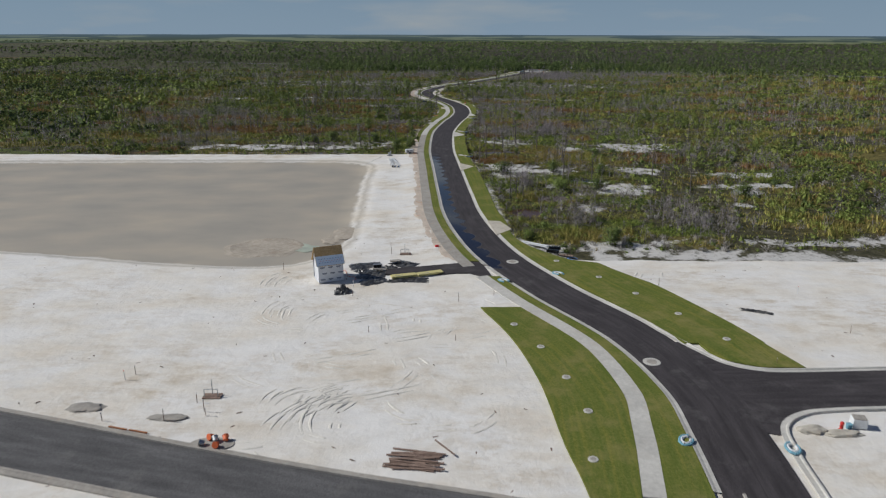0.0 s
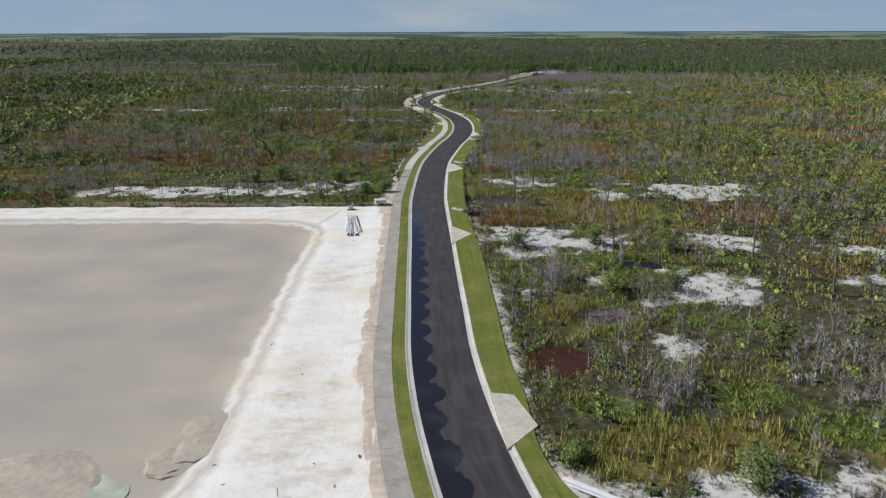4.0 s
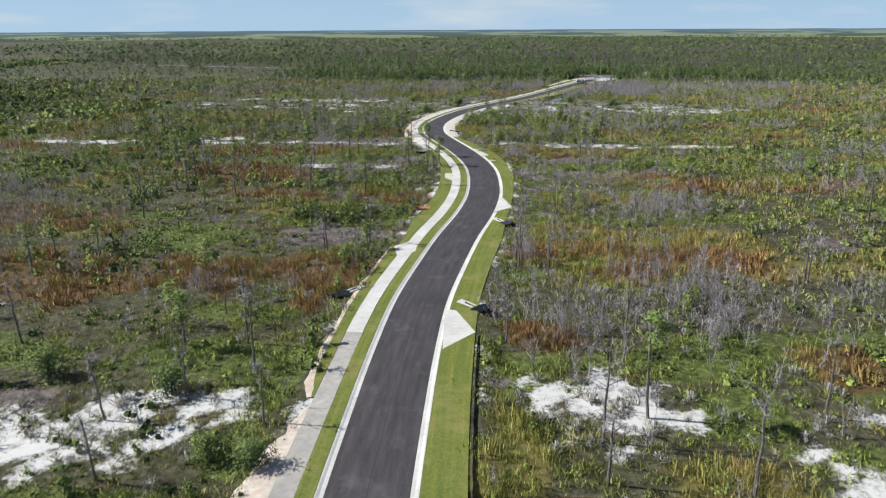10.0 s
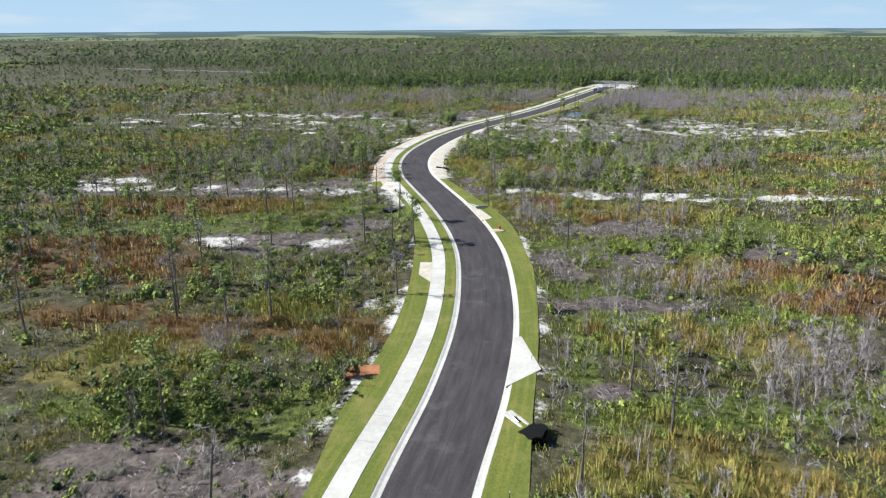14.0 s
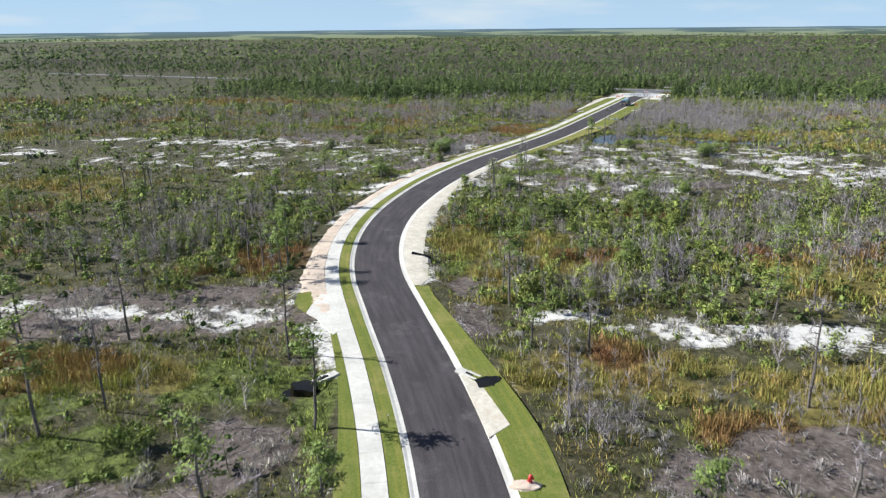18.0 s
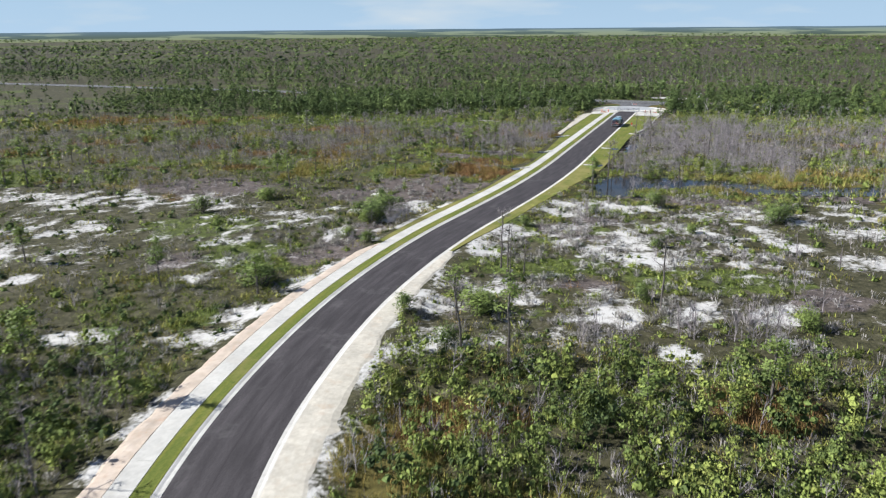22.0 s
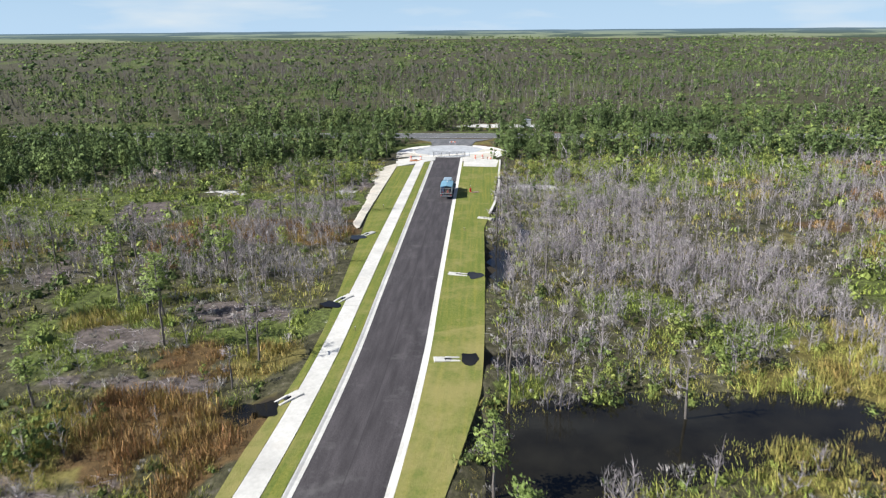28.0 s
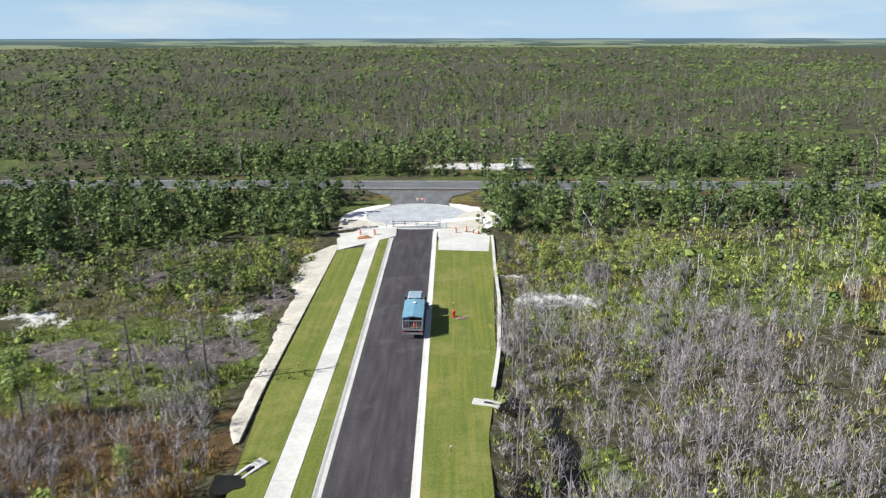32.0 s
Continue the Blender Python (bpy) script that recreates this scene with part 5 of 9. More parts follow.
def slab_strip(parent, ya, yb, d0, d1, z, material, length, gap=0.012):
    """Footpath slabs of their own along the road between two offsets."""
    sa, sb = np.interp(ya, ROAD[:, 1], ARC), np.interp(yb, ROAD[:, 1], ARC)
    n = int((sb - sa) / length)
    length = (sb - sa) / n
    for i in range(n):
        a, b = sa + i * length + gap, sa + (i + 1) * length - gap
        cs = []
        for s in (a, (a + b) / 2, b):
            c = np.array((np.interp(s, ARC, ROAD[:, 0]), np.interp(s, ARC, ROAD[:, 1])))
            m = np.array((np.interp(s, ARC, NORMAL[:, 0]), np.interp(s, ARC, NORMAL[:, 1])))
            out = np.interp(s, np.interp([48, 56, 66, 80], ROAD[:, 1], ARC), [-2.4, -1.6, -0.75, 0])
            cs.append((c + m * (d0 + out), c + m * (d1 + out)))
        bm = bmesh.new()
        slab(bm, [tuple(cs[0][1]), tuple(cs[1][1]), tuple(cs[2][1]), tuple(cs[2][0]), tuple(cs[1][0]), tuple(cs[0][0])], -0.1, z + random.uniform(-0.006, 0.006))
        part("slab", bm, material, parent)


slab_strip(walk_root, 48, 106.5, -7.9, -5.95, 0.21, M_CONC, 4.5)
slab_strip(walk_root, 111, 262, -8.0, -5.9, 0.205, M_CONC_GREY, 4.5)
slab_strip(walk_root, 262, 707, -8.05, -5.95, 0.205, M_CONC, 4.5)


def sod(y0, y1, fa, fb, z=0.2, label="fresh green sod strip with dry patches", material=None):
    return tagged(lane_attr(part("sod_strip", loft(bmesh.new(), fa, fb, y0, y1, z, cross=8), material or M_SOD), road_lane), label, "grass strip", kind="structure")


def end_offset(ys, ds):
    """A curve by offsets from the centre line at some y."""
    yy = np.linspace(ys[0], ys[-1], 120)
    dd = np.interp(yy, ys, ds)
    c, n0, n1 = (np.interp(yy, ROAD[:, 1], v) for v in (ROAD[:, 0], NORMAL[:, 0], NORMAL[:, 1]))
    px, py = c + n0 * dd, yy + n1 * dd
    o = np.argsort(py)
    return lambda y: np.interp(y, py[o], px[o])


sod(46, 104.0, end_offset([40, 48, 56, 66, 80, 112], [-9.0, -8.35, -7.55, -6.7, -5.93, -5.93]), road_x(-4.32))
sod(111.5, 707, road_x(-5.88), road_x(-4.32))
sod(40, 91, SOD_LEFT, end_offset([30, 48, 56, 66, 80, 100], [-10.6, -10.35, -9.52, -8.68, -7.93, -7.93]), label="large wedge of green sod beside the footpath")
sod(79, 128, road_x(4.32), SOD_RIGHT, label="broad green sod verge beside the kerb")
sod(128, 427, road_x(4.32), SOD_RIGHT)
north_corner = slab(bmesh.new(), [(34.5, 74.0), (37.6, 72.45), (42.5, 72.3), (40.6, 79.2), (32.6, 79.2), (33.0, 76.8)], -0.1, 0.2)
tagged(lane_attr(part("sod_strip", north_corner, M_SOD), road_lane), "tip of green sod at the road corner", "grass strip", kind="structure")


EAST_EDGE = end_offset([505, 519, 527, 536, 556, 572, 587, 616, 642, 648, 655, 700, 720], [4.7, 4.7, 5.4, 6.5, 6.9, 8.2, 10.2, 10.4, 10.2, 11.0, 11.8, 14.2, 14.8])
sod(519, 598, road_x(4.32), EAST_EDGE, label="drying sod verge with straw patches beside the kerb", material=M_SOD_DRY)
sod(598, 700, road_x(4.32), EAST_EDGE)
sod(284, 412, end_offset([270, 290, 304, 316, 336, 368, 380, 400, 420], [-8.3, -9.2, -9.6, -11.4, -11.2, -11.0, -10.4, -9.2, -8.6]), road_x(-8.1))
WEST_EDGE = end_offset([500, 525, 541, 559, 576, 590, 602, 630, 650, 712], [-8.6, -9.3, -9.7, -8.9, -9.6, -8.9, -9.0, -10.8, -12.2, -12.6])
sod(524, 590, WEST_EDGE, road_x(-8.1), label="drying sod strip beside the footpath", material=M_SOD_DRY)
sod(590, 701, WEST_EDGE, road_x(-8.1))


def verge(y0, y1, fa, fb, material, label, z=0.14, outer_first=True):
    """Loose sand that thins out raggedly away from the road."""
    bm = bmesh.new()
    ys = np.linspace(y0, y1, max(2, int((y1 - y0) / 0.8)))
    far, near = (fa(ys), fb(ys)) if outer_first else (fb(ys), fa(ys))
    rows = []
    for k, y in enumerate(ys):
        end = min(1.0, k / 4, (len(ys) - 1 - k) / 4)
        o, n = far[k], near[k]
        o = n + (o - n) * (0.35 + 0.65 * end)
        o += (1 if o > n else -1) * min(1.0, abs(o - n) / 2.6) * (0.7 * noise.noise((y * 0.13, 1.0, z)) + 0.35 * noise.noise((y * 0.41, 5.0, z)) + 0.12 * noise.noise((y * 1.1, 3.0, z)) + 0.1)
        r = []
        for u, dz in ((-0.12, -0.55), (0.0, -0.22), (0.25, -0.04), (0.5, 0.0), (0.75, 0.0), (1.0, 0.0), (1.0, -0.3)):
            x = o + (n - o) * u
            r.append(bm.verts.new((x, y, z + dz + 0.07 * noise.noise((x * 0.7, y * 0.7, 3.0)))))
        rows.append(r)
    for r, s in zip(rows[:-1], rows[1:]):
        for k in range(len(r) - 1):
            bm.faces.new((r[k], r[k + 1], s[k + 1], s[k]))
    bmesh.ops.recalc_face_normals(bm, faces=bm.faces)
    return tagged(part("sand_verge", bm, material), label, "verge", kind="structure")


verge(427, 519, road_x(4.32), end_offset([420, 430, 446, 470, 496, 510, 525], [6.9, 7.6, 8.5, 8.2, 7.2, 6.8, 6.0]), M_SAND, "bare pale sand verge along the bend", 0.23, False)
verge(416, 524, end_offset([405, 418, 430, 455, 480, 510, 535], [-9.5, -11.6, -11.8, -10.4, -10.0, -10.0, -8.8]), road_x(-8.1), M_SAND_PINK, "reddish sand verge beside the footpath", 0.22)
verge(112, 244, end_offset([100, 120, 150, 180, 210, 225, 250], [-9.5, -9.6, -10.2, -9.6, -10.4, -11.5, -8.6]), road_x(-8.02), M_SAND_STAINED, "reddish dirt spilled along the unfinished footpath", 0.19)
verge(646, 704, end_offset([630, 652, 670, 690, 715], [-13.0, -14.6, -15.6, -17.4, -18.0]), end_offset([630, 650, 712], [-11.9, -12.62, -12.62]), M_SAND, "bare sand bank beside the sod", 0.23)
sod(246, 300, end_offset([230, 246, 252, 275, 310], [-8.2, -8.3, -9.3, -9.6, -10.6]), road_x(-8.08))
verge(246, 300, end_offset([230, 250, 275, 290, 310], [-10.4, -10.0, -10.3, -10.6, -10.8]), end_offset([230, 246, 252, 275, 310], [-8.1, -8.2, -9.25, -9.55, -10.55]), M_SAND_PINK, "reddish sand at the edge of the footpath", 0.19)


def pad(pts, material, label, z=0.225, name="concrete_apron"):
    c = np.mean(pts, axis=0)
    ring_ = spline(list(pts) + [pts[0]], 0.8)[:-1] if len(pts) > 4 and name != "concrete_apron" else np.array(pts)
    bm = slab(bmesh.new(), [tuple(p) for p in ring_], -0.1, z)
    bmesh.ops.recalc_face_normals(bm, faces=bm.faces)
    return tagged(part(name, bm, material), label, "apron", kind="structure")


pad([(7.3, 257.8), (11.2, 262.8), (8.6, 269.8), (7.0, 270)], M_CONC, "triangular concrete apron at the kerb")
pad([(15.0, 323.0), (19.0, 327.0), (17.4, 335.4), (16.6, 335.2)], M_CONC, "triangular concrete apron at the kerb")
pad([(7.3, 192), (11.1, 198.3), (7.6, 203.4), (7.2, 203)], M_SAND, "washed-out sand fan on the verge", name="sand_fan")
pad([(11.7, 127.5), (15.0, 131.5), (13.2, 137.5), (10.6, 138)], M_SAND, "washed-out sand fan on the verge", name="sand_fan")
pad([(13.2, 388.3), (15.2, 390.5), (12.6, 398), (10.3, 400.6)], M_SAND, "washed-out sand fan on the verge", name="sand_fan")
pad([(-3.0, 298.6), (-1.6, 291.6), (1.0, 296), (0.8, 303.4)], M_CONC, "widened concrete bay of the footpath")
pad([(-2.6, 327.2), (-1.8, 324.6), (1.6, 325.2), (1.4, 327.4)], M_RED_DIRT, "patch of red clay dug beside the footpath", name="clay_patch")
pad([(3.2, 363.0), (3.4, 357.2), (5.4, 354), (5.2, 363)], M_SAND, "bare sand patch beside the footpath", name="sand_fan")
pad([(-9.3, 425.2), (-10.0, 416.8), (-8.1, 414.7), (-5.2, 409.9), (-4.6, 411), (-6.7, 425.0)], M_CONC, "widened concrete bay of the footpath")
pad([(-9.4, 425.1), (-12.8, 423.5), (-12.2, 419.2), (-10.1, 416.8)], M_SOD, "triangle of green sod beside the footpath", 0.21, "sod_corner")

# ---------------------------------------------------------------- plants
import itertools
R = np.random.RandomState(21)
GOLD_ANGLE = (1 + 5 ** 0.5) / 2
ICO_V = np.array([(0, s, t * GOLD_ANGLE) for s in (-1, 1) for t in (-1, 1)] + [(s, t * GOLD_ANGLE, 0) for s in (-1, 1) for t in (-1, 1)] + [(t * GOLD_ANGLE, 0, s) for s in (-1, 1) for t in (-1, 1)]) / math.hypot(1, GOLD_ANGLE)
ICO_F = [q for q in itertools.combinations(range(12), 3) if max(np.linalg.norm(ICO_V[a] - ICO_V[b]) for a, b in itertools.combinations(q, 2)) < 1.06]


def blade(v, f, o, t, w):
    """A narrow upright triangle from o to t."""
    a = R.rand() * 6.28
    s = np.array((math.cos(a), math.sin(a), 0.0)) * w
    n = len(v)
    v += [o - s, o + s, t]
    f.append((n, n + 1, n + 2))


def proto_tuft(blades, high, wide, lean, thick):
    """A rounded tuft of upright blades, tallest in the middle."""
    v, f = [], []
    for _ in range(blades):
        q = R.randn(2) * wide * 0.42
        k = math.exp(-(q @ q) / (wide * wide) * 0.9)
        o = np.array((q[0], q[1], 0.0))
        t = np.array((q[0] * 1.25 + R.randn() * lean, q[1] * 1.25 + R.randn() * lean, high * k * R.uniform(0.7, 1.15)))
        blade(v, f, o, t, thick * R.uniform(0.6, 1.4))
    return np.array(v), np.array(f)


def leaf_tri(v, f, c, d, length, width):
    """A small spray of leaves at c that points along d."""
    d = d / (np.linalg.norm(d) + 1e-9)
    w = np.cross(d, R.randn(3))
    w *= width / (np.linalg.norm(w) + 1e-9)
    n = len(v)
    v += [c - w, c + w, c + d * length]
    f.append((n, n + 1, n + 2))


def core(v, f, c, r, squash):
    """A ragged lump that closes a clump of leaves."""
    n, turn = len(v), R.rand() * 6.28
    for p in ICO_V:
        q = np.array((p[0] * math.cos(turn) - p[1] * math.sin(turn), p[0] * math.sin(turn) + p[1] * math.cos(turn), p[2] * squash)) * r * R.uniform(0.7, 1.15)
        w = c + q
        w[2] = max(w[2], -0.05)
        v.append(w)
    f += [(n + i, n + j, n + k) for i, j, k in ICO_F]


def proto_bush(leaves, wide, high, size, lumps=3):
    """A low rounded bush: uneven lumps filled with small upward sprays."""
    v, f = [], []
    for k in range(lumps):
        off = R.randn(2) * wide * (0.45 if lumps > 1 else 0.0)
        r = wide * R.uniform(0.5, 0.8) if lumps > 1 else wide
        hk = high * R.uniform(0.55, 1.0)
        core(v, f, np.array((off[0], off[1], 0.12 * hk)), r * 0.52, hk / r)
        for _ in range(leaves // lumps):
            d = R.randn(3)
            d[2] = abs(d[2])
            d /= np.linalg.norm(d)
            p = np.array((off[0], off[1], 0.02)) + d * np.array((r, r, hk)) * R.uniform(0.55, 1.0)
            leaf_tri(v, f, p, d * 0.6 + np.array((0, 0, 0.6)) + R.randn(3) * 0.45, size * R.uniform(0.6, 1.4), size * 0.40 * R.uniform(0.6, 1.4))
    return np.array(v), np.array(f)


def proto_crown(leaves, wide, high, size, lumps, foot=0.25, stem=0.05):
    """A small tree: a bent stem and separate clumps of leaves at several heights."""
    v, f = [], []
    bar3(v, f, (0, 0, -0.3), (R.randn() * 0.1, R.randn() * 0.1, high * 0.8), stem, stem * 0.4)
    for k in range(lumps):
        u = (k + R.rand()) / lumps
        z = high * (foot + (0.95 - foot) * u)
        reach = wide * (0.75 if u < 0.7 else 0.4)
        a = R.rand() * 6.28
        c = np.array((math.cos(a) * reach * R.rand() ** 0.5, math.sin(a) * reach * R.rand() ** 0.5, z))
        r = wide * R.uniform(0.34, 0.58)
        core(v, f, c, r * 0.5, 0.8)
        for _ in range(leaves // lumps):
            d = R.randn(3)
            d /= np.linalg.norm(d)
            p = c + d * r * np.array((1, 1, 0.8)) * R.uniform(0.6, 1.05)
            leaf_tri(v, f, p, d + np.array((0, 0, 0.5)) + R.randn(3) * 0.4, size * R.uniform(0.6, 1.4), size * 0.36 * R.uniform(0.6, 1.4))
    return np.array(v), np.array(f)


def bar3(v, f, a, b, w0, w1):
    """A thin three-sided twig."""
    a, b = np.array(a, float), np.array(b, float)
    d = b - a
    u = np.cross(d, (0.3, 0.5, 0.8))
    u /= np.linalg.norm(u) + 1e-9
    w = np.cross(d, u)
    w /= np.linalg.norm(w) + 1e-9
    n = len(v)
    for c, r in ((a, w0), (b, w1)):
        for k in range(3):
            v.append(c + r * (u * math.cos(k * 2.094) + w * math.sin(k * 2.094)))
    for k in range(3):
        j = (k + 1) % 3
        f += [(n + k, n + j, n + 3 + j), (n + k, n + 3 + j, n + 3 + k)]


def twig_tri(v, f, a, b, w):
    a, b = np.array(a, float), np.array(b, float)
    s = np.cross(b - a, R.randn(3))
    s *= w / (np.linalg.norm(s) + 1e-9)
    n = len(v)
    v += [a - s, a + s, b]
    f.append((n, n + 1, n + 2))


def proto_puff(twigs, high, wide):
    """A rounded grey bush: fine twigs that fan out and fork from its foot."""
    v, f = [], []
    for _ in range(twigs):
        a, e = R.rand() * 6.28, R.rand() ** 0.7
        b = np.array((math.cos(a), math.sin(a), 0)) * wide * 0.45 * R.rand()
        t = np.array((math.cos(a) * wide * e, math.sin(a) * wide * e, high * (1.05 - 0.45 * e * e) * R.uniform(0.7, 1.1)))
        m = b + (t - b) * R.uniform(0.25, 0.5)
        twig_tri(v, f, t, m, 0.05) if R.rand() < 0.6 else twig_tri(v, f, b, t, 0.045)
    return np.array(v), np.array(f)


def proto_slash(twigs):
    """Twigs that lie about on the ground."""
    v, f = [], []
    for _ in range(twigs):
        o = np.array((*(R.randn(2) * 0.5), R.uniform(0.02, 0.12)))
        a = R.rand() * 6.28
        twig_tri(v, f, o, o + np.array((math.cos(a), math.sin(a), R.uniform(0.0, 0.35))) * R.uniform(0.4, 1.1), 0.03)
    return np.array(v), np.array(f)


def proto_dead_tree(high, forks, fine=1.0):
    """A bare grey tree: a bent stem and fine crooked twigs that rise from it."""
    v, f = [], []
    bend = R.randn(2) * 0.09 * high

    def stem(u):
        return np.array((bend[0] * u * u, bend[1] * u * u, high * u))
    twig_tri(v, f, stem(0.0), stem(0.6), 0.055 * fine)
    twig_tri(v, f, stem(0.5), stem(1.0), 0.04 * fine)
    for i in range(forks):
        u = R.uniform(0.12, 0.85)
        q, a = stem(u), R.rand() * 6.28
        L = high * (1.05 - u) * R.uniform(0.3, 0.7) + 0.25
        s = R.uniform(0.25, 0.75)
        m = q + np.array((math.cos(a) * L * s, math.sin(a) * L * s, L * 0.45))
        e = m + np.array((math.cos(a) * L * 0.15 + R.randn() * 0.15, math.sin(a) * L * 0.15 + R.randn() * 0.15, L * R.uniform(0.4, 0.75)))
        twig_tri(v, f, q, m + (e - m) * 0.25, 0.034 * fine)
        twig_tri(v, f, m, e, 0.032 * fine)
        if i % 2:
            twig_tri(v, f, m, m + R.randn(3) * np.array((0.4, 0.4, 0.15)) + np.array((0, 0, 0.35 * L)), 0.028 * fine)
    return np.array(v), np.array(f)


def proto_stems(high, forks, thick=0.05):
    """Stem and bare limbs of a dead tree."""
    v, f = [], []
    top = np.array((*(R.randn(2) * 0.05 * high), high))
    bar3(v, f, (0, 0, -0.3), top * 0.5, thick, thick * 0.75)
    bar3(v, f, top * 0.5, top, thick * 0.75, thick * 0.2)
    for i in range(forks):
        q = top * R.uniform(0.2, 0.8)
        a = R.rand() * 6.28
        L = (high - q[2]) * R.uniform(0.4, 0.8) + 0.3
        twig_tri(v, f, q, q + np.array((math.cos(a) * L * 0.5, math.sin(a) * L * 0.5, L * 0.8)), 0.045)
    return np.array(v), np.array(f)


def scatter(name, protos, x, y, scale, tint, material, label, category, zs=None, wide=None, kind="stuff"):
    """One mesh of many plants of a few kinds."""
    x, y, scale = np.asarray(x), np.asarray(y), np.asarray(scale)
    if len(x) == 0:
        return None
    z = height(x, y) - 0.03 if zs is None else zs
    pick, ang = R.randint(len(protos), size=len(x)), R.rand(len(x)) * 6.283
    wide = np.ones(len(x)) if wide is None else wide
    V, F, T, N, base = [], [], [], [], 0
    for k, (pv, pf) in enumerate(protos):
        i = np.nonzero(pick == k)[0]
        if not len(i):
            continue
        c, s = np.cos(ang[i])[:, None], np.sin(ang[i])[:, None]
        sx = (scale[i] * wide[i])[:, None]
        vx = (pv[None, :, 0] * c - pv[None, :, 1] * s) * sx + x[i][:, None]
        vy = (pv[None, :, 0] * s + pv[None, :, 1] * c) * sx + y[i][:, None]
        vz = pv[None, :, 2] * scale[i][:, None] + z[i][:, None]
        V.append(np.stack([vx, vy, vz], -1).reshape(-1, 3))
        F.append((pf[None] + (np.arange(len(i)) * len(pv))[:, None, None]).reshape(-1, 3) + base)
        rad, top = np.abs(pv[:, :2]).max() + 1e-6, pv[:, 2].max() + 1e-6
        pn = np.c_[pv[:, :2] / rad, 0.25 + 0.75 * pv[:, 2] / top]
        pn /= np.linalg.norm(pn, axis=1)[:, None]
        N.append(np.stack([pn[None, :, 0] * c - pn[None, :, 1] * s, pn[None, :, 0] * s + pn[None, :, 1] * c, pn[None, :, 2] + 0 * c], -1).reshape(-1, 3))
        leaf = np.repeat(R.rand(len(i), len(pv) // 3 + 1), 3, axis=1)[:, :len(pv)]
        t0 = np.repeat(tint[i][:, None], len(pv), 1)
        T.append(np.stack([np.clip(t0 + (leaf - 0.5) * 0.12, 0, 1), leaf], -1).reshape(-1, 2))
        base += len(i) * len(pv)
    ob = soup(name, np.vstack(V), np.vstack(F), material, np.vstack(T), lean=np.vstack(N))
    return tagged(ob, label, category, kind=kind)


def field(n, x0, x1, y0, y1):
    return R.uniform(x0, x1, n), R.uniform(y0, y1, n)


def along(n, d0, d1, y0, y1):
    """Random places between two distances to the right of the road."""
    y = R.uniform(y0, y1, n)
    return np.interp(y, ROAD[:, 1], ROAD[:, 0]) + R.uniform(d0, d1, n), y


def free(x, y, margin=0.6):
    """Where wild plants may grow: off the built ground, the site sand and open water."""
    c = corridor(x, y) < -margin
    s = site_mask(x, y) < -0.6
    plaza = (ell(x, y, 100.6, 722, 17.5, 19.5, -22) < 0) & (ell(x, y, 101, 699, 11, 12, -22) < 0)
    h = highway_d(x, y)
    road = (h < -4) | (h > 13)
    thr = (np.abs((x - PLAZA[0]) * END_NRM[0] + (y - PLAZA[1]) * END_NRM[1]) > 10) | (h > 13) | (y < 700)
    w = np.max([ell(x, y, *e) for e in WATER], axis=0) < 0.12
    return c & s & plaza & road & thr & w


TUFT = [proto_tuft(16, 0.55, 1.05, 0.15, 0.040) for _ in range(12)]
REED = [proto_tuft(22, 1.05, 1.05, 0.19, 0.036) for _ in range(12)]
SHRUB = [proto_bush(54, 0.72, 0.85, 0.14, 1) for _ in range(10)] + [proto_bush(62, 0.85, 0.85, 0.14, 2) for _ in range(8)]
BRUSH = [proto_puff(36, 0.80, 0.85) for _ in range(14)]
TUFT_LO = [proto_tuft(9, 0.55, 1.2, 0.15, 0.07) for _ in range(8)]
REED_LO = [proto_tuft(11, 0.95, 1.2, 0.18, 0.065) for _ in range(8)]
SHRUB_LO = [proto_bush(18, 0.85, 0.95, 0.26, 1) for _ in range(10)]
BRUSH_LO = [proto_puff(14, 0.85, 0.85) for _ in range(8)]
THICK = [proto_crown(115, 1.1, 2.8, 0.16, 5, 0.04) for _ in range(14)]
THICK_LO = [proto_crown(24, 1.0, 2.7, 0.30, 3, 0.1) for _ in range(10)]
DEADT = [proto_dead_tree(R.uniform(2.2, 4.0), 13, 0.8) for _ in range(14)]
SLASH = [proto_slash(6) for _ in range(10)]
STEMS = [proto_stems(R.uniform(3.0, 5.0), 3) for _ in range(8)]


def chosen(x, y, density, margin=0.8):
    k = free(x, y, margin) & (R.rand(len(x)) < density)
    return k


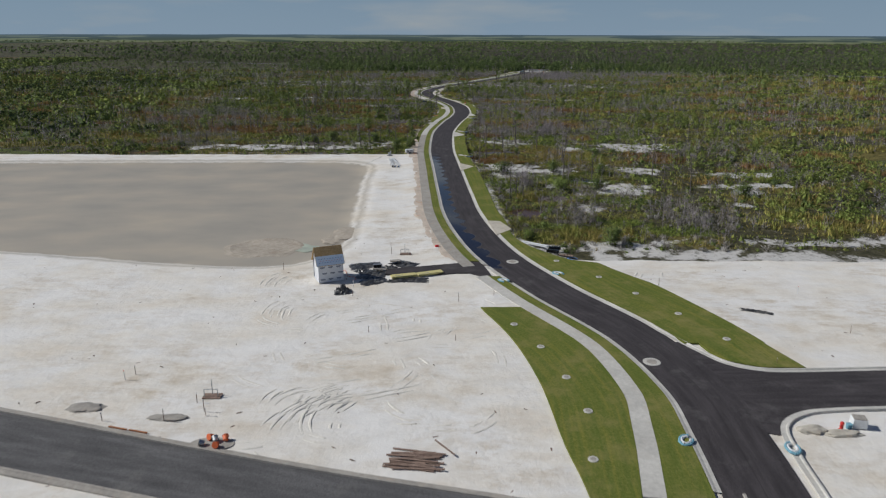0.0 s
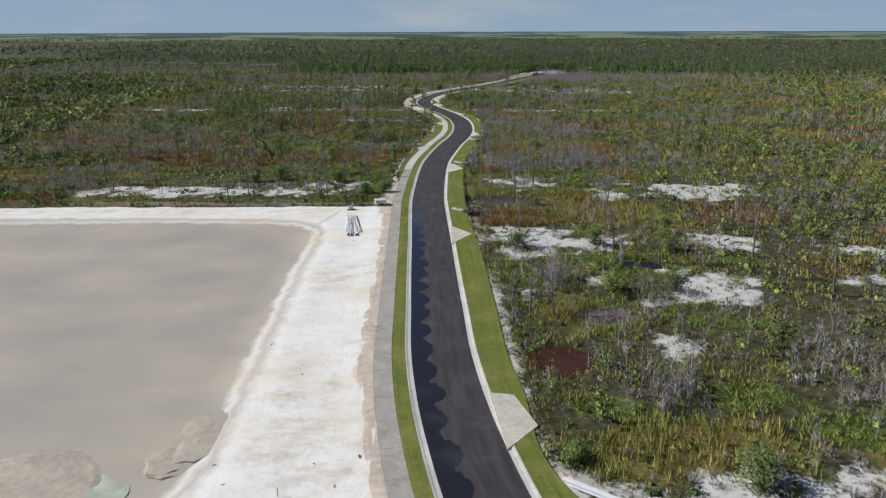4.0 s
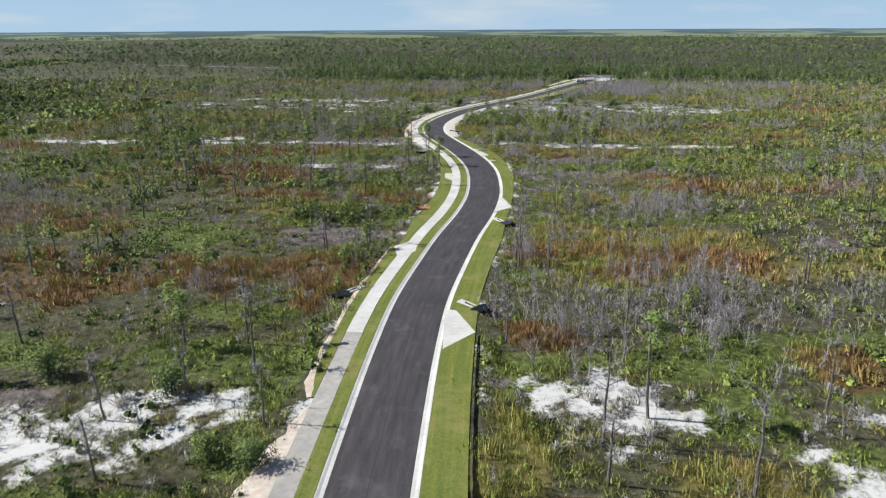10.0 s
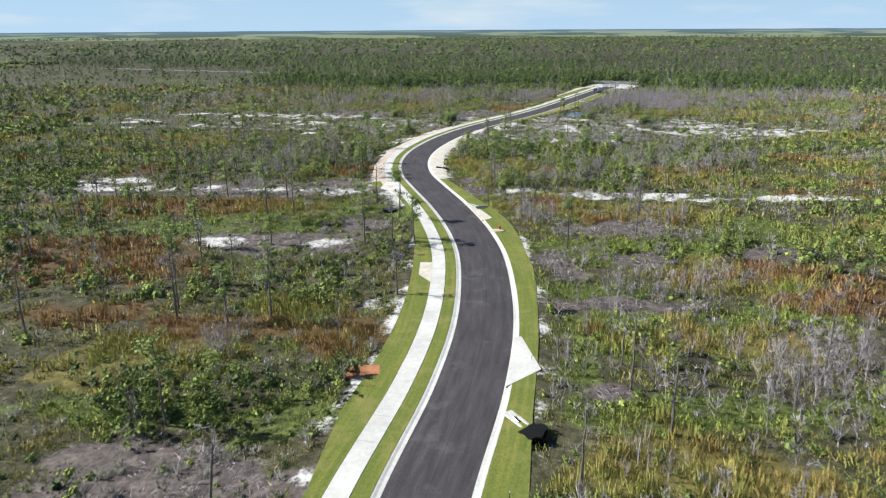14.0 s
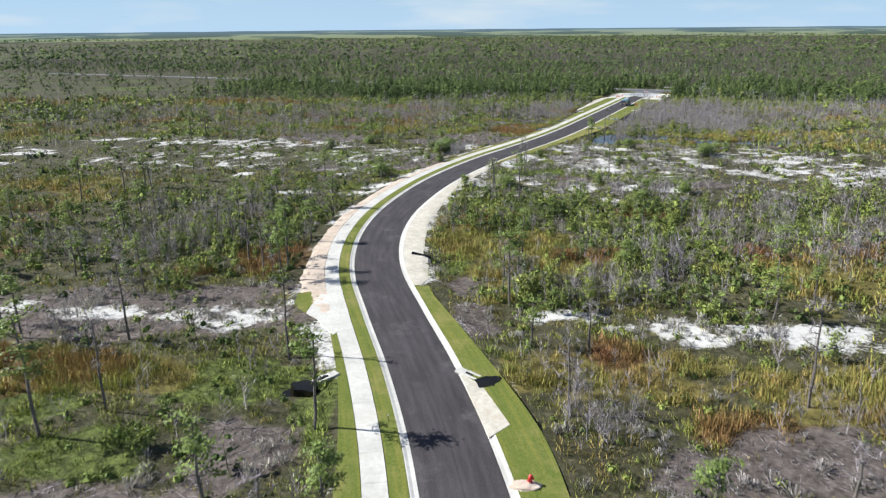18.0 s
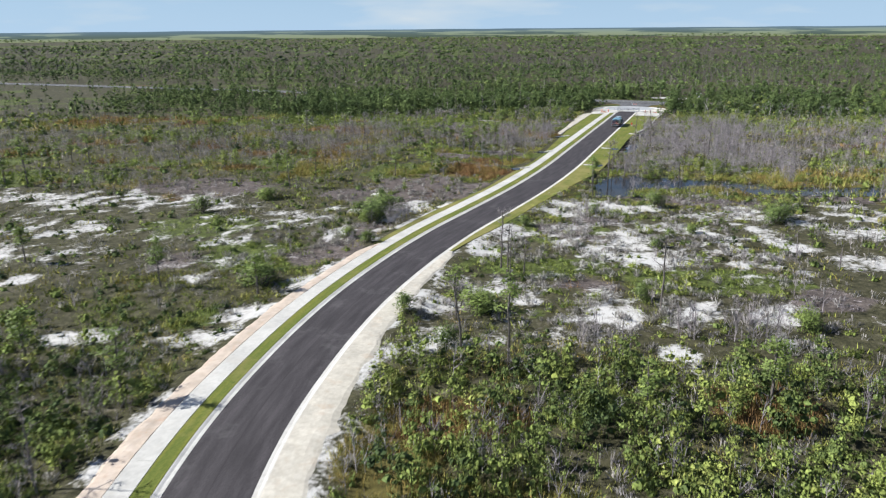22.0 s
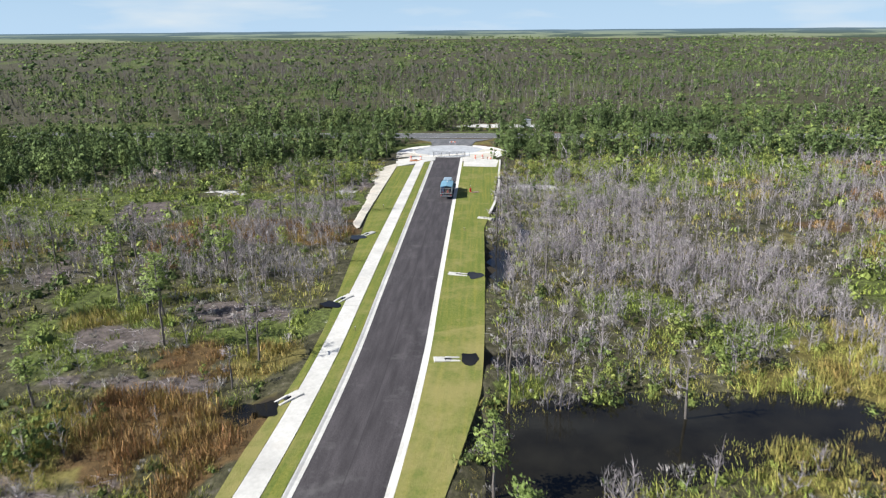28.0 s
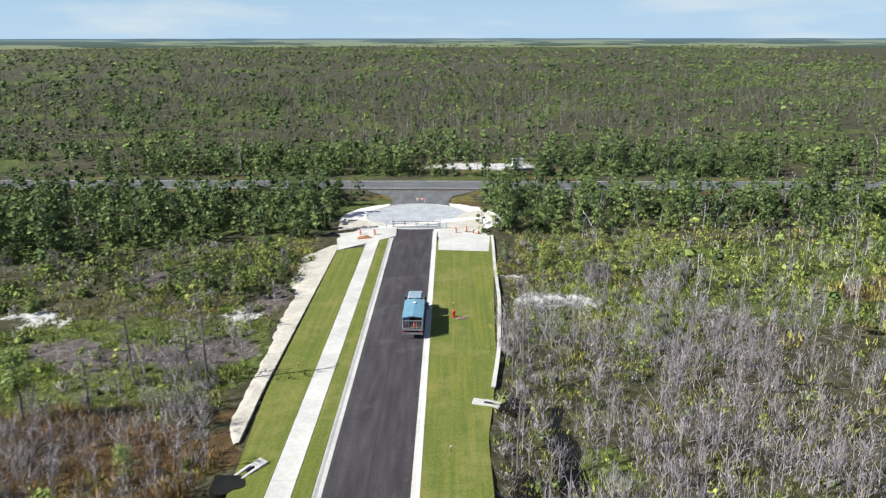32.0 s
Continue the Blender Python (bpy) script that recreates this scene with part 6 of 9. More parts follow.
def plants(step, d0, d1, y0, y1, kinds, big):
    """All wild plants of a band along the road; step is the area for each try in square metres."""
    tuft, reed, shrub, brush, thick = kinds
    n = int((d1 - d0) * (y1 - y0) / step)
    # grasses
    x, y = along(n, d0, d1, y0, y1)
    z, wd = zones(x, y), woods_mask(x, y)
    open_ = (1 - z["sand"]) * (1 - z["litter"])
    reedy = np.clip(z["rust"] + z["gold"], 0, 1)
    lump = smooth(0.36, 0.60, fbm(x, y, 3.2, 2, 1.1))
    p = np.clip((0.80 + 0.4 * z["green"] + 0.5 * reedy - 0.35 * z["thicket"] - 0.3 * z["dead"]) * open_ * (0.55 + 0.45 * lump) * (1 - 0.75 * z["bare"]), 0.03, 1) * (1 - 0.85 * wd)
    k = chosen(x, y, p, 0.6)
    x, y, reedy, lump = x[k], y[k], reedy[k], lump[k]
    z = {q: a[k] for q, a in z.items()}
    t = 0.20 + 0.5 * (fbm(x, y, 7, 3, 8.8) - 0.5) + 0.56 * z["rust"] + 0.27 * z["gold"] * (1 - z["rust"]) - 0.06 * z["green"] + R.randn(len(x)) * 0.07
    t = np.clip(t + 0.12 * (1 - z["green"]) * (1 - reedy), 0, 1)
    tall = (reedy > 0.45)
    sc = R.uniform(0.7, 1.2, len(x)) * (0.75 + 0.5 * lump) * big
    scatter("wild_grass", tuft, x[~tall], y[~tall], sc[~tall], t[~tall], M_GRASS, "wild grass in green and straw tones over the scrubland", "grass")
    scatter("reed_grass", reed, x[tall], y[tall], sc[tall], t[tall], M_GRASS, "tall rust and gold reed grass in wet hollows", "reeds")
    # leafy shrubs
    x, y = along(n // 4, d0, d1, y0, y1)
    z, wd = zones(x, y), woods_mask(x, y)
    lump = smooth(0.40, 0.60, fbm(x, y, 3.6, 3, 6.6))
    p = np.clip(0.52 + 0.45 * z["thicket"] + 0.16 * z["green"] - 0.42 * z["rust"] - 0.32 * z["gold"] - 0.20 * z["sand"] - 0.36 * z["litter"] - 0.22 * z["dead"] + 0.12 * z["bare"] * (1 - z["litter"]), 0.04, 1) * (0.18 + 0.92 * lump)
    k = chosen(x, y, np.maximum(p, 0.4 * wd), 0.9)
    x, y, lump = x[k], y[k], lump[k]
    z = {q: a[k] for q, a in z.items()}
    t = np.clip(0.45 - 0.14 * (signed_road(x, y) < 0) + 0.8 * (fbm(x, y, 9, 3, 3.3) - 0.5) + 0.2 * z["green"] + R.randn(len(x)) * 0.16, 0, 1)
    sc = (0.5 + 0.95 * R.rand(len(x)) ** 1.8 + 0.45 * z["thicket"] - 0.15 * z["sand"]) * big
    scatter("shrub", shrub, x, y, sc, t, M_LEAF, "low evergreen scrub bushes over sand and litter", "shrub")
    # grey dead brush
    x, y = along(n // 3, d0, d1, y0, y1)
    z = zones(x, y)
    p = np.clip(0.22 + 0.55 * z["sand"] + 0.55 * z["bare"] + 0.25 * z["litter"] + 0.35 * z["dead"] - 0.22 * z["green"] - 0.16 * z["gold"] - 0.1 * z["rust"], 0.02, 1) * (0.2 + 1.2 * smooth(0.42, 0.62, fbm(x, y, 4.2, 3, 12.4)))
    k = chosen(x, y, p, 0.9) & (woods_mask(x, y) < 0.5)
    x, y = x[k], y[k]
    t = np.clip(0.5 + 0.8 * (fbm(x, y, 8, 2, 77.0) - 0.5) + R.randn(len(x)) * 0.2, 0, 1)
    scatter("dead_brush", brush, x, y, (0.45 + 0.85 * R.rand(len(x)) ** 1.5) * big, t, M_PUFF, "grey leafless brush on sandy ground", "brush")
    # fallen twigs and dry stalks
    x, y = along(n // 2, d0, d1, y0, y1)
    z = zones(x, y)
    k = chosen(x, y, np.clip(0.75 * z["litter"] + 0.10 * z["bare"] + 0.12 * z["dead"], 0.0, 1), 0.8)
    scatter("fallen_twigs", SLASH, x[k], y[k], R.uniform(0.6, 1.3, k.sum()) * big, R.rand(k.sum()), M_SPRAY, "grey fallen twigs and stalks strewn over bare ground", "litter")
    # small leafy trees
    x, y = along(n // 3, d0, d1, y0, y1)
    z = zones(x, y)
    p = np.clip(0.95 * z["thicket"] - 0.3 * z["rust"] - 0.25 * z["gold"], 0.006, 1) * (0.2 + 0.8 * smooth(0.38, 0.56, fbm(x, y, 5, 2, 63.0)))
    k = chosen(x, y, p, 1.2) & (woods_mask(x, y) < 0.3)
    x, y = x[k], y[k]
    t = np.clip(0.54 - 0.18 * (signed_road(x, y) < 0) + 1.1 * (fbm(x, y, 8, 3, 64.0) - 0.5) + R.randn(len(x)) * 0.2, 0, 1)
    scatter("scrub_thicket", thick, x, y, 0.6 + 1.0 * R.rand(len(x)) ** 1.5, t, M_LEAF, "thicket of small leafy trees on the scrubland", "thicket")
    # bare grey trees
    x, y = along(int(n / 1.5), d0, d1, y0, y1)
    z = zones(x, y)
    d = signed_road(x, y)
    stray = np.where(d > 0, 0.085 * smooth(120, 170, y) * smooth(445, 405, y), 0.03 * smooth(250, 290, y)) * (0.4 + 1.2 * smooth(0.45, 0.6, fbm(x, y, 13, 2, 29.0)))
    p = np.clip(0.95 * z["dead"] + 0.10 * z["thicket"] - 0.2 * z["green"], stray, 1) * (1 - 0.7 * z["sand"]) * (0.25 + 0.75 * smooth(0.36, 0.56, fbm(x, y, 6, 2, 53.0)))
    k = chosen(x, y, p, 1.3) & (woods_mask(x, y) < 0.4)
    x, y = x[k], y[k]
    t, sc = np.clip(0.5 + R.randn(len(x)) * 0.22, 0, 1), R.uniform(0.6, 1.25, len(x))
    scatter("dead_trees", DEADT, x, y, sc, t, M_SPRAY, "thicket of grey leafless small trees", "dead trees")
    h = slice(0, len(x) // 4)
    scatter("dead_stems", STEMS, x[h], y[h], sc[h], t[h], M_TWIG, "bare grey stems of a dead thicket", "dead trees")


FINE, COARSE = (TUFT, REED, SHRUB, BRUSH, THICK), (TUFT_LO, REED_LO, SHRUB_LO, BRUSH_LO, THICK_LO)
for d0, d1, y0, y1 in ((3, 48, 118, 430), (-44, -3, 220, 430), (-40, 62, 430, 610), (-44, 48, 610, 712)):
    plants(0.8, d0, d1, y0, y1, FINE, 1.1)
for d0, d1, y0, y1 in ((48, 130, 118, 430), (-130, -44, 220, 430), (62, 140, 430, 610), (-130, -40, 430, 610), (-130, -44, 610, 712), (48, 140, 610, 712)):
    plants(2.2, d0, d1, y0, y1, COARSE, 1.35)
for d0, d1 in ((-260, -130), (130, 260)):
    plants(6.5, d0, d1, 225, 712, COARSE, 2.0)
for d0, d1 in ((-480, -260), (260, 480)):
    plants(22, d0, d1, 225, 720, COARSE, 3.2)

# woods beyond the gate
OAK = [proto_crown(260, 2.1, 5.2, 0.19, 8, 0.0, 0.10) for _ in range(14)]
OAK_MID = [proto_crown(90, 2.0, 5.2, 0.28, 7, 0.05, 0.10) for _ in range(10)]
OAK_LO = [proto_crown(16, 2.2, 5.2, 0.60, 3, 0.25, 0.12) for _ in range(8)]


def sow_woods(n, x0, x1, y0, y1, protos, lo, hi, mask, name, t0=0.22, wide=1.0):
    x, y = field(n, x0, x1, y0, y1)
    h = highway_d(x, y)
    k = (R.rand(n) < mask(x, y)) & ((h < -5) | (h > 15))
    x, y = x[k], y[k]
    t = np.clip(t0 + 0.7 * (fbm(x, y, 22, 3, 3.3) - 0.5) + R.randn(len(x)) * 0.14, 0, 1)
    scatter(name, protos, x, y, R.uniform(lo, hi, len(x)), t + 0.1, M_FOREST, "dense green woods of oak and pine", "woods", wide=np.full(len(x), wide))


def edge_of_woods(x, y):
    return woods_mask(x, y) * (highway_d(x, y) < 40) * (np.abs(x - 80) < 125)


sow_woods(3300, -50, 205, 650, 800, OAK, 0.75, 1.55, edge_of_woods, "near_woods", 0.12)
sow_woods(3600, -140, 330, 640, 840, OAK_MID, 0.8, 1.5, lambda x, y: woods_mask(x, y) * (1 - edge_of_woods(x, y)) * smooth(75, 45, highway_d(x, y)), "deep_woods", 0.18)
sow_woods(2600, -60, 215, 650, 800, SHRUB, 1.2, 2.4, edge_of_woods, "wood_undergrowth", 0.34)
wx, wy = field(330, -60, 230, 690, 860)
wk = R.rand(330) < woods_mask(wx, wy)
WOODSTEM = [proto_stems(R.uniform(6.0, 9.0), 7, 0.085) for _ in range(8)]
scatter("wood_stems", WOODSTEM, wx[wk], wy[wk], R.uniform(0.7, 1.05, wk.sum()), R.uniform(0.2, 1.0, wk.sum()), M_TWIG, "pale bare trunks and limbs among the oaks", "dead trees")
sow_woods(2400, -420, 620, 620, 1000, OAK_LO, 0.9, 1.5, lambda x, y: woods_mask(x, y) * ((x < -135) | (x > 325) | (y > 850)), "far_woods")

# ---------------------------------------------------------------- single trees
def trunk_bm(high, r, lean, limbs, seed, twigs=2, low=0.45):
    """A bent tapered trunk with limbs."""
    g = np.random.RandomState(seed)
    bm = bmesh.new()
    pts = [Vector((0, 0, -0.4))]
    for i in range(1, 6):
        u = i / 5
        pts.append(Vector((lean[0] * u + g.randn() * 0.06, lean[1] * u + g.randn() * 0.06, high * u)))
    for i in range(5):
        tube(bm, pts[i], pts[i + 1], r * (1 - 0.12 * i), r * (1 - 0.12 * (i + 1)), 6)
    tips = []
    for _ in range(limbs):
        u = g.uniform(low, 0.97)
        k = min(4, int(u * 5))
        q = pts[k].lerp(pts[k + 1], u * 5 - k)
        a = g.rand() * 6.28
        L = high * g.uniform(0.08, 0.20) * (1.3 - u * 0.5)
        e = q + Vector((math.cos(a) * L, math.sin(a) * L, L * g.uniform(0.1, 0.7)))
        tube(bm, q, e, 0.05, 0.02, 4)
        tips.append(e)
        for _ in range(twigs):
            b = q.lerp(e, g.uniform(0.4, 1.0))
            c = b + Vector((g.randn() * 0.3, g.randn() * 0.3, g.uniform(0.0, 0.5)))
            tube(bm, b, c, 0.016, 0.006, 3)
    return bm, tips + [pts[-1]]


def crown_soup(tips, seed, leaves, size, spread, squash=0.6):
    g = np.random.RandomState(seed)
    v, f = [], []
    for _ in range(leaves):
        c = np.array(tips[g.randint(len(tips))]) + g.randn(3) * spread * np.array((1, 1, squash))
        d = g.randn(3)
        d[2] = abs(d[2]) * 0.5
        d /= np.linalg.norm(d)
        w = np.cross(d, g.randn(3) + np.array((0, 0, 1.4)))
        w /= np.linalg.norm(w)
        s = size * g.uniform(0.6, 1.4)
        n = len(v)
        v += [c - w * s * 0.35, c + w * s * 0.35, c + d * s]
        f.append((n, n + 1, n + 2))
    tone = np.repeat(0.25 + 0.75 * g.rand(leaves), 3)
    return np.array(v), np.array(f), np.c_[np.clip(0.45 + 0.3 * (tone - 0.5) + 0.1 * g.randn(), 0, 1), tone]


def make_pine(seed, high, label):
    g = np.random.RandomState(seed)
    ob = thing("pine_tree", label, "tree", "pines on the scrubland")
    bm, tips = trunk_bm(high, 0.17, g.randn(2) * 0.25, 12, seed, 1)
    part("trunk", bm, M_BARK, ob)
    up = [t for t in tips if t.z > high * 0.52]
    up += [t.lerp(Vector((0, 0, t.z)), 0.5) for t in up]
    v, f, t = crown_soup(up, seed + 5, 620, 0.30, 0.36, 0.55)
    soup("crown", v, f, M_PINE, t, ob)
    return ob


def make_snag(seed, high, label):
    g = np.random.RandomState(seed)
    ob = thing("dead_tree", label, "dead tree", "bare trunks on the scrubland")
    bm, tips = trunk_bm(high, 0.16, g.randn(2) * 0.4, 11, seed)
    part("trunk", bm, M_BARK, ob)
    v, f = [], []
    for q in tips:
        for _ in range(9):
            e = np.array(q) + g.randn(3) * np.array((0.45, 0.45, 0.35)) + np.array((0, 0, 0.3))
            twig_tri(v, f, np.array(q) + g.randn(3) * 0.1, e, 0.035)
    tagged(soup("twig_spray", np.array(v), np.array(f), M_SPRAY, np.c_[np.full(len(v), 0.5), R.rand(len(v))], ob), kind="stuff")
    return ob


def make_scrub_tree(seed, high, label):
    g = np.random.RandomState(seed)
    ob = thing("scrub_tree", label, "tree", "small trees on the scrubland")
    bm, tips = trunk_bm(high, 0.07, g.randn(2) * 0.3, 15, seed, 0, 0.08)
    part("trunk", bm, M_BARK, ob)
    v, f, t = crown_soup([q for q in tips] + [q.lerp(Vector((0, 0, q.z)), 0.5) for q in tips], seed + 9, 620, 0.22, 0.36, 0.8)
    soup("crown", v, f, M_LEAF, t, ob)
    return ob


def make_bush(seed, high, label):
    """A broad evergreen bush: short stems and a dense, uneven mass of leaves."""
    g = np.random.RandomState(seed)
    ob = thing("evergreen_bush", label, "bush", "evergreen bushes on the sand")
    tips = []
    for k in range(7):
        a, e = g.rand() * 6.28, g.uniform(0.15, 0.75)
        tip = Vector((math.cos(a) * e, math.sin(a) * e, high * g.uniform(0.45, 0.9)))
        bm = bmesh.new()
        tube(bm, (math.cos(a) * 0.1, math.sin(a) * 0.1, -0.2), tip, 0.035, 0.015, 5)
        part("stem", bm, M_BARK, ob)
        tips += [tip, tip.lerp(Vector((0, 0, high * 0.5)), 0.5), Vector((tip.x * 1.1, tip.y * 1.1, tip.z * 0.4))]
    v, f, t = crown_soup(tips, seed + 3, 1500, 0.10, 0.20, 0.9)
    v[:, 2] = np.maximum(v[:, 2], 0.02)
    t[:, 0] = np.clip(t[:, 0] - 0.28, 0, 1)
    soup("foliage", v, f, M_LEAF, t, ob)
    return ob


BUSHES = [make_bush(400 + i, h, "dark evergreen bush on white sand") for i, h in enumerate((1.3, 1.6, 1.1, 1.45))]
for i, (x, y, r) in enumerate(e for st in STRETCHES for e in st.get("bush", [])):
    m = pose(x, y, ground_z(x, y), 0, 0, i * 77) @ Matrix.Diagonal((r, r, min(r, 2.4), 1))
    if i < len(BUSHES):
        BUSHES[i].matrix_world = m
    else:
        copy_thing(BUSHES[i % 4], Matrix.Identity(4)).matrix_world = m
M_PINE = mat_plant("pine_needles", [(0.0, (0.100, 0.145, 0.045)), (0.5, (0.180, 0.240, 0.065)), (1.0, (0.28, 0.33, 0.09))], 0.6, 0.25, 0.2, tone=(0.5, 1.35))
PINES = [make_pine(100 + i, h, "slender pine with a sparse green crown on scrubland") for i, h in enumerate((8.5, 9.5, 7.2, 10.5, 6.2, 8.0))]
SNAGS = [make_snag(200 + i, h, "tall bare grey tree trunk with broken twigs") for i, h in enumerate((8.5, 9.6, 7.0, 10.2, 6.0, 8.8))]
SCRUB = [make_scrub_tree(300 + i, h, "small leafy scrub tree on sandy ground") for i, h in enumerate((3.6, 4.6, 3.0, 5.2))]
KNOWN_PINES = [(-17.0, 434.4), (-3.0, 389.6), (0.6, 376.6), (-7.4, 374.6), (-7.6, 297.6), (-16.5, 448.6), (-17.5, 472.6), (41.7, 182.3), (18.4, 408.6), (18.1, 430.1), (34.4, 433.1), (16.1, 493.2), (-16.7, 429.9), (48.2, 558.5), (24.9, 616), (25.1, 606.7), (-11.2, 503), (-67, 494.5),
               (-25.7, 506), (1.4, 374.4), (13.6, 595.8), (5.2, 622), (-51.5, 518), (-20, 340), (-46.2, 324.3), (-79.4, 390.7), (50.4, 568.3), (-14.4, 340.3), (-24.1, 258.4)]
KNOWN_SNAGS = [(34.9, 185.4), (17.5, 159.7), (20.8, 160.6), (23.1, 239.6), (22.4, 233.2), (-14.0, 253.2), (22.3, 283.7), (29.0, 258.8), (-14.5, 297.4), (18.2, 289.6), (18.6, 291.2),
               (17.9, 293.7), (23, 287.5), (34, 299.1), (29.9, 315.3), (28, 323.8), (1, 349.3), (-2, 370.7), (-25.4, 241.6), (-39.6, 231.5), (-21.3, 232.1), (15.8, 215.4), (18.6, 218.8),
               (33.7, 230.8), (24.3, 508.9), (24.8, 509.6), (26.7, 508.8), (42.8, 494.9), (32, 593.4), (34.2, 600.2), (48.2, 662.7), (55.5, 659.1), (44.4, 656.1), (78.3, 632.7), (25.2, 408.1),
               (23.7, 512.2), (16.5, 480.9), (-29.9, 409.2), (72, 573), (55.1, 326.6), (-15.3, 298.2), (-68, 276.8), (39.6, 213.9), (36.9, 210.1), (-44.9, 259)]


def plant(protos, spots, lo, hi):
    for i, (x, y) in enumerate(spots):
        m = pose(x, y, ground_z(x, y), 0, 0, random.uniform(0, 360)) @ Matrix.Diagonal((*[random.uniform(lo, hi)] * 3, 1))
        src = protos[i % len(protos)]
        if i < len(protos):
            src.matrix_world = m
        else:
            c = copy_thing(src, Matrix.Identity(4))
            c.matrix_world = m


def spots(n, x0, x1, y0, y1, weight, gap):
    out = []
    x, y = field(n * 14, x0, x1, y0, y1)
    ok = free(x, y, 2.2) & (R.rand(len(x)) < weight(x, y)) & (woods_mask(x, y) < 0.3)
    for a, b in zip(x[ok], y[ok]):
        if len(out) >= n:
            break
        if all((a - c) ** 2 + (b - d) ** 2 > gap * gap for c, d in out):
            out.append((a, b))
    return out


def open_sand(x, y):
    return smooth(-0.15, 0.15, best(SAND_WEAK, x, y))


def w_pine(x, y):
    z = zones(x, y)
    return (1 - 0.93 * open_sand(x, y)) * np.clip(0.15 + 0.9 * smooth(0.48, 0.62, fbm(x, y, 40, 3, 15.0)) - 0.4 * z["dead"] - 0.3 * z["gold"] - 0.3 * z["litter"] + 0.4 * z["thicket"], 0.02, 1) * (0.25 + 0.75 * smooth(215, 330, y)) * np.where(signed_road(x, y) > 0, 0.3, 1.0)


def w_snag(x, y):
    z = zones(x, y)
    return (1 - 0.85 * open_sand(x, y)) * np.clip(0.12 + 0.9 * smooth(0.5, 0.64, fbm(x, y, 30, 3, 19.0)) + 0.3 * z["dead"] - 0.2 * z["litter"], 0.02, 1)


def w_scrub(x, y):
    z = zones(x, y)
    return (1 - 0.9 * open_sand(x, y)) * np.clip(0.05 + z["thicket"] + 0.5 * smooth(0.5, 0.62, fbm(x, y, 24, 3, 23.0)), 0, 1) * (0.2 + 0.8 * smooth(225, 300, y))


plant(PINES, KNOWN_PINES + spots(85, -110, 120, 230, 660, w_pine, 4.5), 0.72, 1.15)
plant(SNAGS, KNOWN_SNAGS + spots(125, -80, 100, 145, 665, w_snag, 3.0), 0.7, 1.12)
plant(SCRUB, spots(45, -75, 95, 150, 690, w_scrub, 2.2), 0.7, 1.25)


# farther trees, too many to count
def proto_far_pine(leaves, size):
    """Stem and ragged top in a few triangles."""
    v, f = [], []
    core(v, f, np.array((0, 0, 6.0)), 1.05, 0.8)
    for _ in range(leaves):
        c = np.array((0, 0, 6.1)) + R.randn(3) * np.array((1.0, 1.0, 1.0))
        u, w = R.randn(3), R.randn(3)
        s = size * R.uniform(0.6, 1.3)
        n = len(v)
        v += [c - u / np.linalg.norm(u) * s * 0.5, c + u / np.linalg.norm(u) * s * 0.5, c + w / np.linalg.norm(w) * s]
        f.append((n, n + 1, n + 2))
    return np.array(v), np.array(f)


FARPINE = [proto_far_pine(24, 0.55) for _ in range(6)]
FARPINE_LO = [proto_far_pine(6, 1.2) for _ in range(5)]
SNAGFAR = [proto_dead_tree(R.uniform(6.5, 8.5), 5, 2.4) for _ in range(6)]


def wedge(x, y, m=60):
    """The part of the plan that lies ahead of the way and to its sides."""
    return (np.abs(x - 10) < 0.72 * y + m) & ((x < 150) | (x < 60 + 1.45 * np.maximum(y - 520, 0) + 160))


def sow_far(name, protos, n, x0, x1, y0, y1, lo, hi, mat, label, cat, dens, t0, tv=0.9, wide=1.0):
    x, y = field(n, x0, x1, y0, y1)
    k = wedge(x, y) & (R.rand(n) < dens(x, y))
    h = highway_d(x, y)
    k &= (h < -5) | (h > 16)
    x, y = x[k], y[k]
    z = np.full(len(x), -0.4)
    t = np.clip(t0 + tv * (fbm(x, y, 70, 3, 3.3) - 0.5) + R.randn(len(x)) * 0.2, 0, 1)
    scatter(name, protos, x, y, R.uniform(lo, hi, len(x)), t, mat, label, cat, zs=z, wide=np.full(len(x), wide))


def out_of_near(x, y):
    return ((x < -110) | (x > 120)) & free(x, y)


def belt(x, y):
    return smooth(0.40, 0.56, fbm(x, y * 2.2, 60, 3, 31.0))


sow_far("far_scrub", SHRUB_LO, 15000, -720, 560, 222, 1060, 2.2, 4.8, M_LEAF, "distant green scrub", "scrub", lambda x, y: 0.8 * out_of_near(x, y) * (0.35 + belt(x, y)) * ((x < -145) | (x > 225)) * ((x < -440) | (y < 720) | (x > 520)), 0.3, 0.9, 1.6)
sow_far("far_pines", FARPINE, 2600, -420, 330, 225, 740, 0.5, 1.0, M_LEAF, "distant scattered pines", "pines", lambda x, y: 0.9 * out_of_near(x, y) * belt(x, y), 0.35)
sow_far("far_dead_trees", SNAGFAR, 9500, -420, 330, 225, 740, 0.45, 0.85, M_SPRAY, "distant thickets of bare grey trees", "dead trees", lambda x, y: out_of_near(x, y) * np.maximum(0.12 + 0.6 * (1 - belt(x, y)), smooth(585, 625, y) * smooth(715, 690, y)), 0.5, 0.3)


def beyond(x, y):
    return (np.maximum(x - 95, 0) * 0.36 + (y - 706) > 4) & (highway_d(x, y) > 16)


def open_fields(x, y):
    d = np.hypot(x, y - 500)
    return smooth(0.40, 0.52, fbm(x, y * 2.5, 420, 3, 41.0)) * smooth(1150, 1600, d)


def grey_wood(x, y):
    return smooth(0.44, 0.56, fbm(x, y * 1.8, 90, 3, 51.0))


